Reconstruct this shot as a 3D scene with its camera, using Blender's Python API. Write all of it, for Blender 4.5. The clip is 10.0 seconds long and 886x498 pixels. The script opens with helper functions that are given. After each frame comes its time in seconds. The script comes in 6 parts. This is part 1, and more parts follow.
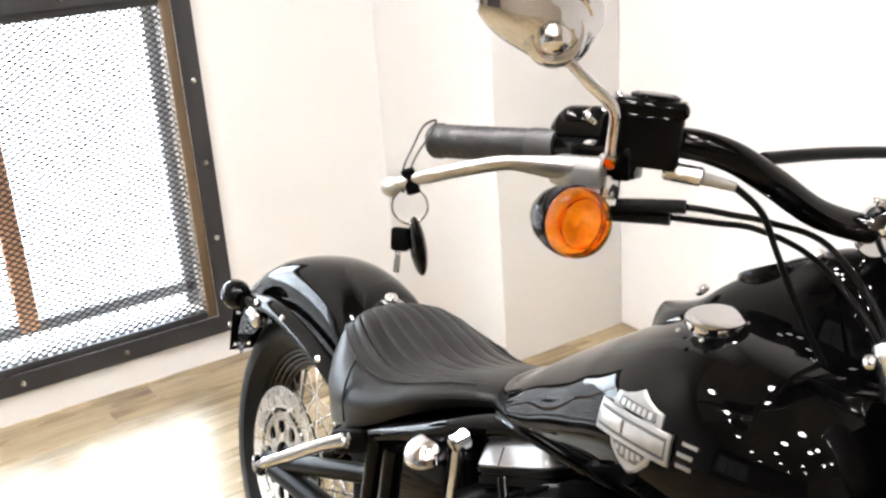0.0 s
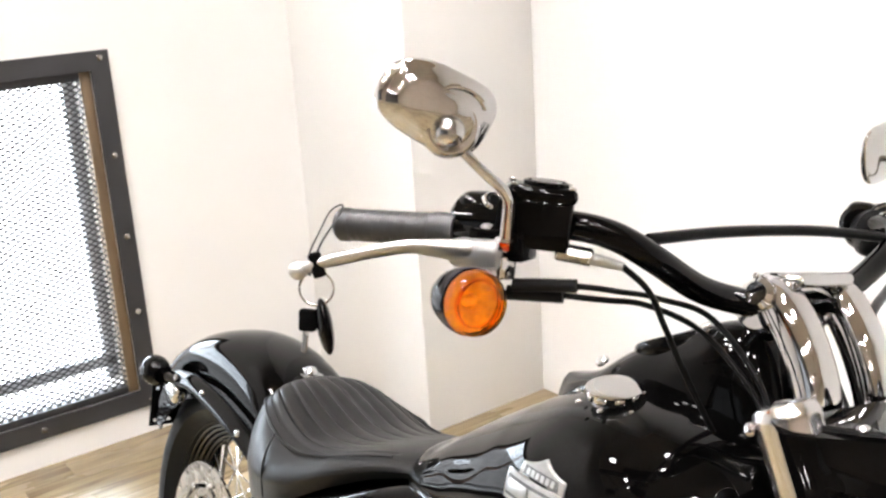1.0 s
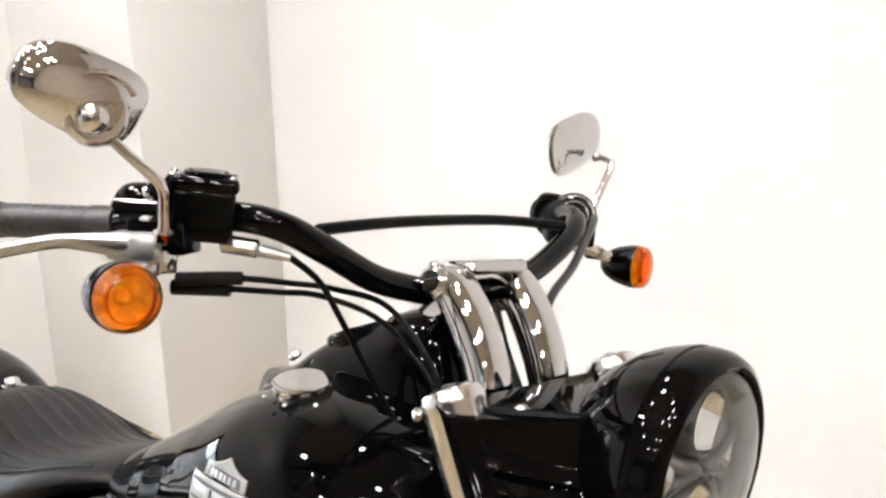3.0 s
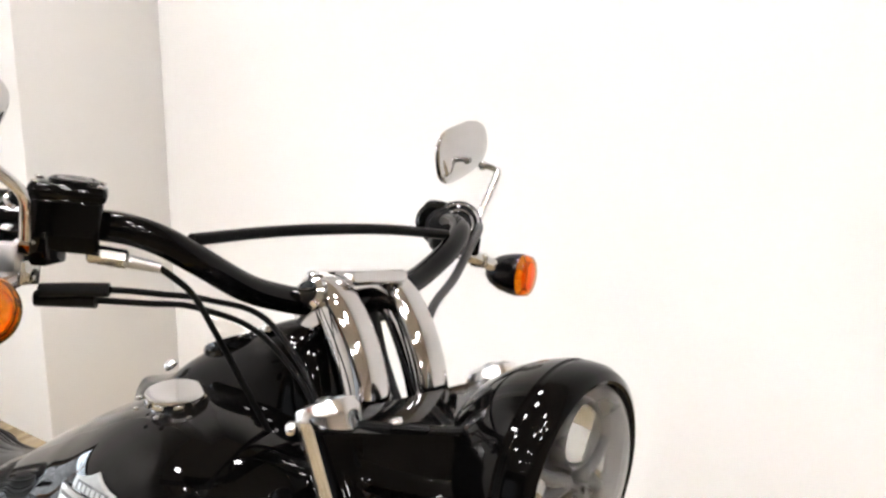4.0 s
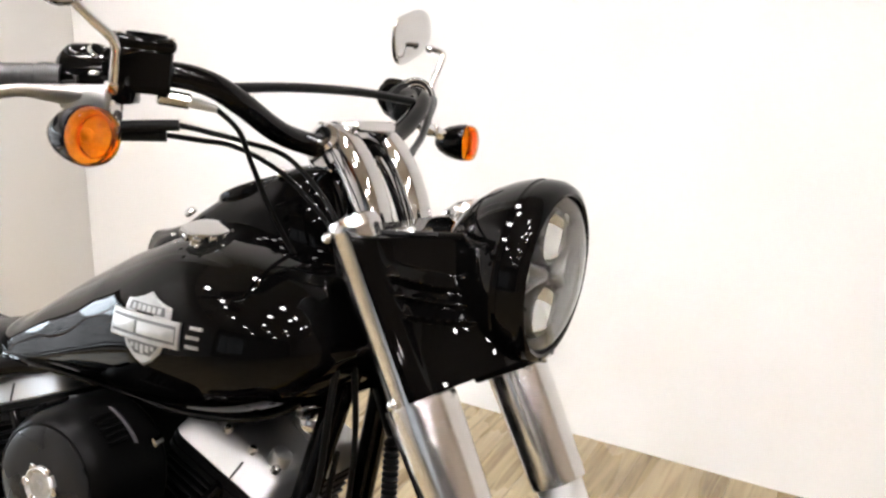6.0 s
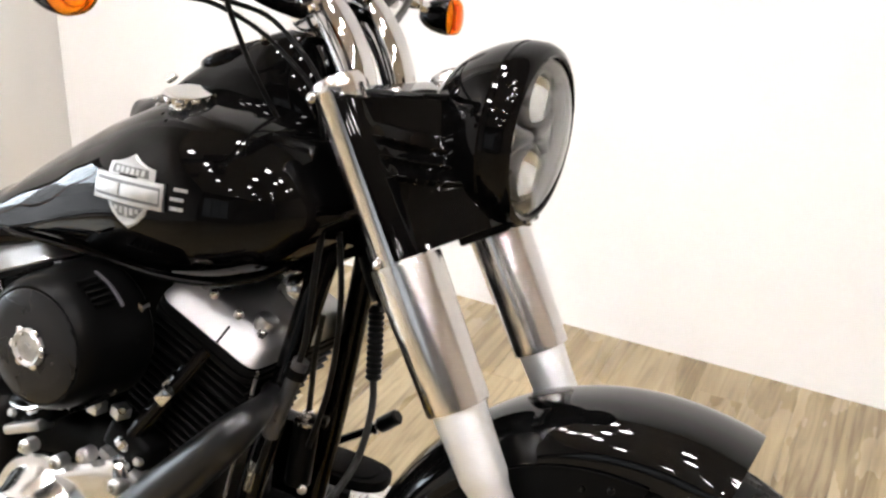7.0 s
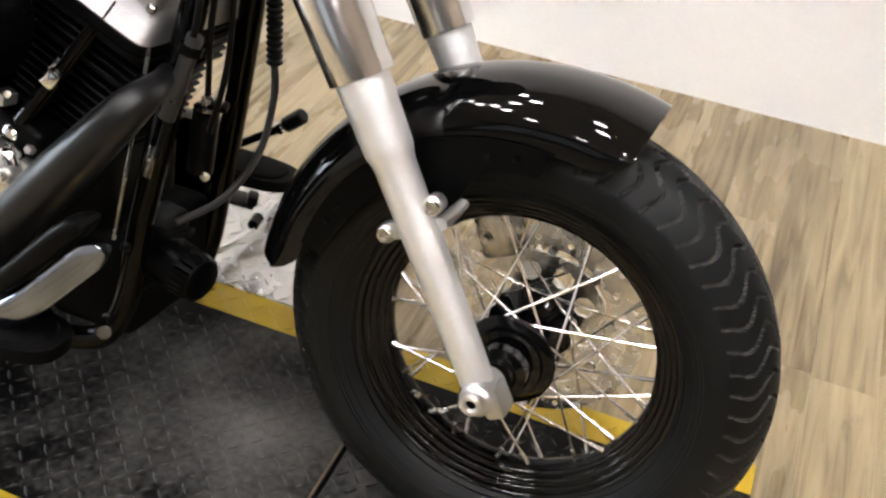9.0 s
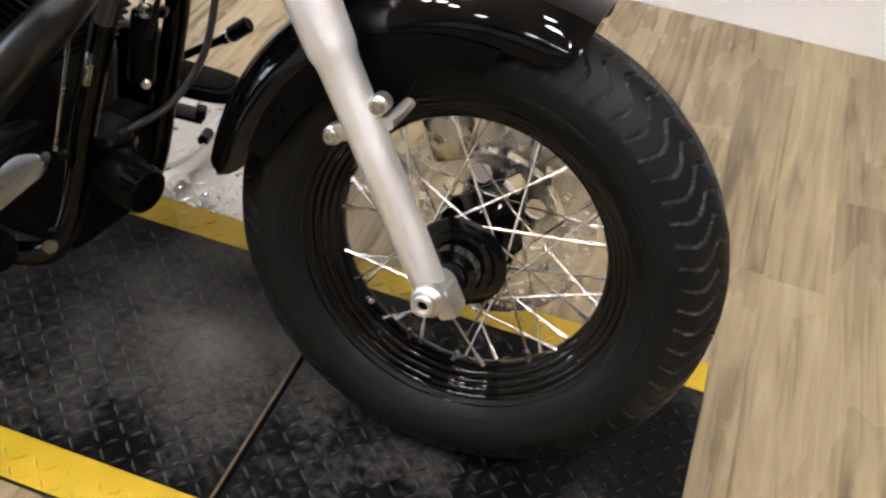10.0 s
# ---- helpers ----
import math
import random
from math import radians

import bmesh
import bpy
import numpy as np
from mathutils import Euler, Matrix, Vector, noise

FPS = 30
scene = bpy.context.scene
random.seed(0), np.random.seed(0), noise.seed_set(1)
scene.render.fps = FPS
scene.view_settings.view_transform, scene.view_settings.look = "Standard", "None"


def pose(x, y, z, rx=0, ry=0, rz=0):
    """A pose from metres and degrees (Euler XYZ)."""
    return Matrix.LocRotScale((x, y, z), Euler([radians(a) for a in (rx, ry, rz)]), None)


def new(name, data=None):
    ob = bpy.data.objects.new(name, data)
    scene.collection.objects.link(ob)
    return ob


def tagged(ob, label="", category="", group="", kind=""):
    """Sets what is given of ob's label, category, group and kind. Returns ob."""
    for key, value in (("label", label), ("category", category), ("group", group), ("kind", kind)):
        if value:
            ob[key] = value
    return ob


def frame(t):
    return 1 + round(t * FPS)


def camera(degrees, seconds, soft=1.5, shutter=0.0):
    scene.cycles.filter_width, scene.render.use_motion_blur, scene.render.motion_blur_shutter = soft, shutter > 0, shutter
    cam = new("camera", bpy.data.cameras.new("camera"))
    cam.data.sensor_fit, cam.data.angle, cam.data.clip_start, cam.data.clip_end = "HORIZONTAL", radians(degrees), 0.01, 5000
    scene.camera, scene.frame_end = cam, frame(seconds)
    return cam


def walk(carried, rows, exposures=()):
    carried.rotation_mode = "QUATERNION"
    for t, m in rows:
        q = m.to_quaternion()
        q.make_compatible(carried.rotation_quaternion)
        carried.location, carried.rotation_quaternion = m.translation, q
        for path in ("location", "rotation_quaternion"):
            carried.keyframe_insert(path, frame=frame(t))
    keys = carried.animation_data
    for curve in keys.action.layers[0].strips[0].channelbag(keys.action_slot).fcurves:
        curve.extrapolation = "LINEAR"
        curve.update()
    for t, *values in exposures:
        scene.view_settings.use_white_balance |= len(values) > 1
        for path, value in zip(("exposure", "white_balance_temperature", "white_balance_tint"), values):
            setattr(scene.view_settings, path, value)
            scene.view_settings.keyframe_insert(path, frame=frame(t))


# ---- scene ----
EXPOSURES = [(0.0, 0.38), (1.5, 0.29), (3.0, 0.16), (5.5, 0.16), (7.0, 0.29), (8.5, 0.2), (9.5, 0.04), (10.0, -0.03)]
cam = camera(46.59, 10.0, soft=2.5)
# seconds, eye, turn about x, y and z in degrees
PATH = [
    (0, 0.0410, -0.6495, 1.3854, 69.93, 3.90, 56.52),
    (0.5, 0.0756, -0.6542, 1.4141, 73.32, 4.09, 54.85),
    (1, 0.0868, -0.6509, 1.4114, 73.31, 3.40, 52.58),
    (1.5, 0.1027, -0.6419, 1.4081, 73.11, 2.53, 49.20),
    (2, 0.1137, -0.6219, 1.4043, 73.12, 2.85, 46.22),
    (2.5, 0.1279, -0.5966, 1.3984, 73.00, 1.76, 42.38),
    (3, 0.1450, -0.5740, 1.3946, 72.91, 0.95, 40.22),
    (3.2, 0.1524, -0.5674, 1.3920, 73.01, 0.70, 38.87),
    (4.3, 0.1617, -0.5508, 1.4108, 72.67, -1.45, 34.71),
    (4.5, 0.1762, -0.5576, 1.3931, 73.07, -0.27, 35.00),
    (5, 0.1414, -0.6548, 1.4075, 72.88, -0.49, 30.11),
    (5.5, 0.1486, -0.7776, 1.3978, 72.05, -1.06, 28.24),
    (5.7, 0.1572, -0.8150, 1.3849, 71.00, -1.69, 27.62),
    (6.8, 0.1757, -0.8711, 1.3344, 66.01, -2.00, 26.58),
    (7, 0.1745, -0.8700, 1.3200, 64.58, -2.58, 26.2),
    (7.5, 0.1748, -0.8804, 1.3011, 61.24, -3.58, 25.62),
    (8, 0.1786, -0.8867, 1.2747, 57.69, -4.37, 24.21),
    (8.5, 0.1889, -0.8883, 1.2520, 54.22, -4.19, 22.63),
    (9, 0.1971, -0.8820, 1.2238, 51.26, -4.52, 21.79),
    (9.5, 0.2071, -0.8899, 1.1974, 48.66, -4.68, 20.78),
    (10, 0.2210, -0.8868, 1.1967, 47.41, -4.67, 19.36),
]
walk(cam, [(t, pose(x, y, z, rx, ry, rz)) for t, x, y, z, rx, ry, rz in PATH], EXPOSURES)

# the motorcycle leans on its side stand, front turned a little
LEAN, YAW, STEER = 12.62, -0.28, -1.12

# ---- light ----
world = bpy.data.worlds.new("world")
scene.world = world
world.use_nodes = True
wn = world.node_tree.nodes
sky = wn.new("ShaderNodeTexSky")
sky.sky_type, sky.sun_disc = "NISHITA", False
sky.sun_elevation, sky.sun_rotation = radians(35), radians(200)
world.node_tree.links.new(sky.outputs[0], wn["Background"].inputs[0])
wn["Background"].inputs[1].default_value = 0.12


# ---- materials ----
def material(name, color, rough=0.5, metal=0.0, coat=0.0, spec=0.5, vary=0.0, vary_scale=20.0, rough_vary=0.0,
             bump=0.0, bump_scale=200.0, color2=None, stretch=(1, 1, 1), transmission=0.0, ior=1.45, island=0.0):
    """A surface with colour and gloss that vary at two scales, and fine relief."""
    mat = bpy.data.materials.new(name)
    mat.use_nodes = True
    nt = mat.node_tree
    n, l = nt.nodes, nt.links
    b = n["Principled BSDF"]
    b.inputs["Base Color"].default_value = (*color, 1)
    b.inputs["Roughness"].default_value = rough
    b.inputs["Metallic"].default_value = metal
    b.inputs["Coat Weight"].default_value = coat
    b.inputs["Coat Roughness"].default_value = 0.03
    b.inputs["Specular IOR Level"].default_value = spec
    b.inputs["Transmission Weight"].default_value = transmission
    b.inputs["IOR"].default_value = ior
    if not (vary or rough_vary or bump):
        return mat
    tc = n.new("ShaderNodeTexCoord")
    mp = n.new("ShaderNodeMapping")
    mp.inputs["Scale"].default_value = stretch
    l.new(tc.outputs["Object"], mp.inputs[0])
    big = n.new("ShaderNodeTexNoise")
    big.inputs["Scale"].default_value, big.inputs["Detail"].default_value = vary_scale, 5
    l.new(mp.outputs[0], big.inputs["Vector"])
    fine = n.new("ShaderNodeTexNoise")
    fine.inputs["Scale"].default_value, fine.inputs["Detail"].default_value = bump_scale, 3
    l.new(mp.outputs[0], fine.inputs["Vector"])
    if vary:
        mix = n.new("ShaderNodeMixRGB")
        dark = color2 or tuple(c * (1 - vary) for c in color)
        mix.inputs[1].default_value, mix.inputs[2].default_value = (*dark, 1), (*color, 1)
        ramp = n.new("ShaderNodeMapRange")
        ramp.inputs[1].default_value, ramp.inputs[2].default_value = 0.3, 0.7
        l.new(big.outputs[0], ramp.inputs[0])
        l.new(ramp.outputs[0], mix.inputs[0])
        out = mix.outputs[0]
        if island:
            info = n.new("ShaderNodeObjectInfo")
            hsv = n.new("ShaderNodeHueSaturation")
            val = n.new("ShaderNodeMapRange")
            val.inputs[3].default_value, val.inputs[4].default_value = 1 - island, 1 + island
            l.new(info.outputs["Random"], val.inputs[0])
            l.new(val.outputs[0], hsv.inputs["Value"])
            l.new(out, hsv.inputs["Color"])
            out = hsv.outputs[0]
        l.new(out, b.inputs["Base Color"])
    if rough_vary:
        mr = n.new("ShaderNodeMapRange")
        mr.inputs[1].default_value, mr.inputs[2].default_value = 0.25, 0.75
        mr.inputs[3].default_value, mr.inputs[4].default_value = max(rough - rough_vary, 0.0), min(rough + rough_vary, 1.0)
        l.new(big.outputs[0], mr.inputs[0])
        l.new(mr.outputs[0], b.inputs["Roughness"])
    if bump:
        bp = n.new("ShaderNodeBump")
        bp.inputs["Strength"].default_value, bp.inputs["Distance"].default_value = bump, 0.001
        l.new(fine.outputs[0], bp.inputs["Height"])
        l.new(bp.outputs[0], b.inputs["Normal"])
    return mat


GLOSS = material("black_paint", (0.0016, 0.0015, 0.0015), 0.03, spec=0.17, vary=0.2, vary_scale=6)
LACQUER = material("black_lacquer", (0.002, 0.002, 0.002), 0.045, spec=0.34, vary=0.2, vary_scale=8, rough_vary=0.02)
SATIN = material("satin_black", (0.002, 0.002, 0.002), 0.33, spec=0.07, vary=0.3, vary_scale=15, rough_vary=0.08, bump=0.1, bump_scale=600)
MATT = material("matt_black", (0.003, 0.003, 0.003), 0.6, spec=0.04, vary=0.3, vary_scale=20, rough_vary=0.1, bump=0.2, bump_scale=500)
WRINKLE = material("wrinkle_black", (0.0015, 0.0015, 0.0015), 0.4, spec=0.12, vary=0.3, vary_scale=30, rough_vary=0.1, bump=0.5, bump_scale=900)
CHROME = material("chrome", (0.74, 0.74, 0.75), 0.05, metal=1.0, rough_vary=0.03, vary=0.05, vary_scale=12)
FORKCHROME = material("brushed_chrome", (0.88, 0.88, 0.89), 0.19, metal=1.0, rough_vary=0.04, vary=0.05, vary_scale=10, stretch=(1, 1, 0.2))
POLISH = material("polished_alloy", (0.83, 0.83, 0.83), 0.16, metal=1.0, vary=0.08, vary_scale=14, rough_vary=0.06)
STEEL = material("steel", (0.6, 0.59, 0.57), 0.25, metal=1.0, vary=0.2, vary_scale=30, rough_vary=0.1)
LEVER = material("lever_alloy", (0.68, 0.67, 0.66), 0.36, metal=1.0, vary=0.12, vary_scale=20, rough_vary=0.08)
SPOKE = material("spoke_steel", (0.86, 0.86, 0.87), 0.26, metal=1.0, vary=0.08, vary_scale=30)
SLIDER = material("bead_blasted_alloy", (0.9, 0.91, 0.925), 0.5, metal=0.88, vary=0.1, vary_scale=14, rough_vary=0.08, bump=0.12, bump_scale=700)
ALLOY = material("cast_alloy", (0.64, 0.635, 0.63), 0.38, metal=1.0, vary=0.12, vary_scale=14, rough_vary=0.1, bump=0.15, bump_scale=700)
CASTGREY = material("satin_cast_alloy", (0.5, 0.5, 0.505), 0.46, metal=1.0, vary=0.14, vary_scale=14, rough_vary=0.1, bump=0.18, bump_scale=600)
DISC = material("disc_steel", (0.76, 0.74, 0.7), 0.26, metal=1.0, vary=0.15, vary_scale=40, rough_vary=0.06)
RUBBER = material("tyre_rubber", (0.006, 0.0066, 0.007), 0.46, spec=0.2, vary=0.35, vary_scale=25, rough_vary=0.12, bump=0.25, bump_scale=500)
GRIP = material("grip_rubber", (0.02, 0.02, 0.021), 0.36, spec=0.8, vary=0.3, vary_scale=40, rough_vary=0.1, bump=0.3, bump_scale=900)
HOSE = material("hose_rubber", (0.004, 0.004, 0.004), 0.4, spec=0.14, vary=0.3, vary_scale=40, rough_vary=0.1)
LEATHER = material("seat_vinyl", (0.004, 0.004, 0.0042), 0.38, spec=0.4, vary=0.3, vary_scale=18, rough_vary=0.06, bump=0.16, bump_scale=700)
AMBER = material("amber_lens", (1.0, 0.38, 0.014), 0.04, coat=0.7, transmission=1.0, ior=1.1)
CELLS = material("signal_reflector_cells", (0.98, 0.95, 0.9), 0.2, metal=0.35, vary=0.4, vary_scale=120, bump=1.0, bump_scale=160)
GLASS = material("clear_lens", (0.97, 0.98, 0.98), 0.02, transmission=1.0, ior=1.3)
MIRROR = material("mirror_glass", (0.84, 0.85, 0.86), 0.015, metal=1.0)
# faint random tone drift also stands in for soft shading bands on the walls
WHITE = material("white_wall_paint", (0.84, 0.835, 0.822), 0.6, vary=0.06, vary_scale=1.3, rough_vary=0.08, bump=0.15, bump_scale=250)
CEIL = material("tan_ceiling_boards", (0.62, 0.54, 0.45), 0.7, vary=0.2, vary_scale=3, bump=0.1)
BUFF = material("buff_wall_paint", (0.46, 0.39, 0.31), 0.7, vary=0.12, vary_scale=2, bump=0.1)
YELLOW = material("yellow_paint", (0.47, 0.315, 0.014), 0.4, vary=0.22, vary_scale=9, rough_vary=0.12, bump=0.2, bump_scale=300)


def dusty_plate(name, clean, dusty, rough, spec, bump):
    """Black painted tread plate with a pale scuffed patch ground in where wheels roll on, and scattered grit."""
    mat = bpy.data.materials.new(name)
    mat.use_nodes = True
    n, l = mat.node_tree.nodes, mat.node_tree.links
    b = n["Principled BSDF"]
    place = n.new("ShaderNodeNewGeometry")
    soft, grit, fine = (n.new("ShaderNodeTexNoise") for _ in range(3))
    for node, sc, det in ((soft, 6.5, 6), (grit, 75, 4), (fine, 330, 2)):
        node.inputs["Scale"].default_value, node.inputs["Detail"].default_value = sc, det
        l.new(place.outputs["Position"], node.inputs["Vector"])
    # the worn patch: a soft lobe along the middle of the deck, broken up by the noise
    sub, ln = n.new("ShaderNodeVectorMath"), n.new("ShaderNodeVectorMath")
    sub.operation, ln.operation = "MULTIPLY_ADD", "LENGTH"
    l.new(place.outputs["Position"], sub.inputs[0])
    sub.inputs[1].default_value, sub.inputs[2].default_value = (1.9, 2.9, 0), (0.74, -0.15, 0)
    l.new(sub.outputs[0], ln.inputs[0])
    lobe = n.new("ShaderNodeMapRange")
    lobe.inputs[1].default_value, lobe.inputs[2].default_value = 1.0, 0.0
    lobe.inputs[3].default_value, lobe.inputs[4].default_value = -0.16, 0.3
    l.new(ln.outputs["Value"], lobe.inputs[0])
    s1, s2 = n.new("ShaderNodeMath"), n.new("ShaderNodeMath")
    s1.operation = s2.operation = "ADD"
    l.new(lobe.outputs[0], s1.inputs[0])
    l.new(soft.outputs[0], s1.inputs[1])
    gr = n.new("ShaderNodeMapRange")
    gr.inputs[3].default_value, gr.inputs[4].default_value = -0.24, 0.24
    l.new(grit.outputs[0], gr.inputs[0])
    l.new(s1.outputs[0], s2.inputs[0])
    l.new(gr.outputs[0], s2.inputs[1])
    amt, mix = n.new("ShaderNodeMapRange"), n.new("ShaderNodeMixRGB")
    amt.inputs[1].default_value, amt.inputs[2].default_value = 0.42, 1.1
    l.new(s2.outputs[0], amt.inputs[0])
    l.new(amt.outputs[0], mix.inputs[0])
    mix.inputs[1].default_value, mix.inputs[2].default_value = (*clean, 1), (*dusty, 1)
    l.new(mix.outputs[0], b.inputs["Base Color"])
    rg = n.new("ShaderNodeMapRange")
    rg.inputs[3].default_value, rg.inputs[4].default_value = rough, min(rough + 0.3, 0.9)
    l.new(amt.outputs[0], rg.inputs[0])
    l.new(rg.outputs[0], b.inputs["Roughness"])
    b.inputs["Specular IOR Level"].default_value = spec
    bp = n.new("ShaderNodeBump")
    bp.inputs["Strength"].default_value, bp.inputs["Distance"].default_value = bump, 0.001
    l.new(fine.outputs[0], bp.inputs["Height"])
    l.new(bp.outputs[0], b.inputs["Normal"])
    return mat


PLATE = dusty_plate("black_tread_plate", (0.0024, 0.0023, 0.0022), (0.13, 0.126, 0.12), 0.42, 0.08, 0.35)
TREADBAR = dusty_plate("worn_tread_bar", (0.0095, 0.009, 0.0085), (0.085, 0.081, 0.075), 0.36, 0.24, 0.1)
ALUPLATE = material("bright_tread_plate", (0.7, 0.69, 0.67), 0.3, metal=1.0, vary=0.15, vary_scale=10, rough_vary=0.12)
FRAME_STEEL = material("dark_steel_frame", (0.035, 0.035, 0.038), 0.45, vary=0.35, vary_scale=9, rough_vary=0.12, bump=0.2)
OLDWOOD = material("weathered_wood", (0.22, 0.15, 0.085), 0.6, vary=0.6, vary_scale=9, bump=0.6, bump_scale=60, stretch=(1, 1, 0.12))
LED = material("lamp_reflector", (0.75, 0.75, 0.76), 0.12, metal=1.0)
LAMPGREY = material("lamp_bezel_grey", (0.16, 0.16, 0.165), 0.32, metal=0.7, vary=0.2, vary_scale=30, rough_vary=0.08)
DARKGREY = material("dark_grey_plastic", (0.035, 0.035, 0.038), 0.35, vary=0.2, vary_scale=20, rough_vary=0.1)
BADGE_FIELD = material("badge_field_metal", (0.2, 0.2, 0.2), 0.5, metal=1.0, vary=0.3, vary_scale=60, rough_vary=0.1)
PEWTER = material("badge_metal", (0.56, 0.56, 0.55), 0.42, metal=1.0, vary=0.25, vary_scale=60, rough_vary=0.1)
# tread grooves are a paler grey than the rubber
GROOVE_GREY = material("grey_groove", (0.06, 0.058, 0.055), 0.7, spec=0.2, vary=0.6, vary_scale=60)
DARKFACE = material("satin_dark_enamel", (0.009, 0.009, 0.0095), 0.28, spec=0.3, vary=0.2, vary_scale=12, rough_vary=0.06)
FIN = material("black_fin_paint", (0.0025, 0.0025, 0.0025), 0.45, spec=0.07, vary=0.3, vary_scale=30, bump=0.2)
PEDALSTEEL = material("dark_polished_steel", (0.27, 0.295, 0.35), 0.14, metal=1.0, vary=0.3, vary_scale=14, rough_vary=0.06)


def wood_planks(name="wood_planks", island=False):
    """Light brown vinyl planks: grain along each plank, a shade of its own for every plank."""
    mat = bpy.data.materials.new(name)
    mat.use_nodes = True
    nt = mat.node_tree
    n, l = nt.nodes, nt.links
    b = n["Principled BSDF"]
    tc, info = n.new("ShaderNodeTexCoord"), n.new("ShaderNodeNewGeometry" if island else "ShaderNodeObjectInfo")
    rnd = info.outputs["Random Per Island" if island else "Random"]
    off = n.new("ShaderNodeVectorMath")
    off.operation = "SCALE"
    comb = n.new("ShaderNodeCombineXYZ")
    for k in range(3):
        l.new(rnd, comb.inputs[k])
    off.inputs[3].default_value = 37.0
    l.new(comb.outputs[0], off.inputs[0])
    add = n.new("ShaderNodeVectorMath")
    l.new(tc.outputs["Object"], add.inputs[0])
    l.new(off.outputs[0], add.inputs[1])
    mp = n.new("ShaderNodeMapping")
    mp.inputs["Scale"].default_value = (1, 0.06, 1)
    l.new(add.outputs[0], mp.inputs[0])
    grain, blot = n.new("ShaderNodeTexNoise"), n.new("ShaderNodeTexNoise")
    grain.inputs["Scale"].default_value, grain.inputs["Detail"].default_value, grain.inputs["Distortion"].default_value = 45, 8, 1.2
    blot.inputs["Scale"].default_value, blot.inputs["Detail"].default_value = 7, 4
    l.new(mp.outputs[0], grain.inputs["Vector"])
    mb = n.new("ShaderNodeMapping")
    mb.inputs["Scale"].default_value = (1, 0.22, 1)
    l.new(add.outputs[0], mb.inputs[0])
    l.new(mb.outputs[0], blot.inputs["Vector"])
    ramp = n.new("ShaderNodeValToRGB")
    cr = ramp.color_ramp
    cr.elements[0].position, cr.elements[0].color = 0.34, (0.108, 0.078, 0.043, 1)
    cr.elements[1].position, cr.elements[1].color = 0.69, (0.358, 0.29, 0.176, 1)
    e = cr.elements.new(0.5)
    e.color = (0.255, 0.2, 0.115, 1)
    mixv = n.new("ShaderNodeMath")
    mixv.operation = "MULTIPLY_ADD"
    l.new(blot.outputs[0], mixv.inputs[0])
    mixv.inputs[1].default_value = 0.4
    half = n.new("ShaderNodeMath")
    half.operation = "MULTIPLY"
    half.inputs[1].default_value = 0.6
    l.new(grain.outputs[0], half.inputs[0])
    l.new(half.outputs[0], mixv.inputs[2])
    l.new(mixv.outputs[0], ramp.inputs[0])
    hsv, val = n.new("ShaderNodeHueSaturation"), n.new("ShaderNodeMapRange")
    val.inputs[3].default_value, val.inputs[4].default_value = 0.93, 1.07
    l.new(rnd, val.inputs[0])
    l.new(val.outputs[0], hsv.inputs["Value"])
    # dark flecks and small knots drawn out along the grain
    mk = n.new("ShaderNodeMapping")
    mk.inputs["Scale"].default_value = (1, 0.32, 1)
    l.new(add.outputs[0], mk.inputs[0])
    knot, kr, km = n.new("ShaderNodeTexNoise"), n.new("ShaderNodeMapRange"), n.new("ShaderNodeMixRGB")
    knot.inputs["Scale"].default_value, knot.inputs["Detail"].default_value = 26, 3
    l.new(mk.outputs[0], knot.inputs["Vector"])
    kr.inputs[1].default_value, kr.inputs[2].default_value = 0.66, 0.76
    kr.inputs[3].default_value, kr.inputs[4].default_value = 0.0, 0.6
    l.new(knot.outputs[0], kr.inputs[0])
    l.new(kr.outputs[0], km.inputs[0])
    l.new(ramp.outputs[0], km.inputs[1])
    km.inputs[2].default_value = (0.1, 0.068, 0.04, 1)
    l.new(km.outputs[0], hsv.inputs["Color"])
    l.new(hsv.outputs[0], b.inputs["Base Color"])
    rg = n.new("ShaderNodeMapRange")
    rg.inputs[3].default_value, rg.inputs[4].default_value = 0.2, 0.36
    l.new(blot.outputs[0], rg.inputs[0])
    l.new(rg.outputs[0], b.inputs["Roughness"])
    bp = n.new("ShaderNodeBump")
    bp.inputs["Strength"].default_value, bp.inputs["Distance"].default_value = 0.25, 0.001
    l.new(grain.outputs[0], bp.inputs["Height"])
    l.new(bp.outputs[0], b.inputs["Normal"])
    return mat


PLANK = wood_planks()
PLANK_FAR = wood_planks("far_wood_planks", True)


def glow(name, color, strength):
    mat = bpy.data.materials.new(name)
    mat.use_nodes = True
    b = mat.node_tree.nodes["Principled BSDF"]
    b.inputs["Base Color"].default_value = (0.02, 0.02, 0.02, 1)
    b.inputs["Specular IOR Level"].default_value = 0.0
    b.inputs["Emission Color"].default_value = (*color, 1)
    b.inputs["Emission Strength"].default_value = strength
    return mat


LAMP_GLOW = glow("ceiling_lamp_glow", (1.0, 0.96, 0.96), 172.0)
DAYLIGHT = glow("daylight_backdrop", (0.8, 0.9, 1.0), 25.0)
# for the added ground and wall panels: they glow instead of being lit
OUTDOOR_GLOW = glow("ground_glow_backdrop", (0.92, 0.95, 1.0), 3.4)
SHOPWALL = material("charcoal_wall_paint", (0.12, 0.115, 0.11), 0.7, vary=0.15, vary_scale=2, bump=0.05, bump_scale=60)
DUSK = glow("street_backdrop", (0.9, 0.95, 1.0), 0.5)

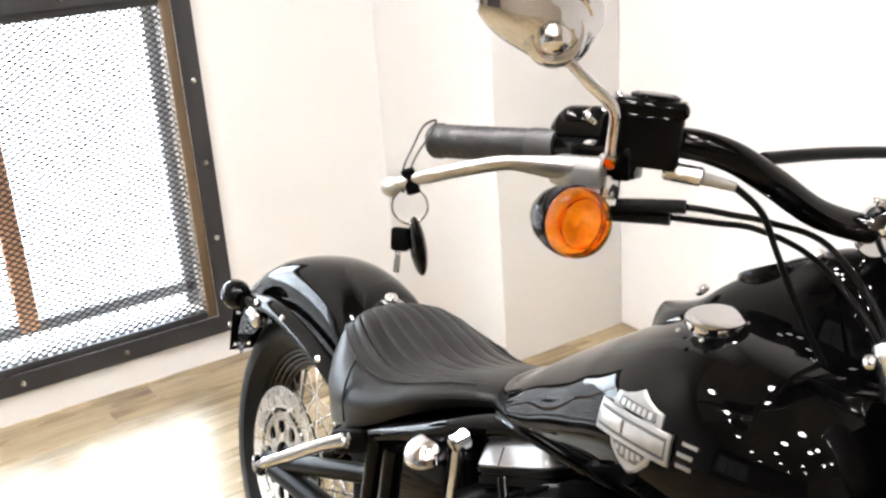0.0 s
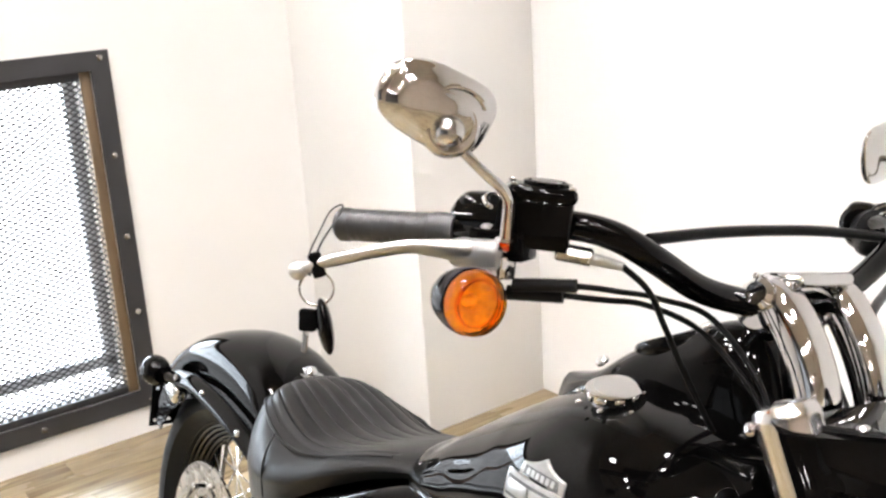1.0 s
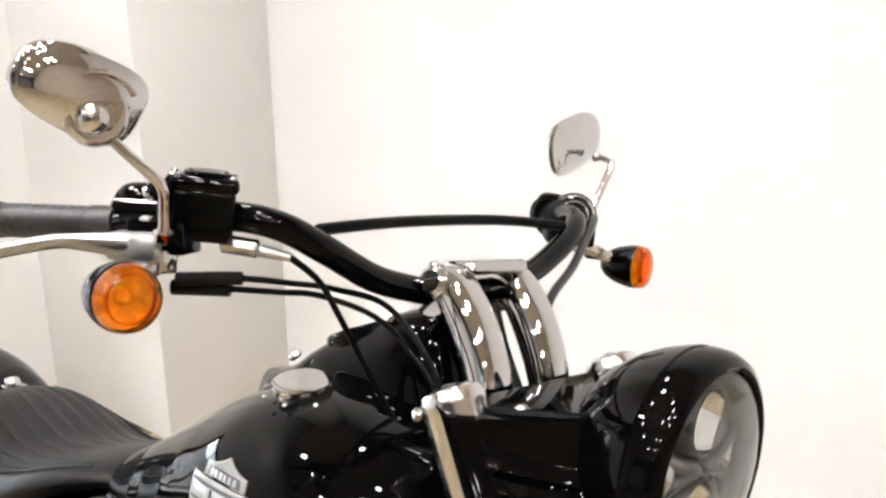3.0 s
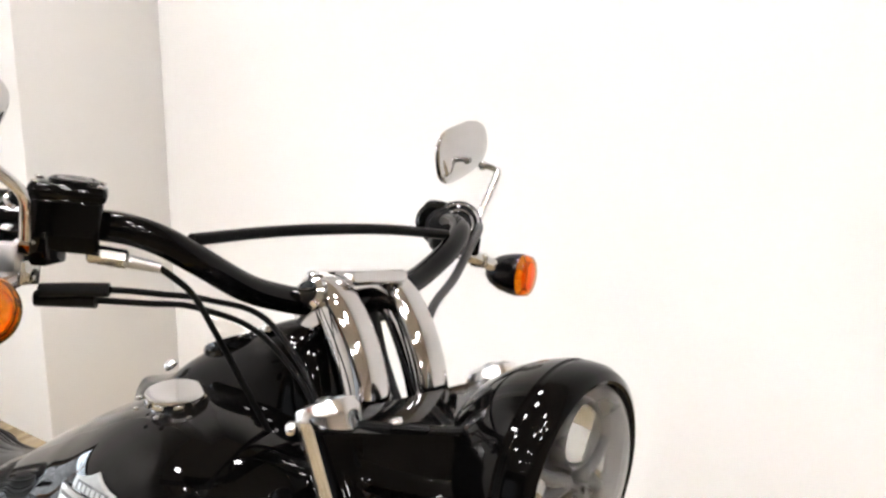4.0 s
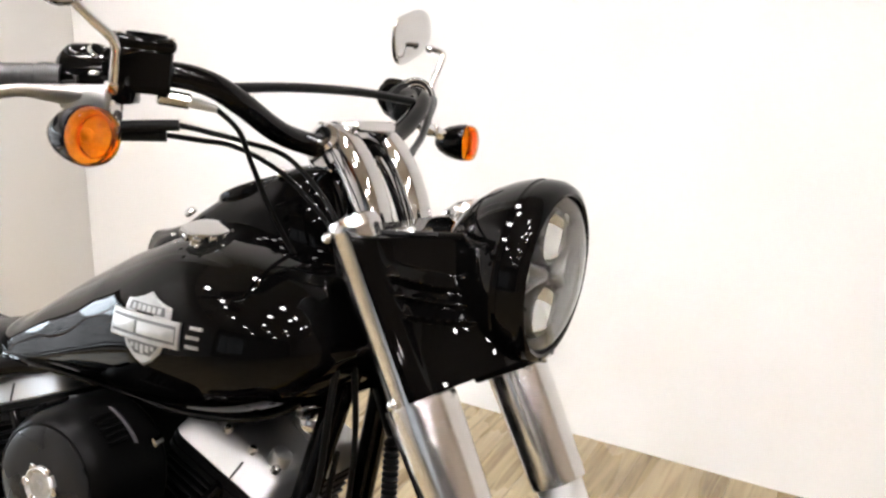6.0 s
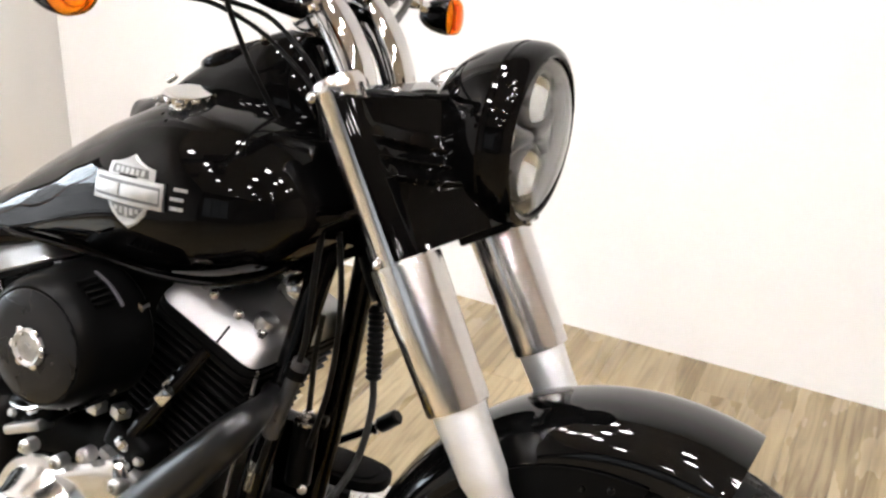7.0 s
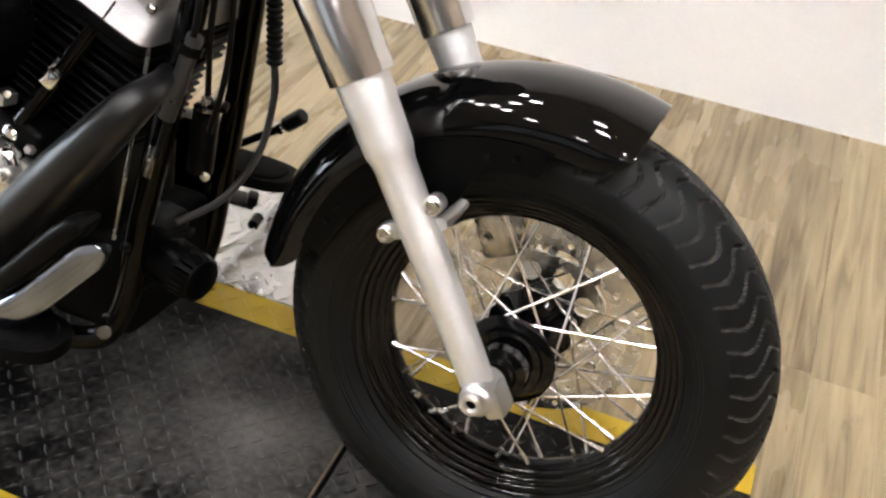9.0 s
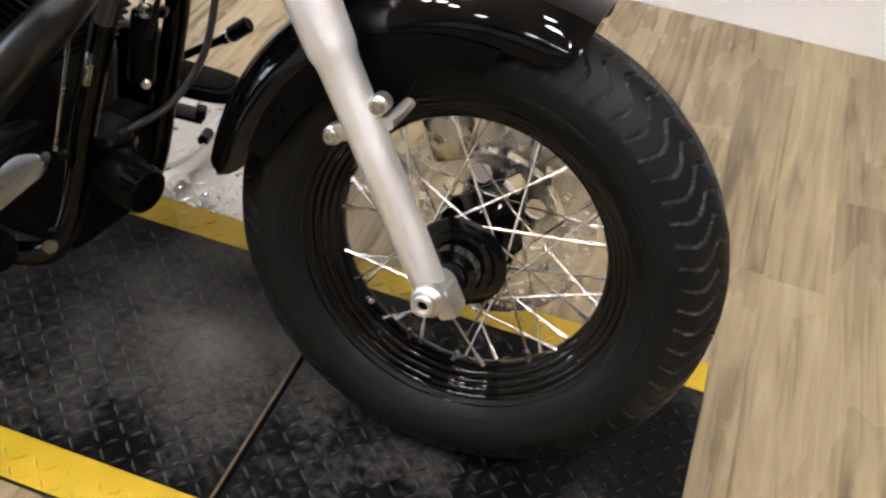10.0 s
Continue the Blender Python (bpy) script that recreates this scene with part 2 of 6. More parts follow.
# ---- shapes ----
def part(name, bm, mat, parent, label="", sharp=38, merge=True):
    """Links a bmesh as one mesh object under a thing or a part."""
    if merge:
        bmesh.ops.remove_doubles(bm, verts=bm.verts, dist=0.00005)
    bmesh.ops.recalc_face_normals(bm, faces=bm.faces)
    me = bpy.data.meshes.new(name)
    bm.to_mesh(me)
    bm.free()
    me.materials.append(mat)
    me.shade_smooth()
    me.set_sharp_from_angle(angle=radians(sharp))
    ob = new(name, me)
    ob.parent = parent
    if label:
        tagged(ob, label)
    return ob


def thing(name, label, category, m=None, group="", kind=""):
    ob = new(name)
    ob.empty_display_size = 0.05
    if m is not None:
        ob.matrix_world = m
    return tagged(ob, label, category, group, kind)


def along(p, d, up=(0, 0, 1)):
    """The pose at p whose z axis points along d."""
    z = Vector(d).normalized()
    u = Vector(up)
    if abs(z.dot(u)) > 0.99:
        u = Vector((1, 0, 0))
    x = u.cross(z).normalized()
    y = z.cross(x)
    m = Matrix((x, y, z)).transposed().to_4x4()
    return Matrix.Translation(Vector(p)) @ m


def grid_faces(bm, rings, close_v=True, caps=True):
    n = len(rings[0])
    for a, b in zip(rings, rings[1:]):
        for i in range(n if close_v else n - 1):
            j = (i + 1) % n
            q = (a[i], a[j], b[j], b[i])
            if len(set(q)) == 4:
                bm.faces.new(q)
    if caps:
        bm.faces.new(rings[0][::-1])
        bm.faces.new(rings[-1])


def tube(bm, path, r, seg=12, caps=True, flat=1.0):
    """A round (or flattened) tube along a path; r: one radius or one for each point."""
    path = [Vector(p) for p in path]
    rs = [r] * len(path) if isinstance(r, (int, float)) else list(r)
    t0 = (path[1] - path[0]).normalized()
    side = t0.orthogonal().normalized()
    rings = []
    for i, p in enumerate(path):
        a, b = path[max(i - 1, 0)], path[min(i + 1, len(path) - 1)]
        t = (b - a).normalized()
        side = (side - t * side.dot(t)).normalized()
        w = t.cross(side)
        rings.append([bm.verts.new(p + rs[i] * (math.cos(k * math.tau / seg) * side + flat * math.sin(k * math.tau / seg) * w)) for k in range(seg)])
    grid_faces(bm, rings, True, caps)
    return bm


def spline(pts, n=8, rs=None):
    """Points on a smooth curve through pts (and radii, if given)."""
    P = [Vector(p) for p in pts]
    out, rad = [], []
    for i in range(len(P) - 1):
        p0, p1, p2, p3 = P[max(i - 1, 0)], P[i], P[i + 1], P[min(i + 2, len(P) - 1)]
        for k in range(n):
            s = k / n
            out.append(0.5 * (2 * p1 + (p2 - p0) * s + (2 * p0 - 5 * p1 + 4 * p2 - p3) * s * s + (3 * p1 - p0 - 3 * p2 + p3) * s ** 3))
            if rs:
                rad.append(rs[i] + (rs[i + 1] - rs[i]) * s)
    out.append(P[-1])
    if rs:
        rad.append(rs[-1])
        return out, rad
    return out


def lathe(bm, profile, m, seg=32, start=0.0, sweep=math.tau):
    """Turns a profile of (radius, height) about the z axis of m."""
    full = abs(sweep - math.tau) < 1e-6
    n = seg if full else seg + 1
    rings = []
    for r, h in profile:
        if r < 1e-6 and full:
            v = bm.verts.new(m @ Vector((0, 0, h)))
            rings.append([v] * n)
        else:
            rings.append([bm.verts.new(m @ Vector((r * math.cos(start + k * sweep / seg), r * math.sin(start + k * sweep / seg), h))) for k in range(n)])
    for a, b in zip(rings, rings[1:]):
        for i in range(n if full else n - 1):
            j = (i + 1) % n
            q = list(dict.fromkeys((a[i], a[j], b[j], b[i])))
            if len(q) > 2:
                bm.faces.new(q)
    return bm


def box(bm, size, m, bevel=0.003, seg=2):
    tmp = bmesh.new()
    bmesh.ops.create_cube(tmp, size=1.0, matrix=Matrix.Diagonal((*size, 1)))
    if bevel:
        bmesh.ops.bevel(tmp, geom=tmp.edges[:], offset=min(bevel, min(size) * 0.45), segments=seg, affect="EDGES", profile=0.5)
    join(bm, tmp, m)
    return bm


def join(bm, tmp, m=None):
    if m is not None:
        tmp.transform(m)
    me = bpy.data.meshes.new("joined")
    tmp.to_mesh(me)
    tmp.free()
    bm.from_mesh(me)
    bpy.data.meshes.remove(me)


def ball(bm, r, m, seg=20):
    tmp = bmesh.new()
    bmesh.ops.create_uvsphere(tmp, u_segments=seg, v_segments=seg // 2, radius=r)
    join(bm, tmp, m)
    return bm


def rod(bm, a, b, r, seg=12, round_end=0.0):
    """A straight round bar from a to b, with eased ends."""
    a, b = Vector(a), Vector(b)
    h = (b - a).length
    e = round_end or min(r * 0.25, h * 0.2)
    lathe(bm, [(0, 0), (r - e, 0), (r, e), (r, h - e), (r - e, h), (0, h)], along(a, b - a), seg)
    return bm


def nut(bm, p, d, r=0.008, h=0.006, washer=True):
    """A hexagon bolt head with a rounded top, on a washer."""
    m = along(p, d)
    if washer:
        lathe(bm, [(0, 0), (r * 1.45, 0), (r * 1.45, h * 0.2), (0, h * 0.2)], m, 16)
    lathe(bm, [(r, 0), (r, h * 0.8), (r * 0.82, h), (0, h)], m, 6)
    return bm


def dome(bm, p, d, r=0.008, h=0.006):
    """A domed screw head."""
    lathe(bm, [(r, 0), (r, h * 0.4), (r * 0.8, h * 0.8), (r * 0.4, h), (0, h)], along(p, d), 14)
    return bm


def loft(bm, sections, caps=True, close=True):
    grid_faces(bm, [[bm.verts.new(Vector(p)) for p in s] for s in sections], close, caps)
    return bm


def mesh():
    return bmesh.new()

# ---- the room ----
FLOOR_Z = -0.012
X_BACK, Y_SIDE, X_FRONT, Y_NEAR, Z_TOP = -2.86, 1.43, 5.0, -6.5, 3.6


def structure(name, bm, mat, label, category):
    ob = part(name, bm, mat, None)
    return tagged(ob, label, category, kind="structure")


# sub-floor below the planks
structure("floor", box(mesh(), (X_FRONT - X_BACK + 0.4, Y_SIDE - Y_NEAR + 0.4, 0.1),
                       pose((X_FRONT + X_BACK) / 2, (Y_SIDE + Y_NEAR) / 2, FLOOR_Z - 0.058), 0), OLDWOOD,
          "light brown wood plank floor with staggered boards", "floor")
FLOOR = bpy.data.objects["floor"]
structure("ceiling", box(mesh(), (X_FRONT - X_BACK + 0.4, Y_SIDE - Y_NEAR + 0.4, 0.1),
                         pose((X_FRONT + X_BACK) / 2, (Y_SIDE + Y_NEAR) / 2, Z_TOP + 0.05), 0), CEIL,
          "tan boarded ceiling with round spot lamps", "ceiling")
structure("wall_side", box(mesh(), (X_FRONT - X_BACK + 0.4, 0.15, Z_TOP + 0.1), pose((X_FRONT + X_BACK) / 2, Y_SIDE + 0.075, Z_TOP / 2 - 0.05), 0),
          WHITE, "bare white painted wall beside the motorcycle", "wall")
structure("wall_front", box(mesh(), (0.15, Y_SIDE - Y_NEAR, Z_TOP + 0.1), pose(X_FRONT + 0.075, (Y_SIDE + Y_NEAR) / 2, Z_TOP / 2 - 0.05), 0),
          BUFF, "plain buff wall closing the room", "wall")


def wall_with_hole(name, axis, at, a0, a1, hole, label, thick=0.2, sign=-1, mat=WHITE):
    """A wall across x or y at a place, from a0 to a1, with one opening (from, to, bottom, top) through it."""
    bm = mesh()
    h0, h1, b, t = hole
    lo, hi = FLOOR_Z - 0.02, Z_TOP
    for u0, u1, z0, z1 in ((a0, h0, lo, hi), (h1, a1, lo, hi), (h0, h1, lo, b), (h0, h1, t, hi)):
        c, s = (u0 + u1) / 2, u1 - u0
        w = at + sign * thick / 2
        if axis == "x":
            box(bm, (thick, s, z1 - z0), pose(w, c, (z0 + z1) / 2), 0)
        else:
            box(bm, (s, thick, z1 - z0), pose(c, w, (z0 + z1) / 2), 0)
    return structure(name, bm, mat, label, "wall")


# rear wall with the low window, the corner pier, and the shop front wall behind the camera
WIN = (-1.28, 0.322, 0.134, 1.118)
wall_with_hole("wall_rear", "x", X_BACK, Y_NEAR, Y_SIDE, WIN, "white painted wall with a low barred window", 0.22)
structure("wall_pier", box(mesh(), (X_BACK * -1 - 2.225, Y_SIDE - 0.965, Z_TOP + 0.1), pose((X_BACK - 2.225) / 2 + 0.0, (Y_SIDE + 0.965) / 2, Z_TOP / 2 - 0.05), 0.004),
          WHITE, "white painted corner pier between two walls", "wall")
wall_with_hole("wall_near", "y", Y_NEAR, X_BACK, X_FRONT, (-2.5, -0.2, 0.5, 2.6), "charcoal painted wall with a wide shop window", mat=SHOPWALL)


def window_guard():
    """The steel-framed mesh guard over the low window, with its wooden reveal."""
    y0, y1, z0, z1 = WIN
    w = thing("window_1", "low window behind a dark steel frame with expanded metal mesh", "window", kind="structure")
    bar = 0.055
    x = X_BACK + 0.006
    bm = mesh()
    bo = 0.055
    yo0, yo1, zo0, zo1 = y0 - bo, y1 + bo, z0 - bo, z1 + bo
    # mitred flat bars
    for quad in (((yo0, zo0), (yo1, zo0), (y1, z0), (y0, z0)), ((yo0, zo1), (yo1, zo1), (y1, z1), (y0, z1)),
                 ((yo1, zo0), (yo1, zo1), (y1, z1), (y1, z0)), ((yo0, zo0), (yo0, zo1), (y0, z1), (y0, z0))):
        a = [bm.verts.new((x - 0.004, p, q)) for p, q in quad]
        b = [bm.verts.new((x + 0.006, p, q)) for p, q in quad]
        bm.faces.new(a)
        bm.faces.new(b[::-1])
        for i in range(4):
            bm.faces.new((a[i], a[(i + 1) % 4], b[(i + 1) % 4], b[i]))
    part("window_frame", bm, FRAME_STEEL, w, "dark flat steel frame screwed to the wall", merge=False)
    # wooden lining inside the opening
    bm = mesh()
    d = 0.05
    for c, s in (((x - 0.03, y1 - 0.016, (z0 + z1) / 2), (d, 0.032, z1 - z0)), ((x - 0.03, y0 + 0.016, (z0 + z1) / 2), (d, 0.032, z1 - z0)),
                 ):
        box(bm, s, pose(*c), 0.003)
    part("window_lining", bm, OLDWOOD, w, "weathered brown wooden lining")
    bm = mesh()
    for c, s in (((x - 0.02, (y0 + y1) / 2, z0 + 0.012), (0.03, y1 - y0 - 0.066, 0.024)), ((x - 0.02, (y0 + y1) / 2, z1 - 0.012), (0.03, y1 - y0 - 0.066, 0.024))):
        box(bm, s, pose(*c), 0.002)
    part("mesh_rail", bm, FRAME_STEEL, w)
    # expanded metal: flat strands in diamonds
    bm = mesh()
    cw, ch, xs = 0.028, 0.0088, x - 0.014
    ya, yb = y0 + 0.03, y1 - 0.03
    ny, nz = int((yb - ya) / cw), int((z1 - z0 - 0.04) / ch)
    for i in range(ny):
        for k in range(nz):
            a = ya + i * cw
            c = z0 + 0.02 + k * ch
            if (k % 2) == 0:
                p, q = (a, c), (a + cw / 2, c + ch)
                p2, q2 = (a + cw, c), (a + cw / 2, c + ch)
            else:
                p, q = (a + cw / 2, c), (a, c + ch)
                p2, q2 = (a + cw / 2, c), (a + cw, c + ch)
            for (u, v), (u2, v2) in ((p, q), (p2, q2)):
                n = 0.0026
                vs = [bm.verts.new((xs - 0.001, u, v - n)), bm.verts.new((xs - 0.001, u, v + n)), bm.verts.new((xs + 0.0025, u2, v2 + n)), bm.verts.new((xs + 0.0025, u2, v2 - n))]
                bm.faces.new(vs)
    tagged(part("wire_mesh", bm, FRAME_STEEL, w, "expanded steel diamond mesh", merge=False), kind="stuff")
    for yy, zz in [(y1 + 0.029, z0 + (z1 - z0) * f) for f in (-0.035, 0.26, 0.5, 0.75, 1.035)] + [(y1 - 0.30 * k, z0 - 0.028) for k in range(1, 6)] + [(y1 - 0.30 * k, z1 + 0.028) for k in range(1, 6)]:
        part("screw", dome(mesh(), (x + 0.006, yy, zz), (1, 0, 0), 0.0085, 0.005), STEEL, w)
    # outer window: a mullion and a sill behind the mesh
    part("mullion", box(mesh(), (0.05, 0.055, z1 - z0 - 0.05), pose(X_BACK - 0.17, -0.2, (z0 + z1) / 2 + 0.03), 0.004), material("redwood_stain", (0.7, 0.38, 0.22), 0.5, vary=0.3, vary_scale=14, stretch=(1, 1, 0.1)), w, "reddish wooden mullion")
    bm = mesh()
    box(bm, (0.04, y1 - y0, 0.035), pose(X_BACK - 0.18, (y0 + y1) / 2, z0 + 0.06), 0.003)
    box(bm, (0.04, 0.03, z1 - z0), pose(X_BACK - 0.18, y1 - 0.02, (z0 + z1) / 2), 0.003)
    part("sash", bm, material("grey_sash_paint", (0.3, 0.3, 0.31), 0.5, vary=0.2), w, "thin grey outer sash")
    return w


window_guard()
# outside the low window: added ground and wall panels that glow, white sky above
structure("backdrop_ground_glow", box(mesh(), (7.0, 22.0, 0.05), pose(X_BACK - 3.75, -0.5, -0.03), 0), OUTDOOR_GLOW, "added pale panel glowing as ground outside the low window", "ground")
structure("backdrop_wall_glow", box(mesh(), (0.1, 22.0, 0.8), pose(X_BACK - 7.3, -0.5, 0.395), 0), OUTDOOR_GLOW, "added low pale panel glowing as a wall outside", "wall")
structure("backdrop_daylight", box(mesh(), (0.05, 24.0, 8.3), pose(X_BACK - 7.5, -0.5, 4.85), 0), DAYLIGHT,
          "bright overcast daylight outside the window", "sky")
structure("backdrop_street", box(mesh(), (4.6, 0.02, 3.6), pose(-1.35, Y_NEAR - 0.9, 1.6), 0), DUSK, "dull daylight outside the shop window", "sky")
sw = thing("window_2", "wide shop window with white mullions", "window", kind="structure")
for i in range(4):
    part("mullion", box(mesh(), (0.07, 0.08, 2.1), pose(-2.5 + 2.3 * i / 3, Y_NEAR - 0.1, 1.55), 0.004), FRAME_STEEL, sw)
for z in (0.52, 1.9, 2.58):
    part("transom", box(mesh(), (2.37, 0.06, 0.06), pose(-1.35, Y_NEAR - 0.1, z), 0.004), FRAME_STEEL, sw)


def ceiling_lamp(x, y):
    """A black can on a short stem; the rows beside the wall are aimed at it."""
    lamp = thing("ceiling_spot_lamp", "round black can spot lamp on a short stem", "ceiling lamp", pose(x, y, Z_TOP), "ceiling spot lamps")
    T = Matrix.Translation((0, 0, -0.13)) @ Matrix.Rotation(radians(13 if y > -2 and -0.9 < x < 2.5 else 0), 4, "X") @ Matrix.Rotation(radians(-28 if x > 2.5 else 0), 4, "Y")
    part("stem", rod(mesh(), (0, 0, -0.1), (0, 0, 0.0), 0.014, 12), MATT, lamp)
    part("can", lathe(mesh(), [(0, 0.05), (0.09, 0.05), (0.112, 0.035), (0.118, 0.0), (0.118, -0.04), (0.115, -0.044), (0.111, -0.04), (0.111, 0.0)], T, 28), MATT, lamp)
    part("lamp_face", lathe(mesh(), [(0, -0.001), (0.11, -0.001), (0.11, 0.006), (0, 0.006)], T, 24), LAMP_GLOW, lamp)
    return lamp


for x, y in ((-1.25, 0.7), (-2.3, -0.6), (-2.1, -1.2), (-1.78, -1.3), (-1.33, -0.58), (-1.6, -1.75), (-0.97, 0.05), (-1.26, -2.73), (0.1, -1.4), (0.9, -1.0), (2.0, -1.2), (0.3, -2.6), (1.6, -2.6), (0.1, -0.35), (0.95, -0.55), (2.1, -0.6), (-0.5, -3.9), (1.0, -3.8), (2.5, -3.6), (0.2, -5.3), (2.0, -5.2), (3.1, -2.2), (3.5, -1.2), (2.9, -0.5)):
    ceiling_lamp(x, y)

# ---- the lift platform ----
lift = thing("lift_platform", "black tread plate motorcycle lift with yellow edge stripes", "lift", kind="")
PX0, PXS, PX1, PYL, PYR = -1.85, -0.235, 0.357, 0.30, -0.29
PLATE_T = 0.012


def slab(x0, x1, y0, y1, z1, t, bev=0.0015):
    return box(mesh(), (x1 - x0, y1 - y0, t), pose((x0 + x1) / 2, (y0 + y1) / 2, z1 - t / 2), bev, 1)


part("deck_plate", slab(PX0, PXS - 0.004, PYR, PYL, 0, PLATE_T), PLATE, lift, "worn black tread plate deck")
part("deck_plate", slab(PXS + 0.004, PX1, PYR, PYL, 0, PLATE_T), PLATE, lift, "worn black tread plate deck")
part("seam_strip", slab(PXS - 0.004, PXS + 0.004, PYR, PYL, -0.004, 0.006, 0), MATT, lift)
part("seam_edge", slab(PXS - 0.008, PXS - 0.0042, PYR, PYL, 0.0006, 0.001, 0), material("rusty_edge", (0.15, 0.1, 0.055), 0.75, vary=0.6, vary_scale=70, bump=0.4), lift, "rusty plate edge")
part("edge_stripe", slab(PX0, PX1 - 0.001, 0.238, PYL, 0.0006, 0.001, 0), YELLOW, lift, "scuffed yellow paint stripe")
part("edge_stripe", slab(PX0, PXS - 0.002, PYR, -0.222, 0.0006, 0.001, 0), YELLOW, lift, "scuffed yellow paint stripe")
part("edge_stripe", slab(PXS + 0.002, PX1 - 0.001, PYR, -0.222, 0.0006, 0.001, 0), YELLOW, lift, "scuffed yellow paint stripe")
part("side_plate", slab(-1.3, -0.40, PYL + 0.003, 0.60, 0.0, PLATE_T), ALUPLATE, lift, "bright tread plate side wing")


def tread(x0, x1, y0, y1, mat, parent, z=0.0, pitch=0.0245, single=(0, 0)):
    """Raised lozenges of tread plate, alternating in direction; those within the stretch of x given by single are parts of their own."""
    verts, faces = [], []
    L, w, h = 0.0118, 0.0027, 0.0022
    corners = ((-L, 0, 0), (0, -w, 0), (L, 0, 0), (0, w, 0), (-L * 0.55, 0, h), (L * 0.55, 0, h))
    sides = ((0, 1, 4), (1, 5, 4), (1, 2, 5), (2, 3, 5), (3, 4, 5), (3, 0, 4))
    bar = bpy.data.meshes.new("tread_bar")
    bar.from_pydata(corners, [], sides)
    bar.materials.append(mat)
    i = 0
    y = y0 + 0.01
    while y < y1 - 0.008:
        x = x0 + 0.012
        j = 0
        while x < x1 - 0.01:
            a = radians(45 if (i + j) % 2 else -45)
            c, s = math.cos(a), math.sin(a)
            b = len(verts)
            if single[0] < x < single[1]:
                ob = new("tread_bar", bar)
                ob.parent = parent
                ob.matrix_local = Matrix.Translation((x, y, z)) @ Matrix.Rotation(a, 4, "Z")
            else:
                verts += [(x + u * c - v * s, y + u * s + v * c, z + q) for u, v, q in corners]
                faces += [tuple(b + k for k in f) for f in sides]
            x += pitch
            j += 1
        y += pitch
        i += 1
    me = bpy.data.meshes.new("tread_pattern")
    me.from_pydata(verts, [], faces)
    me.materials.append(mat)
    ob = new("tread_pattern", me)
    ob.parent = parent
    return tagged(ob, kind="stuff")


tread(-1.5, PXS - 0.006, -0.22, 0.236, TREADBAR, lift, single=(-0.53, PXS))
tread(PXS + 0.006, PX1, -0.22, 0.236, TREADBAR, lift)
tread(-1.5, PX1, 0.24, PYL, YELLOW, lift, 0.0006)
tread(-1.5, PX1, PYR, -0.224, YELLOW, lift, 0.0006)
tread(-1.3, -0.40, PYL + 0.004, 0.60, ALUPLATE, lift)

# ---- the motorcycle ----
BIKE = thing("motorcycle", "black cruiser motorcycle with chrome trim leaning on its side stand", "motorcycle", pose(0, 0, 0, -LEAN, 0, YAW))
RAKE = radians(31)
STEER_AXIS = Vector((-math.sin(RAKE), 0, math.cos(RAKE)))
HEAD = Vector((0.147, 0, 0))
TURNED = Matrix.Translation(HEAD) @ Matrix.Rotation(radians(STEER), 4, STEER_AXIS) @ Matrix.Translation(-HEAD)


def fpart(name, bm, mat, parent=None, label="", sharp=38):
    """A part of the steered front end."""
    bm.transform(TURNED)
    return part(name, bm, mat, parent or BIKE, label, sharp)


def bpart(name, bm, mat, parent=None, label="", sharp=38):
    return part(name, bm, mat, parent or BIKE, label, sharp)


def wheel_axis(c):
    """Turning about y: local z of the lathe lies along the bike's y."""
    return along(c, (0, 1, 0), (1, 0, 0))


def tyre_mesh(c, R, half, bead, nseg=480, tread_grooves=True):
    """A tyre with rounded crown, side walls and zigzag grooves cut into the tread."""
    prof = [(bead - 0.006, -0.038), (bead, -0.047), (bead + 0.012, -0.055), (bead + 0.026, -half * 0.985), (bead + 0.036, -half), (bead + 0.044, -half * 0.995)]
    crown = []
    n = 72
    for k in range(n + 1):
        a = -1 + 2 * k / n
        crown.append((R - 0.05 * abs(a) ** 2.3, a * half * 0.975))
    prof = prof + crown + [(r, -y) for r, y in prof[::-1]]
    verts, faces = [], []
    m = len(prof)
    pitch = math.tau / 62
    cut = []
    for i in range(nseg):
        th = i * math.tau / nseg
        for r, y in prof:
            d = 0.0
            if tread_grooves and abs(y) < half * 0.96 and r > R - 0.047:
                u = abs(y) / half
                ph = (th / pitch + 0.5 * (y > 0) + 1.0 * u + 0.27 * math.sin(u * 11)) % 1.0
                if ph < 0.13 and u > 0.16:
                    d = 0.0065
                if abs(u - 0.1 - 0.05 * math.sin(th / pitch * math.tau * 0.5)) < 0.05:
                    d = max(d, 0.0055)
            rr = r - d
            cut.append(d > 0)
            verts.append((c[0] + rr * math.cos(th), c[1] + y, c[2] + rr * math.sin(th)))
    for i in range(nseg):
        j = (i + 1) % nseg
        for k in range(m - 1):
            faces.append((i * m + k, i * m + k + 1, j * m + k + 1, j * m + k))
    me = bpy.data.meshes.new("tyre")
    me.from_pydata(verts, [], faces)
    bm = mesh()
    bm.from_mesh(me)
    bpy.data.meshes.remove(me)
    for f, vs in zip(bm.faces, faces):
        f.material_index = 1 if sum(cut[v] for v in vs) > 1 else 0
    return bm


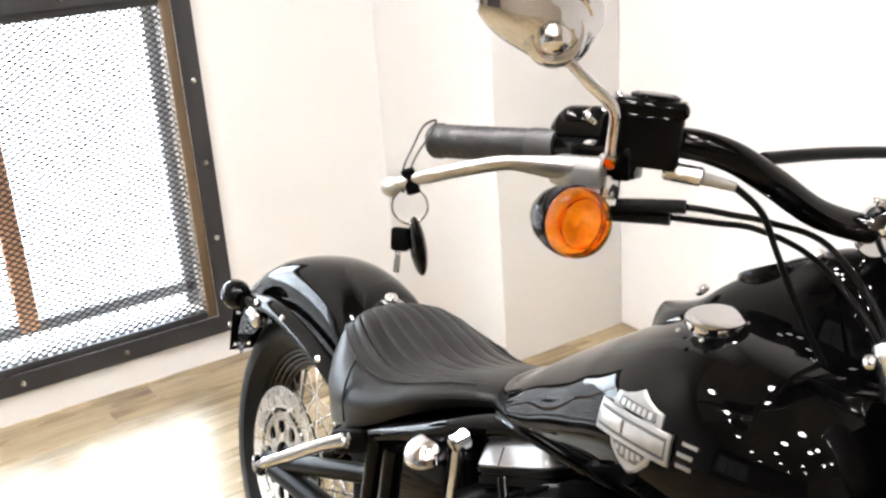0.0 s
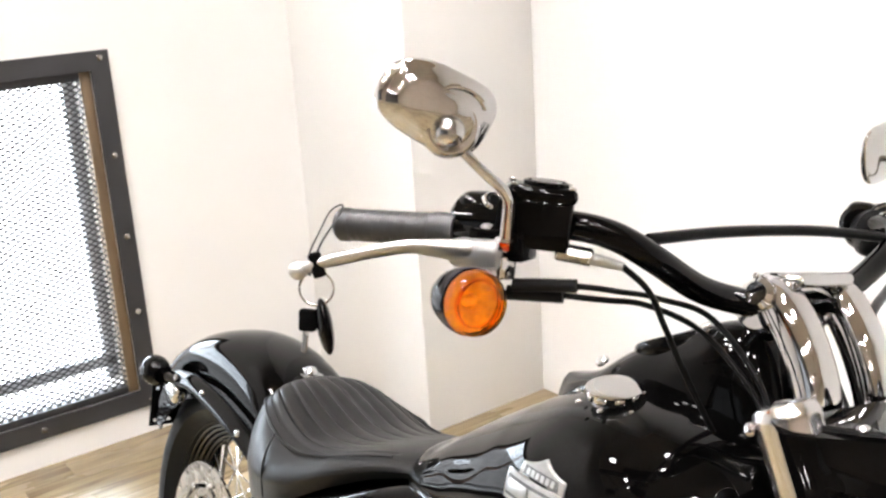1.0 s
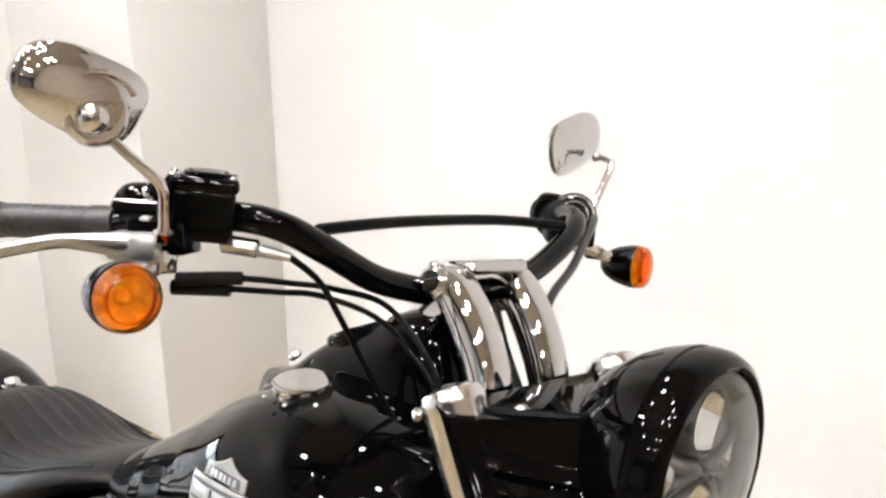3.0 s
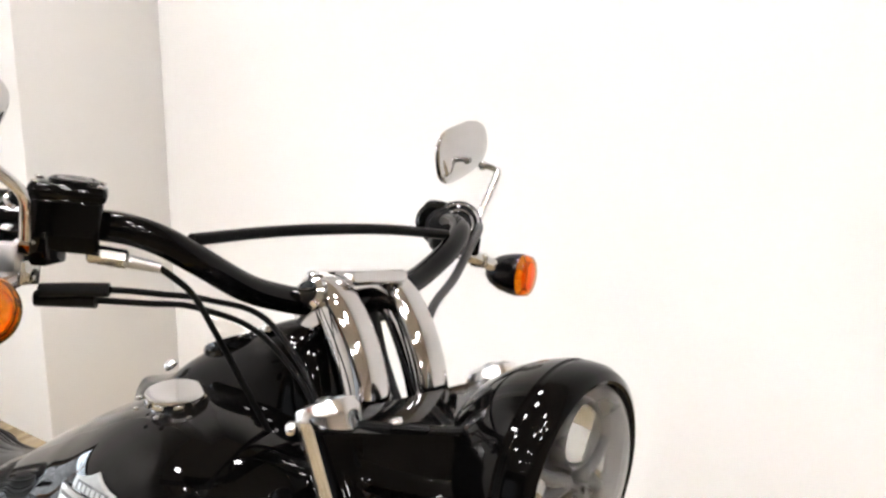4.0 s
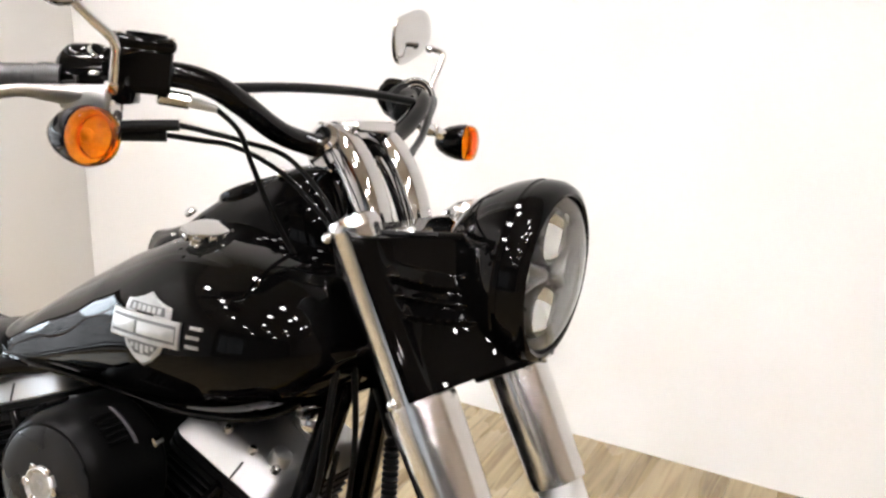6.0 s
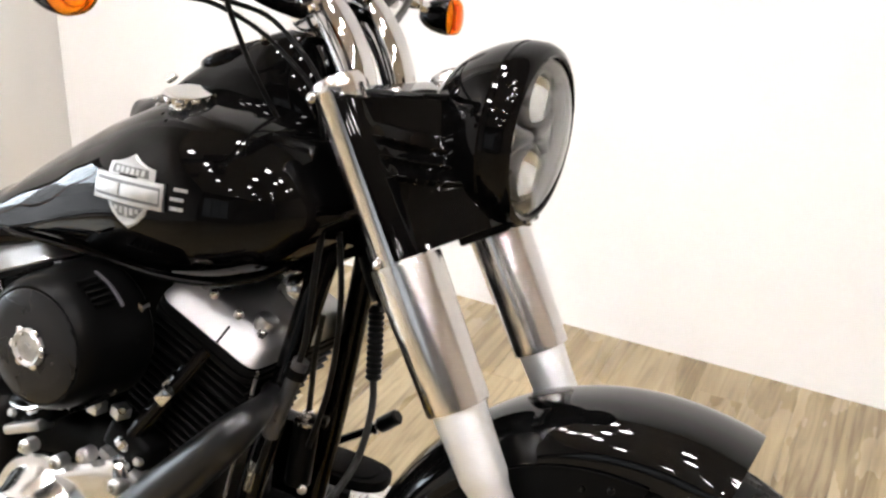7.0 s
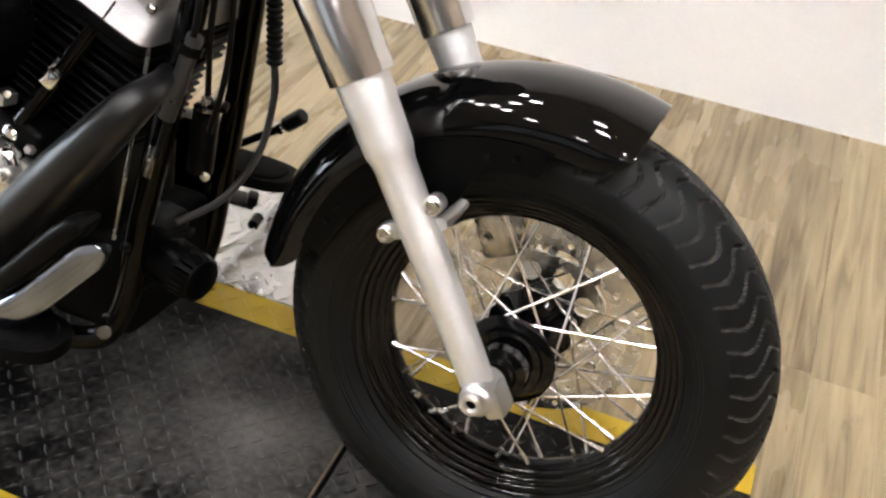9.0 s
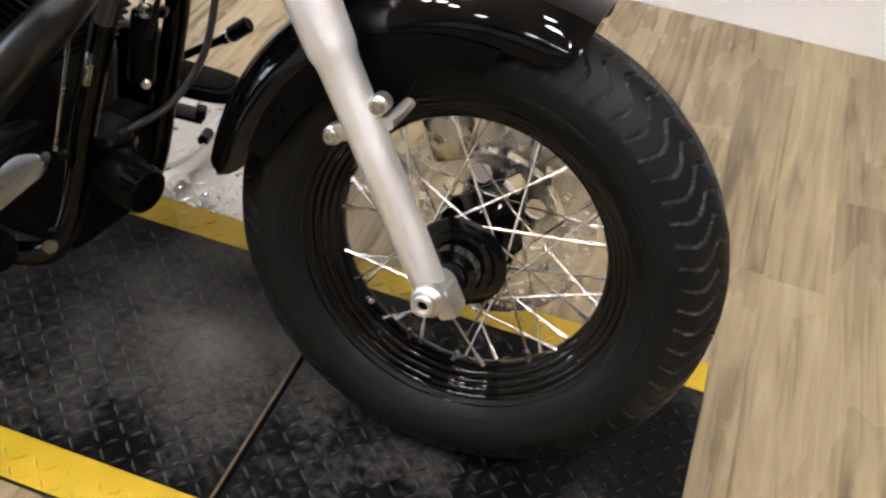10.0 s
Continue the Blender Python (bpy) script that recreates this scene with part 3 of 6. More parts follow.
def holed_ring(r0, r1, t, n, rows, hole):
    """A flat ring with rows of round holes through it; the axis is z."""
    bm = mesh()
    K = 8
    for z, flip in ((t / 2, False), (-t / 2, True)):
        for i in range(n):
            for j in range(rows):
                ra, rb = r0 + (r1 - r0) * j / rows, r0 + (r1 - r0) * (j + 1) / rows
                a0, a1 = (i + 0.5 * (j % 2)) * math.tau / n, (i + 1 + 0.5 * (j % 2)) * math.tau / n
                ac, rc = (a0 + a1) / 2, (ra + rb) / 2
                outer, inner = [], []
                for u, v in ((1, 0), (1, 1), (0, 1), (-1, 1), (-1, 0), (-1, -1), (0, -1), (1, -1)):
                    r, a = rc + u * (rb - ra) / 2, ac + v * (a1 - a0) / 2
                    outer.append(bm.verts.new((r * math.cos(a), r * math.sin(a), z)))
                    ln = math.hypot(u, v)
                    r, a = rc + hole * u / ln, ac + hole * v / ln / rc
                    inner.append(bm.verts.new((r * math.cos(a), r * math.sin(a), z)))
                for k in range(K):
                    q = (outer[k], outer[(k + 1) % K], inner[(k + 1) % K], inner[k])
                    bm.faces.new(q[::-1] if flip else q)
                if not flip:
                    low = [bm.verts.new((v.co.x, v.co.y, -t / 2)) for v in inner]
                    for k in range(K):
                        bm.faces.new((inner[k], inner[(k + 1) % K], low[(k + 1) % K], low[k]))
    for r in (r0, r1):
        lathe(bm, [(r, -t / 2), (r, t / 2)], Matrix(), n * 2)
    return bm


FW = Vector((0, 0, 0.32))


def spoked_wheel(name, c, R, half, hub_r, put, grooves, disc_side, disc_r, spokes=40, label=""):
    """Rim, tyre, hub, laced spokes with nipples, and the brake disc."""
    A = wheel_axis(c)
    prof = [(0.217, 0.047), (0.2188, 0.0466), (0.2198, 0.0448), (0.2192, 0.041), (0.2145, 0.0395)]
    for rc, yc in ((0.2095, 0.0365), (0.2015, 0.0305), (0.1935, 0.0235), (0.1855, 0.016)):
        prof += [(rc + 0.0043 * 0.8 * u - 0.6 * 0.0017 * (1 - u * u), yc + 0.0043 * 0.6 * u + 0.8 * 0.0017 * (1 - u * u)) for u in (1, 0.75, 0.5, 0.25, 0, -0.25, -0.5, -0.75, -1)]
        prof.append((rc - 0.0039, yc - 0.0036))
    prof += [(0.1785, 0.0105), (0.1765, 0.006), (0.176, 0)]
    ring = prof + [(r, -y) for r, y in prof[-2::-1]]
    back = [(0.216, -0.0462), (0.2158, -0.0385), (0.2085, -0.0275), (0.2005, -0.0205), (0.1925, -0.0125), (0.1865, -0.006), (0.1865, 0.006), (0.1925, 0.0125), (0.2005, 0.0205), (0.2085, 0.0275), (0.2158, 0.0385), (0.216, 0.0462)]
    w = put(name, lathe(mesh(), ring + back + ring[:1], A, 128), LACQUER, None, label, 30)
    tyre = put("tyre", tyre_mesh(c, R, half, 0.2175, 1000 if grooves else 160, grooves), RUBBER, w, "black rubber tyre with zigzag tread", 34)
    tyre.data.materials.append(GROOVE_GREY)
    hub = [(0, -0.105), (0.014, -0.105), (0.014, -0.098), (0.021, -0.096), (0.023, -0.085), (0.034, -0.082), (0.036, -0.07), (0.03, -0.066), (0.03, -0.06), (0.045, -0.058), (0.047, -0.05), (hub_r, -0.048), (hub_r + 0.003, -0.0455), (hub_r, -0.042), (0.048, -0.038), (0.034, -0.03), (0.031, 0.0), (0.034, 0.03), (0.05, 0.04), (hub_r, 0.044), (hub_r, 0.05), (0.045, 0.055), (0.045, 0.075), (0.03, 0.08), (0.022, 0.1), (0, 0.1)]
    put("hub", lathe(mesh(), hub, A, 48), LACQUER, w, "black gloss wheel hub with ribs", 30)
    for i in range(spokes):
        side = -1 if i % 2 else 1
        k = i // 2
        base = k * math.tau / (spokes // 2) + (0.08 if side > 0 else 0.0)
        twist = radians(72) * (1 if k % 2 else -1)
        ah, ar = base + twist, base + (0.035 if k % 2 else -0.035)
        rh = hub_r - 0.004
        p0 = Vector((c[0] + rh * math.cos(ah), c[1] + side * 0.0455, c[2] + rh * math.sin(ah)))
        p1 = Vector((c[0] + 0.1765 * math.cos(ar), c[1] + side * 0.008, c[2] + 0.1765 * math.sin(ar)))
        d = (p1 - p0).normalized()
        bm = mesh()
        L = (p1 - p0).length
        tube(bm, [p0 - d * 0.004, p0 + d * (L - 0.02), p0 + d * (L - 0.0199), p0 + d * (L - 0.004), p1], [0.0017, 0.0017, 0.003, 0.0032, 0.0036], 6)
        put("spoke", bm, SPOKE, w)
    dm = wheel_axis((c[0], c[1] + disc_side * 0.085, c[2]))
    bm = holed_ring(disc_r - 0.042, disc_r, 0.005, 16, 2, 0.0042)
    bm.transform(dm)
    put("brake_disc", bm, DISC, w, "drilled steel brake disc")
    bm = holed_ring(0.038, disc_r - 0.05, 0.006, 9, 1, 0.015)
    bm.transform(dm)
    put("disc_carrier", bm, STEEL if disc_side < 0 else DISC, w)
    for k in range(9):
        a = k * math.tau / 9
        r = disc_r - 0.046
        p = dm @ Vector((r * math.cos(a), r * math.sin(a), -0.005))
        put("disc_rivet", rod(mesh(), p, p + dm.to_3x3() @ Vector((0, 0, 0.01)), 0.0075, 10), STEEL, w)
    return w


front_wheel = spoked_wheel("front_wheel", FW, 0.321, 0.066, 0.058, fpart, True, 1, 0.146, label="black spoked front wheel with chrome spokes")
# valve stem
bm = rod(mesh(), (-0.128, -0.01, 0.195), (-0.112, -0.032, 0.211), 0.0045, 10)
fpart("valve_stem", bm, STEEL, front_wheel)
# moulded rings on the side walls
for r, y in ((0.2315, 0.0562), (0.2385, 0.0612), (0.2425, 0.0642)):
    for side in (-1, 1):
        fpart("moulded_ring", lathe(mesh(), [(r - 0.0013, side * (y - 0.001)), (r - 0.0006, side * (y + 0.0007)), (r + 0.0006, side * (y + 0.0009)), (r + 0.0013, side * (y + 0.0001))], wheel_axis(FW), 128), RUBBER, front_wheel)
# raised bars on the side wall where the maker's mark stands
for k in range(14):
    a = radians(168 + k * 2.6)
    bm = mesh()
    tmp = bmesh.new()
    bmesh.ops.create_cube(tmp, size=1.0, matrix=Matrix.Diagonal((0.011 + 0.004 * (k % 3), 0.0012, 0.0035 + 0.002 * (k % 2), 1)))
    join(bm, tmp, Matrix.Translation((0.262 * math.cos(a), -0.0655, 0.32 + 0.262 * math.sin(a))) @ Matrix.Rotation(-(a - math.pi / 2), 4, "Y"))
    fpart("raised_mark", bm, RUBBER, front_wheel)


# fork legs
def leg_point(s, y, fwd=0.0):
    return Vector((-0.009 - 0.515 * s + 0.857 * fwd, y, 0.325 + 0.857 * s + 0.515 * fwd))


LEG_UP = Vector((-0.515, 0, 0.857))
for side, yy in ((-1, -0.13), (1, 0.13)):
    base = leg_point(0, yy)
    A = along(base, LEG_UP, (0, 1, 0))
    # cast lower leg with collar steps
    leg = fpart("fork_slider", lathe(mesh(), [(0, -0.016), (0.016, -0.016), (0.0192, -0.008), (0.0205, 0.01), (0.0212, 0.05), (0.0221, 0.12), (0.0232, 0.20), (0.0243, 0.283), (0.0252, 0.29), (0.0273, 0.297), (0.0284, 0.302), (0.0287, 0.312), (0.0298, 0.35), (0.0318, 0.392), (0.031, 0.396), (0, 0.396)], A, 40),
                SLIDER, None, "brushed alloy fork slider", 30)
    # axle clamp and nut
    bm = mesh()
    rod(bm, (-0.004, yy - side * -0.032, 0.323), (-0.004, yy - side * 0.028, 0.323), 0.0205, 24)
    box(bm, (0.026, 0.04, 0.04), Matrix.Translation((0.013, yy, 0.318)) @ Matrix.Rotation(-RAKE, 4, "Y"), 0.007)
    fpart("axle_clamp", bm, ALLOY, leg)
    bm = lathe(mesh(), [(0.0068, 0.0), (0.0068, 0.007), (0.0085, 0.009), (0.0125, 0.0085), (0.0145, 0.006), (0.015, 0.0)], along((-0.006, yy + side * 0.033, 0.324), (0, side, 0)), 20)
    # matt black disc painted in for the shade inside the nut's bore
    fpart("axle_bore_shade", lathe(mesh(), [(0, 0.0025), (0.0075, 0.003)], along((-0.006, yy + side * 0.033, 0.324), (0, side, 0)), 20), MATT, leg)
    fpart("axle_nut", bm, ALLOY, leg)
    # fender and caliper lugs with bolts
    for s, f in ((0.21, -0.04), (0.228, 0.029)):
        p = leg_point(s, yy - side * 0.0, f)
        bm = mesh()
        rod(bm, p - Vector((0, side * 0.012, 0)), p + Vector((0, side * 0.008, 0)), 0.0115, 20, 0.002)
        box(bm, (0.026, 0.016, 0.022), Matrix.Translation(leg_point(s, yy, f * 0.6)) @ Matrix.Rotation(-RAKE * 0.6, 4, "Y"), 0.004)
        lug = fpart("lug", bm, ALLOY, leg)
        fpart("lug_bolt", lathe(mesh(), [(0.0095, 0.0), (0.0095, 0.0035), (0.008, 0.0048), (0.0052, 0.0048), (0.0045, 0.0015), (0, 0.0015)], along(p + Vector((0, side * 0.008, 0)), (0, side, 0)), 20), STEEL, leg)
    # chrome cover above the slider, slightly tapered
    cov = lathe(mesh(), [(0.0335, 0.386), (0.0368, 0.386), (0.0374, 0.389), (0.039, 0.45), (0.0416, 0.556), (0.0412, 0.56), (0.038, 0.56)], A, 48)
    fpart("fork_cover", cov, FORKCHROME, None, "polished chrome fork cover", 30)
    # chrome tube beside the headlamp housing
    up = lathe(mesh(), [(0, 0.55), (0.030, 0.55), (0.030, 0.758), (0.031, 0.76), (0.031, 0.768), (0.0285, 0.775), (0.018, 0.779), (0, 0.78)], along(leg_point(0, yy + side * 0.008), LEG_UP, (0, 1, 0)), 36)
    fpart("fork_tube", up, FORKCHROME, None, "chrome upper fork tube", 30)
    fpart("cap_bolt", dome(mesh(), leg_point(0.778, yy + side * 0.008), LEG_UP, 0.009, 0.004), CHROME)
    fpart("clamp_bolt", dome(mesh(), leg_point(0.566, yy + side * 0.035, -0.014), (-0.4, side, 0.2), 0.007, 0.006), CHROME)
    fpart("clamp_bolt", dome(mesh(), leg_point(0.762, yy + side * 0.036, -0.02), (-0.5, side, 0.2), 0.007, 0.006), CHROME)
# brake caliper on the far leg
bm = mesh()
box(bm, (0.075, 0.05, 0.09), Matrix.Translation((-0.075, 0.102, 0.43)) @ Matrix.Rotation(radians(-25), 4, "Y"), 0.012)
cal = fpart("front_caliper", bm, STEEL, None, "cast alloy brake caliper")
for k in range(2):
    fpart("caliper_bolt", nut(mesh(), (-0.09 + k * 0.04, 0.076, 0.41 + k * 0.03), (0, -1, 0), 0.006, 0.005), STEEL, cal)


# front fender
def fender_surface(c, R, half, a0, a1, depth, n=64, m=14, power=2.4):
    """An arched mudguard shell: angles in degrees from ahead, depth(f) = how far the sides reach down."""
    rings = []
    bm = mesh()
    for i in range(n + 1):
        f = i / n
        a = radians(a0 + (a1 - a0) * f)
        d = depth(f)
        sec = []
        for k in range(-m, m + 1):
            u = k / m
            v = abs(u)
            if v < 0.62:
                w = v / 0.62
                y = half * (1 - (1 - w) ** 1.25) * 0.93
                r = R - 0.034 * w ** power
            else:
                w = (v - 0.62) / 0.38
                y = half * (0.93 + 0.07 * min(1, w * 3))
                r = R - 0.034 - (d - 0.034) * w
            sec.append(bm.verts.new((c[0] + r * math.cos(a), c[1] + math.copysign(y, u) if k else c[1], c[2] + r * math.sin(a))))
        rings.append(sec)
    grid_faces(bm, rings, False, False)
    bmesh.ops.recalc_face_normals(bm, faces=bm.faces)
    bmesh.ops.solidify(bm, geom=bm.faces[:], thickness=0.0025)
    return bm


def front_depth(f):
    e = min(f / 0.06, (1 - f) / 0.05, 1)
    return 0.04 + 0.03 * max(e, 0) ** 0.6


FC = (0.0, 0.0, 0.322)
ffender = fpart("front_fender", fender_surface(FC, 0.36, 0.087, 73, 173, front_depth, 72), LACQUER, None, "gloss black front fender", 60)
# matt side panels that carry the fender between the legs
for side in (-1, 1):
    bm = mesh()
    out = []
    for k in range(25):
        f = k / 24
        a = radians(88 + 74 * f)
        r = 0.292 + 0.01 * math.sin(f * math.pi)
        out.append((r * math.cos(a), 0.322 + r * math.sin(a)))
    inn = []
    for k in range(25):
        f = k / 24
        a = radians(90 + 72 * f)
        r = 0.262 - 0.05 * math.exp(-((f - 0.38) / 0.12) ** 2)
        inn.append((r * math.cos(a), 0.322 + r * math.sin(a)))
    yv = side * 0.0895
    sec = []
    for (xo, zo), (xi, zi) in zip(out, inn):
        sec.append([(xo, yv, zo), (xi, yv, zi), (xi, yv + side * 0.003, zi), (xo, yv + side * 0.003, zo)])
    loft(bm, sec)
    panel = fpart("fender_bracket", bm, SATIN, ffender, "satin black fender bracket")
    for a, r in ((96, 0.279), (103, 0.276), (147, 0.28), (152, 0.279)):
        p = (r * math.cos(radians(a)), side * 0.0925, 0.322 + r * math.sin(radians(a)))
        fpart("bracket_rivet", dome(mesh(), p, (0, side, 0), 0.0045, 0.003), SATIN, ffender)
    bm = mesh()
    tube(bm, [(-0.092, side * 0.13, 0.513), (-0.086, side * 0.108, 0.52), (-0.08, side * 0.092, 0.53)], [0.014, 0.013, 0.011], 10, flat=0.6)
    fpart("bracket_arm", bm, ALLOY, ffender)

# ---- headlamp housing ----
LAMP = Vector((-0.215, 0, 0.951))


def cowl():
    """The wide black housing between the fork tubes, with pressed ribs in its sides."""
    bm = mesh()
    sections = []
    nv = 150
    for i in range(101):
        f = i / 100
        s = 0.562
        sec = []
        for k in range(nv + 1):
            u = -1 + 2 * k / nv
            au = abs(u)
            # from the tube round to the middle of the front
            if au > 0.55:
                w = (au - 0.55) / 0.45
                if w > 0.7:
                    a = radians(16 + 56 * (1 - w) / 0.3)
                    y, p = 0.138 + 0.034 * math.cos(a), 0.034 * math.sin(a)
                else:
                    q = w / 0.7
                    y, p = 0.078 + 0.0705 * q, 0.09 - 0.0577 * q ** 1.1
            else:
                w = au / 0.55
                y = 0.078 * w
                p = 0.09 + 0.012 * (1 - w ** 2)
            hollow = 0.012 * math.sin(min(max((au - 0.5) / 0.4, 0), 1) * math.pi) * math.sin(f * math.pi)
            rib = 0.0
            # pressed louvres: a sharp lower lip that fades upward, pointed towards the lamp
            if 0.5 < au < 0.9:
                reach = (au - 0.5) / 0.4
                band = (f - 0.5 + 0.2 * (1 - reach)) / 0.125
                if 0 < band < 3:
                    u4 = band % 1.0
                    lip = min(u4 / 0.16, 1.0) * (1 - u4) ** 0.8
                    rib = 0.0075 * lip * math.sin(min(reach * 1.25, 1.0) ** 0.8 * math.pi / 2) * min(1, (1 - reach) / 0.14)
            y -= hollow * 0.6
            sec.append(tuple(leg_point(s + (0.196 - 0.5 * p) * f, math.copysign(y + rib, u) if k != nv // 2 else 0.0, p + rib * 0.8 - hollow)))
        sections.append(sec)
    rings = [[bm.verts.new(p) for p in s] for s in sections]
    grid_faces(bm, rings, False, False)
    # lid over the top, set in a little
    top = [bm.verts.new(Vector(p) + Vector((0, 0, 0.001))) for p in sections[-1]]
    c0 = [bm.verts.new(leg_point(0.765, 0.17 * (-1 + 2 * k / nv), 0.006)) for k in range(nv + 1)]
    grid_faces(bm, [rings[-1], top, c0], False, False)
    b0 = [bm.verts.new(leg_point(0.562, 0.17 * (-1 + 2 * k / nv), 0.006)) for k in range(nv + 1)]
    grid_faces(bm, [rings[0], b0], False, False)
    return bm


housing = fpart("headlamp_housing", cowl(), GLOSS, None, "wide gloss black headlamp housing with pressed ribs", 45)
# rim of the lid
bm = tube(mesh(), spline([leg_point(0.762 - 0.5 * p, y, p) for y, p in ((-0.15, 0.004), (-0.112, 0.054), (-0.068, 0.094), (0, 0.102), (0.068, 0.094), (0.112, 0.054), (0.15, 0.004))], 8), 0.0045, 8)
fpart("housing_trim", bm, SATIN, housing)
for y, p in ((-0.11, 0.062), (-0.05, 0.1), (0.05, 0.1), (0.11, 0.062), (-0.135, 0.03)):
    fpart("housing_bolt", dome(mesh(), leg_point(0.764 - 0.5 * (p - 0.012), y, p - 0.012), LEG_UP, 0.007, 0.006), CHROME, housing)
bm = mesh()
box(bm, (0.075, 0.085, 0.012), Matrix.Translation(leg_point(0.558, 0.0, 0.062)) @ Matrix.Rotation(-RAKE, 4, "Y"), 0.004)
box(bm, (0.06, 0.2, 0.03), Matrix.Translation(leg_point(0.578, 0, 0.02)) @ Matrix.Rotation(-RAKE, 4, "Y"), 0.004)
fpart("lower_clamp", bm, SATIN, None, "black lower fork clamp")
fpart("housing_bolt", dome(mesh(), leg_point(0.566, -0.15, 0.012), (0.2, -1, 0), 0.006, 0.004), CHROME, housing)
for y in (-0.025, 0.02):
    fpart("housing_bolt", dome(mesh(), (-0.205, y - 0.03, 0.852), (0.3, -0.3, -1), 0.005, 0.004), STEEL, housing)

# headlamp: bucket, ring, reflector, projectors and lens
LX = along((0, 0, 0), (1, 0, 0), (0, 0, 1))
LX = Matrix.Translation(LAMP) @ LX
lamp = fpart("headlamp", lathe(mesh(), [(0, -0.128), (0.03, -0.125), (0.055, -0.114), (0.075, -0.097), (0.091, -0.075), (0.1015, -0.053), (0.107, -0.036), (0.1088, -0.028), (0.107, -0.026), (0.107, -0.021), (0.1095, -0.019), (0.109, -0.004), (0.104, 0.006), (0.097, 0.0095), (0.0935, 0.008), (0.0925, -0.004), (0.09, -0.006)], LX, 72), GLOSS, None, "gloss black round headlamp with a projector lens", 40)
fpart("reflector", lathe(mesh(), [(0.0905, 0.0), (0.088, -0.008), (0.083, -0.012), (0.06, -0.0155), (0, -0.018)], LX, 56), LAMPGREY, lamp)
for k, dz in enumerate((0.043, -0.043)):
    c = LX @ Vector((0, 0, 0)) + Vector((-0.009, 0.0, dz))
    B = along(c, (1, 0, 0), (0, 0, 1))
    bm = lathe(mesh(), [(0.034, -0.012), (0.0335, 0.004), (0.0315, 0.008), (0.0295, 0.0065), (0.0285, 0.001)], B, 40)
    fpart("projector_ring", bm, LAMPGREY, lamp)
    bm = lathe(mesh(), [(0.027, 0.0), (0.0265, 0.006), (0.022, 0.0125), (0.014, 0.0165), (0, 0.018), ], B, 32)
    lathe(bm, [(0.027, 0.0), (0, -0.002)], B, 32)
    fpart("projector_lens", bm, GLASS, lamp)
    fpart("projector_bowl", lathe(mesh(), [(0.027, -0.001), (0.02, -0.006), (0, -0.007)], B, 24), LED, lamp)
bm = mesh()
for sy in (-1, 1):
    tube(bm, spline([LAMP + Vector((-0.014, sy * 0.07, 0.022)), LAMP + Vector((-0.008, sy * 0.04, 0.008)), LAMP + Vector((-0.006, sy * 0.012, 0.0)), LAMP + Vector((-0.008, sy * 0.04, -0.008)), LAMP + Vector((-0.014, sy * 0.07, -0.022))], 6), 0.007, 10)
fpart("centre_web", bm, LAMPGREY, lamp, "grey cast web between the projectors")
for sy in (-1, 1):
    fpart("side_dipper", lathe(mesh(), [(0.017, 0.0), (0.0165, 0.006), (0.013, 0.009), (0, 0.0105)], along(LAMP + Vector((-0.014, sy * 0.056, 0.0)), (1, 0, 0)), 24), LED, lamp)
bm = lathe(mesh(), [(0.0925, 0.003), (0.085, 0.0105), (0.07, 0.0165), (0.045, 0.021), (0.02, 0.0235), (0, 0.024)], LX, 64)
lathe(bm, [(0.0925, 0.003), (0.085, 0.0085), (0.07, 0.0143), (0.045, 0.0187), (0.02, 0.0212), (0, 0.0217)], LX, 64)
lens = fpart("lens", bm, GLASS, lamp, "clear domed lens")
lens.visible_shadow = False

# ---- handlebar ----
def mirror_y(pts):
    return [(x, -y, z) for x, y, z in pts]


BAR = [(-0.5, 0, 1.055), (-0.5065, -0.055, 1.056), (-0.5145, -0.09, 1.0605), (-0.521, -0.14, 1.073), (-0.528, -0.2, 1.101), (-0.543, -0.238, 1.119), (-0.57, -0.266, 1.1245), (-0.612, -0.297, 1.119), (-0.652, -0.349, 1.1055), (-0.667, -0.3562, 1.1036)]
full = mirror_y([(-0.702, -0.436, 1.1035), (-0.66, -0.345, 1.1105)] + BAR[-3:0:-1]) + BAR
handlebar = fpart("handlebar", tube(mesh(), spline(full, 6), 0.0139, 18), GLOSS, None, "gloss black wide handlebar with a cross brace")
fpart("cross_brace", tube(mesh(), spline([(-0.538, -0.2, 1.1175), (-0.544, -0.1, 1.1225), (-0.546, 0, 1.1245), (-0.545, 0.1, 1.1235), (-0.54, 0.205, 1.1175)], 6), 0.006, 12), SATIN, handlebar)
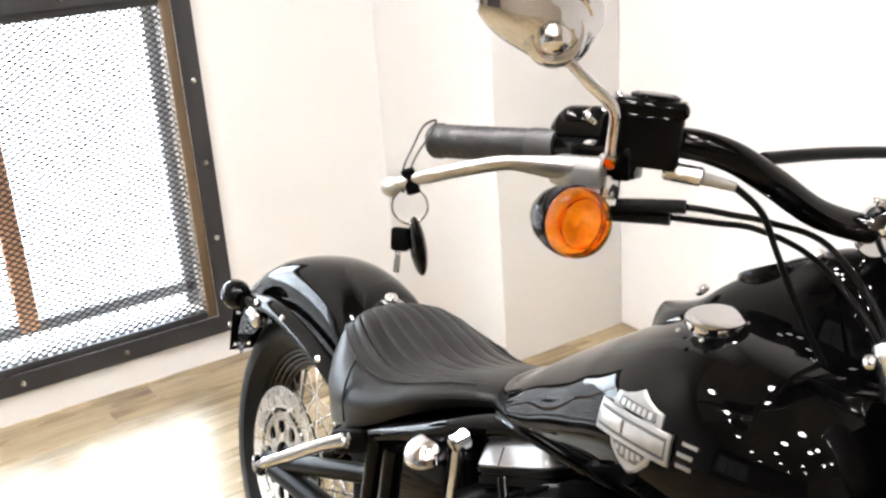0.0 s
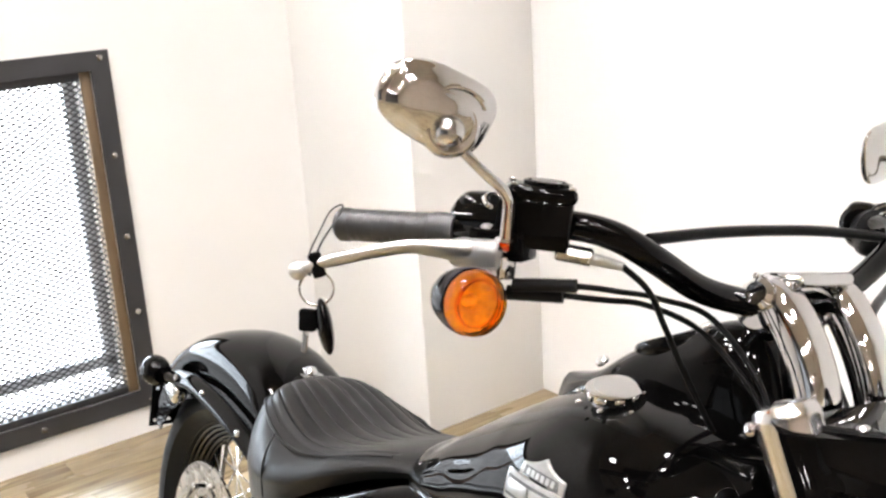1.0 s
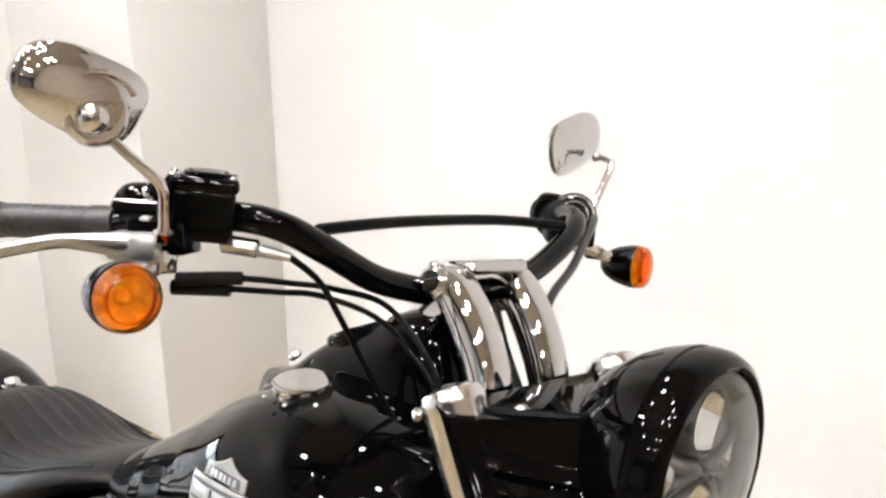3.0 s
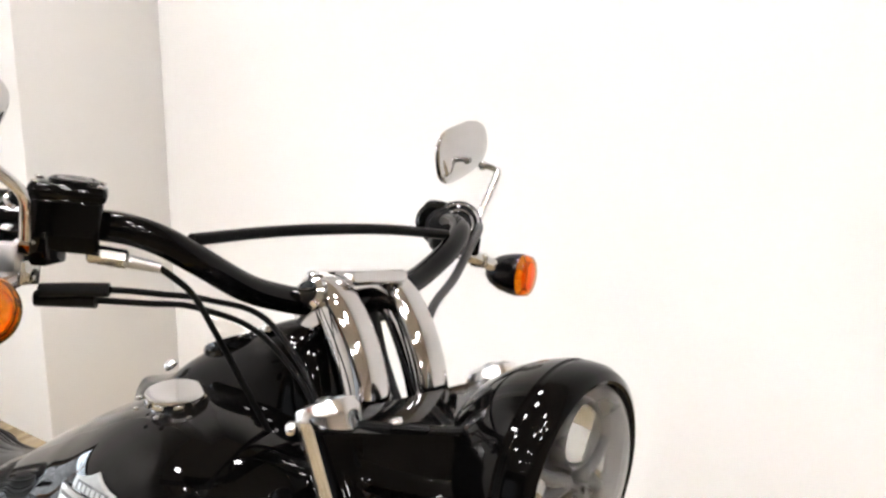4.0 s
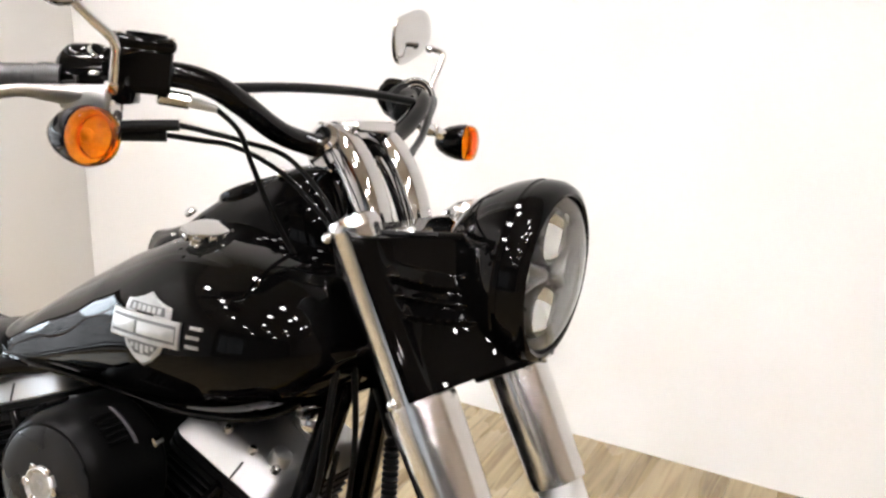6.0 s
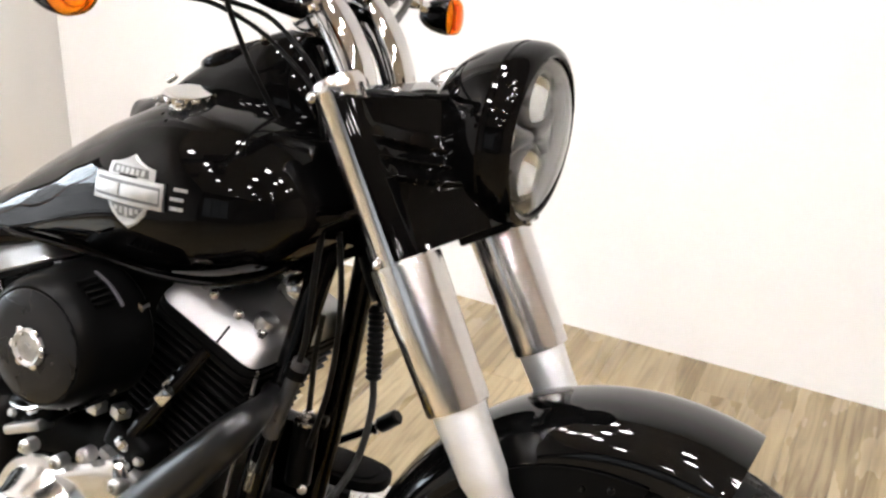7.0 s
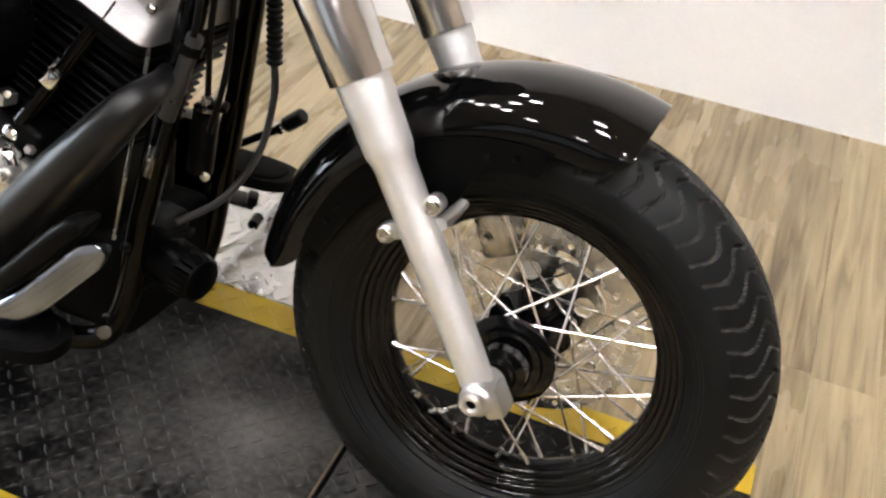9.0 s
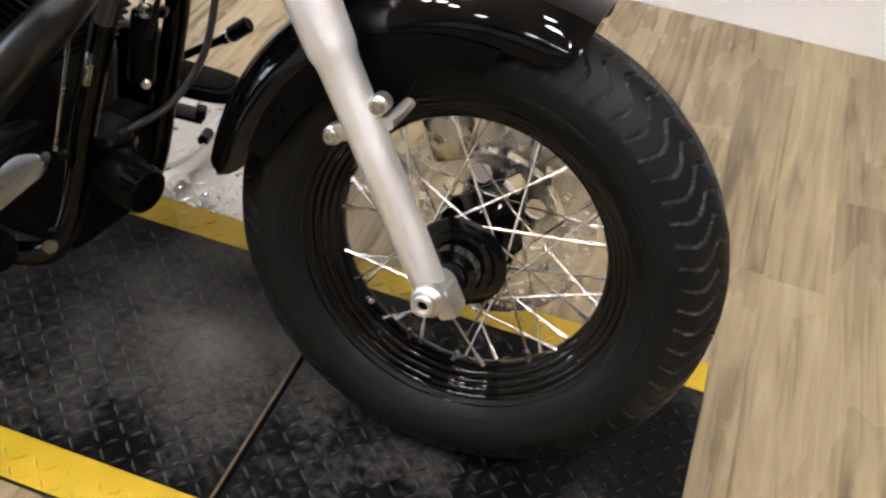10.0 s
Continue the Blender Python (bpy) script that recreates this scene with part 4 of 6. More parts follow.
# risers and their top clamp
for side in (-1, 1):
    y = side * 0.05
    path = spline([(-0.425, y, 0.965), (-0.437, y, 0.995), (-0.458, y, 1.03), (-0.484, y, 1.06), (-0.502, y, 1.068)], 6)
    bm = mesh()
    secs = []
    for k, p in enumerate(path):
        d = (path[min(k + 1, len(path) - 1)] - path[max(k - 1, 0)]).normalized()
        up = Vector((0, 1, 0)).cross(d).normalized()
        wy, wx = 0.0235, 0.0185 + 0.003 * math.sin(k / 24 * 3.1)
        secs.append([p + Vector((0, 1, 0)) * wy * math.copysign(abs(math.cos(g)) ** 0.72, math.cos(g)) + up * wx * math.copysign(abs(math.sin(g)) ** 0.8, math.sin(g)) for g in (j * math.tau / 28 for j in range(28))])
    loft(bm, secs)
    riser = fpart("riser", bm, CHROME, None, "curved chrome handlebar riser")
    bm = mesh()
    rod(bm, (-0.502, y - 0.022, 1.056), (-0.502, y + 0.022, 1.056), 0.0265, 28, 0.004)
    fpart("riser_cap", bm, CHROME, riser)
    for k in range(2):
        fpart("riser_bolt", dome(mesh(), (-0.483 - 0.038 * k, y, 1.08), (0, 0, 1), 0.006, 0.006), CHROME, riser)
    fpart("riser_foot", lathe(mesh(), [(0, 0), (0.03, 0), (0.031, 0.006), (0.026, 0.012), (0, 0.014)], along((-0.42, y, 0.955), (-0.25, 0, 1)), 24), CHROME, riser)
fpart("clamp_plate", box(mesh(), (0.05, 0.095, 0.014), Matrix.Translation((-0.495, 0, 1.0835)) @ Matrix.Rotation(radians(-8), 4, "Y"), 0.006, 3), CHROME, None, "chrome handlebar clamp plate")
bm = rod(mesh(), (-0.497, -0.066, 1.068), (-0.495, -0.084, 1.072), 0.0165, 20, 0.005)
fpart("clamp_knob", bm, CHROME)


def controls(side):
    """Grip, switch housing, lever, perch, mirror and turn signal of one end of the bar."""
    s = side

    def P(x, y, z):
        return Vector((x, y * s, z))

    a, b = (P(-0.652, -0.349, 1.1055), P(-0.76, -0.401, 1.092)) if s > 0 else (P(-0.66, -0.345, 1.1105), P(-0.704, -0.44, 1.1033))
    ax = (b - a).normalized()
    g = along(a, ax)
    prof = [(0.0, -0.01), (0.0156, -0.01), (0.0162, 0.0), (0.0168, 0.002), (0.0168, 0.014), (0.0158, 0.016)]
    for k in range(9):
        h = 0.02 + k * 0.0095
        prof += [(0.0155, h), (0.0158, h + 0.001), (0.0158, h + 0.0075), (0.0155, h + 0.0085)]
    prof += [(0.0163, 0.108), (0.0168, 0.11), (0.0168, 0.117), (0.0145, 0.1205), (0, 0.121)]
    fpart("grip", lathe(mesh(), prof, g, 28), GRIP, handlebar, "ribbed black rubber grip", 25)
    # switch housing
    c0 = P(-0.637, -0.32, 1.1165)
    bm = mesh()
    rod(bm, c0 - ax * 0.03, c0 + ax * 0.026, 0.0255, 24, 0.006)
    box(bm, (0.04, 0.046, 0.046), along(c0 + Vector((0, 0, 0.006)), ax), 0.013, 4)
    swb = fpart("switch_housing", bm, LACQUER, handlebar, "gloss black switch housing with a chrome strip")
    fpart("button_ring", lathe(mesh(), [(0.0068, 0.0), (0.0068, 0.003), (0.0085, 0.004), (0.0098, 0.003), (0.0105, 0.0)], along(c0 + Vector((0.0175, -0.006 * s, 0.0215)), (0.7, -0.1 * s, 0.7)), 18), CHROME, swb)
    fpart("switch_trim", box(mesh(), (0.011, 0.006, 0.056), along(c0 + Vector((0.0225, 0, -0.004)), ax), 0.0028), CHROME, swb)
    fpart("switch_button", lathe(mesh(), [(0, 0.0), (0.007, 0.0), (0.007, 0.006), (0.005, 0.008), (0, 0.0075)], along(c0 + Vector((0.0155, -0.006 * s, 0.0195)), (0.7, -0.1 * s, 0.7)), 14), SATIN, swb)
    # perch
    p0 = P(-0.598, -0.305, 1.1005)
    bm = mesh()
    box(bm, (0.034, 0.03, 0.056), along(p0 + Vector((-0.004, -0.018 * s, 0.002)), ax), 0.004)
    perch = fpart("lever_perch", bm, GLOSS, handlebar, "black lever perch")
    bm = mesh()
    loft_path = spline([P(-0.606, -0.335, 1.0925), P(-0.619, -0.36, 1.093), P(-0.63, -0.383, 1.0935), P(-0.639, -0.405, 1.093), P(-0.656, -0.437, 1.084), P(-0.674, -0.464, 1.073), P(-0.687, -0.48, 1.0645)], 5)
    n = len(loft_path)
    tube(bm, loft_path, [0.0155 - 0.0078 * min(1, k / (n * 0.42)) - (0.001 if k > n * 0.8 else 0) for k in range(n)], 14, flat=0.75)
    ball(bm, 0.0088, Matrix.Translation(P(-0.69, -0.4835, 1.062)), 16)
    lever = fpart("brake_lever" if s > 0 else "clutch_lever", bm, LEVER, handlebar, "polished alloy hand lever")
    bm = box(mesh(), (0.026, 0.026, 0.05), along(P(-0.61, -0.345, 1.0925), ax), 0.006)
    fpart("lever_block", bm, LEVER, handlebar, "grey lever pivot block")
    fpart("pivot_screw", dome(mesh(), P(-0.606, -0.34, 1.116), (0, 0, 1), 0.006, 0.004), STEEL, handlebar)
    # mirror
    stem = spline([P(-0.583, -0.337, 1.106), P(-0.578, -0.342, 1.13), P(-0.572, -0.352, 1.152), P(-0.585, -0.375, 1.173), P(-0.604, -0.4, 1.199)], 6) if s > 0 else spline([(-0.602, 0.36, 1.105), (-0.604, 0.378, 1.14), (-0.598, 0.392, 1.185), (-0.603, 0.398, 1.196), (-0.624, 0.402, 1.2)], 6)
    mir = fpart("mirror_stem", tube(mesh(), stem, [0.0058 - 0.0012 * k / len(stem) for k in range(len(stem))], 12), CHROME, handlebar, "chrome mirror stem")
    fpart("stem_nut", rod(mesh(), P(-0.584, -0.336, 1.1), P(-0.582, -0.338, 1.112), 0.009, 6), CHROME, mir)
    centre = P(-0.609, -0.413, 1.218) if s > 0 else Vector((-0.65, 0.375, 1.2125))
    nrm = Vector((-0.96, 0.26, 0.06) if s > 0 else (-0.985, -0.02, 0.05)).normalized()
    f = along(centre, nrm)
    wid = f.to_3x3() @ Vector((1, 0, 0))
    # outline: a rounded teardrop, wide end outward
    tilt = radians(23)
    loop = []
    for k in range(72):
        t = k * math.tau / 72
        u = math.cos(t)
        v = math.sin(t)
        a = 0.0545 * math.copysign(abs(u) ** 0.66, u)
        b = 0.0345 * math.copysign(abs(v) ** 0.72, v) * (1 - 0.16 * u) + 0.004 * (1 - u)
        a, b = (a, b) if s > 0 else (a * 1.12, b * 1.16)
        loop.append((a * math.cos(tilt) - b * math.sin(tilt), a * math.sin(tilt) + b * math.cos(tilt)))
    bm = mesh()
    rings = []
    sgn = 1 if wid.y * s < 0 else -1
    flat = 1.0 if s > 0 else 0.55
    for scale, h in ((0.95, 0.004), (1.0, 0.001), (1.0, -0.003), (0.97, -0.0065), (0.93, -0.0085), (0.88, -0.0088), (0.84, -0.0098), (0.76, -0.0142), (0.62, -0.0172), (0.5, -0.0178), (0.4, -0.0188), (0.15, -0.0205)):
        rings.append([bm.verts.new(f @ Vector((sgn * u * scale, v * scale, h if h > 0 else h * flat))) for u, v in loop])
    grid_faces(bm, rings, True, False)
    bm.faces.new(rings[-1])
    shell = fpart("mirror_shell", bm, CHROME, mir, "teardrop chrome mirror shell", 60)
    if s > 0:
        # a dished round boss pressed into the back where the stem joins, and a crease beside it
        boss = f @ Matrix.Translation((sgn * -0.014, -0.012, -0.016))
        fpart("shell_boss", lathe(mesh(), [(0.0275, 0.005), (0.0262, 0.001), (0.024, -0.0012), (0.0215, -0.0018), (0.0195, -0.001), (0.013, 0.0008), (0.006, 0.0004), (0, 0.0)], boss, 36), CHROME, shell)
        arc = [f @ Vector((sgn * (-0.014 + 0.034 * math.cos(radians(g))), -0.012 + 0.034 * math.sin(radians(g)), -0.0125 - 0.004 * math.sin(radians(g - 20)))) for g in range(20, 150, 8)]
        fpart("shell_crease", tube(mesh(), arc, 0.0028, 8), CHROME, shell)
    bm = mesh()
    bm.faces.new([bm.verts.new(f @ Vector((sgn * u * 0.955, v * 0.955, 0.0034))) for u, v in loop])
    fpart("mirror_glass", bm, MIRROR, mir, "mirror glass")
    fpart("mirror_joint", ball(mesh(), 0.0135 if s > 0 else 0.007, Matrix.Translation((P(-0.606, -0.404, 1.203) if s > 0 else Vector((-0.648, 0.4, 1.2))) - nrm * 0.02), 16), CHROME, mir)
    # turn signal
    c = P(-0.562, -0.384, 1.0595) if s > 0 else Vector((-0.543, 0.407, 1.057))
    d = Vector((0.985, -0.13, 0.06) if s > 0 else (0.96, 0.22, 0.05)).normalized()
    T = along(c, d)
    sig = fpart("turn_signal", lathe(mesh(), [(0, -0.05), (0.01, -0.049), (0.018, -0.042), (0.0252, -0.028), (0.029, -0.012), (0.03, -0.004), (0.03, 0.0), (0.028, 0.001)], T, 40), GLOSS, handlebar, "black bullet turn signal", 30)
    bm = lathe(mesh(), [(0.029, 0.0), (0.029, 0.008), (0.0275, 0.013), (0.022, 0.0175), (0.013, 0.02), (0, 0.021)], T, 40)
    lathe(bm, [(0.029, 0.0), (0.027, 0.008), (0.0255, 0.0115), (0.0205, 0.0155), (0.012, 0.018), (0, 0.019)], T, 40)
    for r0 in (0.0205,):
        lathe(bm, [(r0 - 0.0012, 0.008), (r0, 0.0205 - 0.0115 * (r0 / 0.028) ** 2), (r0 + 0.0012, 0.008)], T, 36)
    fpart("signal_lens", bm, AMBER, sig, "clear amber lens", 30).visible_shadow = False
    fpart("signal_reflector", lathe(mesh(), [(0.028, -0.001), (0.024, -0.006), (0.019, -0.0105), (0.013, -0.0135), (0.008, -0.015), (0, -0.015)], T, 16), CELLS, sig, "", 8)
    fpart("signal_bulb", ball(mesh(), 0.0075, Matrix.Translation(c - d * 0.004), 14), CELLS, sig)
    bm = mesh()
    rod(bm, c - d * 0.03 + Vector((0, s * 0.02, 0.01)), P(-0.595, -0.325, 1.082), 0.009, 14)
    box(bm, (0.02, 0.02, 0.022), Matrix.Translation(P(-0.592, -0.33, 1.083)), 0.003)
    fpart("signal_stalk", bm, CHROME, sig)


controls(1)
controls(-1)
bm = mesh()
rod(bm, (-0.59, 0.285, 1.116), (-0.645, 0.335, 1.108), 0.027, 24, 0.01)
box(bm, (0.05, 0.045, 0.04), pose(-0.6, 0.3, 1.1, 0, 0, 45), 0.012, 3)
fpart("clutch_switch_housing", bm, WRINKLE, handlebar, "black rounded clutch-side switch housing")
bm = mesh()
lathe(bm, [(0, 0.022), (0.013, 0.022), (0.015, 0.02), (0.0155, 0.017), (0.021, 0.017), (0.0225, 0.0155), (0.023, 0.012), (0.0275, 0.0115), (0.0295, 0.0095), (0.031, 0.004), (0.031, -0.012), (0.026, -0.018), (0, -0.018)], along((-0.594, 0.31, 1.121), (0.55, -0.8, 0.12)), 36)
fpart("clutch_perch_cap", bm, LACQUER, handlebar, "stepped gloss black switch cap", 30)
for r, h in ((0.0185, 0.0175), (0.0265, 0.012)):
    fpart("cap_ring", lathe(mesh(), [(r - 0.0015, h), (r - 0.001, h + 0.0015), (r + 0.001, h + 0.0015), (r + 0.0015, h)], along((-0.594, 0.31, 1.121), (0.55, -0.8, 0.12)), 36), STEEL, handlebar)
fpart("clutch_bracket", box(mesh(), (0.034, 0.02, 0.03), Matrix.Translation((-0.592, 0.335, 1.094)) @ Matrix.Rotation(radians(40), 4, "Z"), 0.005, 3), GLOSS, handlebar, "black clutch lever bracket")

# brake reservoir on the right
ra = (Vector((-0.702, -0.436, 1.1035)) - Vector((-0.57, -0.266, 1.1245))).normalized()
rc = Vector((-0.583, -0.301, 1.1265))
hx = Vector((ra.x, ra.y, 0)).normalized()
RM = Matrix.Translation(rc) @ Matrix((hx, Vector((-hx.y, hx.x, 0)), Vector((0, 0, 1)))).transposed().to_4x4()
res = fpart("brake_reservoir", box(mesh(), (0.059, 0.046, 0.048), RM, 0.006, 3), GLOSS, handlebar, "gloss black brake fluid reservoir")
bm = mesh()
box(bm, (0.064, 0.05, 0.015), RM @ Matrix.Translation((0, 0, 0.0265)), 0.0065, 3)
lathe(bm, [(0.021, 0.0), (0.021, 0.003), (0.018, 0.004), (0.016, 0.002), (0, 0.002)], RM @ Matrix.Translation((-0.004, 0, 0.034)), 28)
fpart("reservoir_lid", bm, GLOSS, res, "black reservoir lid with a round emblem")
fpart("lid_emblem", lathe(mesh(), [(0.0095, 0.0), (0.014, 0.0), (0.014, 0.0045), (0.0095, 0.0045)], RM @ Matrix.Translation((-0.004, 0, 0.0335)), 28), PEWTER, res)
for u in (-0.026, 0.026):
    for v in (-0.019, 0.019):
        fpart("lid_screw", dome(mesh(), RM @ Vector((u, v, 0.0335)), (0, 0, 1), 0.004, 0.002), STEEL, res)

# brake line fitting, throttle cables and hoses
fpart("line_fitting", rod(mesh(), (-0.572, -0.285, 1.101), (-0.548, -0.26, 1.099), 0.0085, 8), STEEL, handlebar, "bright brake line fitting")
fpart("line_ferrule", tube(mesh(), [(-0.548, -0.26, 1.098), (-0.531, -0.238, 1.094)], [0.006, 0.0045], 10), ALLOY, handlebar)


def hose(name, pts, r, mat=HOSE, front=True, label=""):
    bm = tube(mesh(), spline(pts, 7), r, 10)
    return fpart(name, bm, mat, None, label) if front else bpart(name, bm, mat, None, label)


hose("brake_hose", [(-0.531, -0.238, 1.094), (-0.523, -0.207, 1.072), (-0.53, -0.17, 1.035), (-0.53, -0.13, 0.985), (-0.51, -0.1, 0.93), (-0.48, -0.08, 0.88)], 0.0031, label="black brake hose")
hose("throttle_cable", [(-0.5434, -0.28, 1.0742), (-0.546, -0.25, 1.0705), (-0.549, -0.22, 1.0657), (-0.55, -0.16, 1.0563), (-0.52, -0.11, 1.04), (-0.458, -0.1, 0.985), (-0.44, -0.1, 0.93)], 0.003, label="black throttle cable")
hose("throttle_cable", [(-0.559, -0.28, 1.0616), (-0.552, -0.23, 1.057), (-0.549, -0.18, 1.0512), (-0.544, -0.11, 1.028), (-0.515, -0.085, 1.0), (-0.47, -0.08, 0.96), (-0.45, -0.08, 0.9)], 0.003, label="black throttle cable")
hose("cable_sleeve", [(-0.59, -0.315, 1.066), (-0.566, -0.297, 1.0705), (-0.5434, -0.28, 1.0742)], 0.0062, label="black cable sleeve")
hose("cable_sleeve", [(-0.602, -0.31, 1.056), (-0.58, -0.295, 1.059), (-0.559, -0.28, 1.0616)], 0.0072, label="black cable sleeve")
hose("wiring_loom", [(-0.5, -0.03, 1.045), (-0.475, -0.02, 1.01), (-0.44, 0.0, 0.965)], 0.006)
hose("wiring_loom", [(-0.5, 0.03, 1.045), (-0.47, 0.02, 1.0), (-0.435, 0.01, 0.96)], 0.006)

hose("clutch_cable", [(-0.604, 0.358, 1.102), (-0.578, 0.333, 1.122), (-0.553, 0.297, 1.119), (-0.533, 0.25, 1.098), (-0.515, 0.2, 1.068), (-0.5, 0.14, 1.036), (-0.475, 0.09, 0.985)], 0.0055, GRIP, label="dark grey clutch cable")
fpart("signal_clamp", box(mesh(), (0.024, 0.022, 0.02), Matrix.Translation((-0.585, 0.36, 1.072)) @ Matrix.Rotation(radians(30), 4, "Z"), 0.004, 2), CHROME, handlebar)
fpart("signal_nut", rod(mesh(), (-0.592, 0.335, 1.078), (-0.588, 0.347, 1.0745), 0.009, 8), CHROME, handlebar)

# ---- key hanging from the brake lever ----
key = thing("ignition_key", "black key fob and key hanging on a thin split ring", "key")


def kpart(name, bm, mat, label=""):
    bm.transform(Matrix(BIKE.matrix_world) @ TURNED)
    return part(name, bm, mat, key, label)


bpy.context.view_layer.update()
kpart("tie_loop", tube(mesh(), spline([(-0.684, -0.474, 1.058), (-0.688, -0.474, 1.078), (-0.712, -0.452, 1.093), (-0.742, -0.424, 1.108), (-0.752, -0.405, 1.112), (-0.74, -0.418, 1.1), (-0.708, -0.45, 1.086), (-0.684, -0.47, 1.076)], 6), 0.001, 8), DARKGREY, "thin dark tie")
kpart("tie_collar", rod(mesh(), (-0.676, -0.468, 1.0585), (-0.682, -0.474, 1.0795), 0.0062, 12), MATT)
RG = along((-0.681, -0.468, 1.047), (0.75, -0.6, 0.1))
ring_pts = [RG @ Vector((0.0155 * math.cos(k * math.tau / 40), 0.0155 * math.sin(k * math.tau / 40), 0.0006 * math.sin(k * math.tau / 40))) for k in range(41)]
kpart("split_ring", tube(mesh(), ring_pts, 0.0011, 8, False), STEEL, "thin steel split ring")
bm = mesh()
ball(bm, 1.0, Matrix.Translation((-0.68, -0.456, 1.011)) @ Matrix.Rotation(radians(16), 4, "X") @ Matrix.Rotation(radians(-24), 4, "Z") @ Matrix.Diagonal((0.0185, 0.0075, 0.0275, 1)), 28)
kpart("fob", bm, GLOSS, "black oval key fob")
bm = mesh()
box(bm, (0.017, 0.009, 0.021), Matrix.Translation((-0.691, -0.468, 1.015)) @ Matrix.Rotation(radians(-8), 4, "Y") @ Matrix.Rotation(radians(30), 4, "Z"), 0.003, 2)
kpart("key_head", bm, MATT, "black key head")
bm = mesh()
box(bm, (0.006, 0.0022, 0.024), Matrix.Translation((-0.693, -0.468, 0.996)) @ Matrix.Rotation(radians(30), 4, "Z"), 0.0008, 1)
kpart("key_blade", bm, STEEL, "steel key blade")

# ---- tank, seat and rear of the motorcycle ----
def interp(x, table):
    """Smooth value at x in a table of (x, value)."""
    if x <= table[0][0]:
        return table[0][1]
    for (a, va), (b, vb) in zip(table, table[1:]):
        if x <= b:
            i = table.index((a, va))
            pa = table[max(i - 1, 0)]
            pb = table[min(i + 2, len(table) - 1)]
            s = (x - a) / (b - a)
            ma = (vb - pa[1]) / max(b - pa[0], 1e-6) * (b - a)
            mb = (pb[1] - va) / max(pb[0] - a, 1e-6) * (b - a)
            return (2 * s ** 3 - 3 * s * s + 1) * va + (s ** 3 - 2 * s * s + s) * ma + (-2 * s ** 3 + 3 * s * s) * vb + (s ** 3 - s * s) * mb
    return table[-1][1]


TW = [(-1.01, 0.055), (-1.007, 0.07), (-0.998, 0.09), (-0.98, 0.107), (-0.95, 0.1215), (-0.9, 0.1365), (-0.85, 0.1505), (-0.75, 0.182), (-0.64, 0.21), (-0.54, 0.212), (-0.47, 0.192), (-0.42, 0.15), (-0.405, 0.1)]
TT = [(-1.01, 0.715), (-1.005, 0.727), (-0.99, 0.741), (-0.95, 0.760), (-0.9, 0.796), (-0.85, 0.83), (-0.8, 0.861), (-0.75, 0.89), (-0.66, 0.931), (-0.58, 0.943), (-0.5, 0.933), (-0.44, 0.905), (-0.405, 0.85)]
TB = [(-1.01, 0.69), (-1.005, 0.682), (-0.97, 0.68), (-0.9, 0.688), (-0.79, 0.69), (-0.69, 0.686), (-0.6, 0.69), (-0.52, 0.708), (-0.45, 0.745), (-0.405, 0.81)]
TN = 2.35


def tank_belt(x, t, b):
    """Height of the widest line: low at the tail, half way up ahead."""
    f = min(1, max(0, (x + 0.95) / 0.3))
    return b + (t - b) * (0.18 + 0.3 * f * f * (3 - 2 * f))


def tank_y(x, z):
    w, t, b = interp(x, TW), interp(x, TT), interp(x, TB)
    c = tank_belt(x, t, b)
    k = min((z - c) / (t - c) if z > c else (c - z) / (c - b), 1)
    return w * (1 - k ** TN) ** (1 / TN)


bm = mesh()
secs = []
for i in range(141):
    f = i / 140
    x = -1.01 + 0.605 * (0.5 - 0.5 * math.cos(math.pi * f))
    w, t, b = interp(x, TW), interp(x, TT), interp(x, TB)
    belt = tank_belt(x, t, b)
    sec = []
    for k in range(140):
        a = k * math.tau / 140
        c, s = math.cos(a), math.sin(a)
        sec.append((x, w * math.copysign(abs(c) ** (2 / TN), c), belt + (t - belt if s > 0 else belt - b) * math.copysign(abs(s) ** (2 / TN), s)))
    secs.append(sec)
tank = bpart("fuel_tank", loft(bm, secs), GLOSS, None, "gloss black fuel tank", 60)
# weld seam along the lower edge
for side in (-1, 1):
    pts = []
    for i in range(25):
        x = -0.95 + 0.5 * i / 24
        z = interp(x, TB) + 0.02
        pts.append((x, side * (tank_y(x, z) + 0.001), z - 0.004))
    bpart("tank_seam", tube(mesh(), pts, 0.0045, 8), GLOSS, tank)
# filler cap and its twin
for side in (-1, 1):
    base = Vector((-0.628, side * 0.114, 0.927 if side < 0 else 0.91))
    up = Vector((0.0, side * 0.22, 1)).normalized()
    M = along(base, up)
    prof = [(0.0255, -0.026), (0.0255, 0.0), (0.03, 0.0012), (0.0305, 0.0085), (0.0315, 0.0095), (0.0315, 0.0108), (0.029, 0.0118), (0.0235, 0.0124), (0.012, 0.0132), (0, 0.0134)]
    cap = bpart("filler_cap", lathe(mesh(), prof, M, 44), CHROME, tank, "chrome screw filler cap", 30)
    for k in range(10):
        a = k * math.tau / 10
        bpart("cap_lug", box(mesh(), (0.0035, 0.011, 0.0085), M @ Matrix.Rotation(a, 4, "Z") @ Matrix.Translation((0.0312, 0, 0.0048)), 0.0015, 2), CHROME, cap)
    for k in range(8):
        a = (k + 0.5) * math.tau / 8
        q = base + up * -0.0035 + M.to_3x3() @ Vector((0.042 * math.cos(a), 0.042 * math.sin(a), -0.004 * math.sin(a)))
        bpart("cap_rim_screw", dome(mesh(), q, up, 0.0032, 0.0028), CHROME, cap)


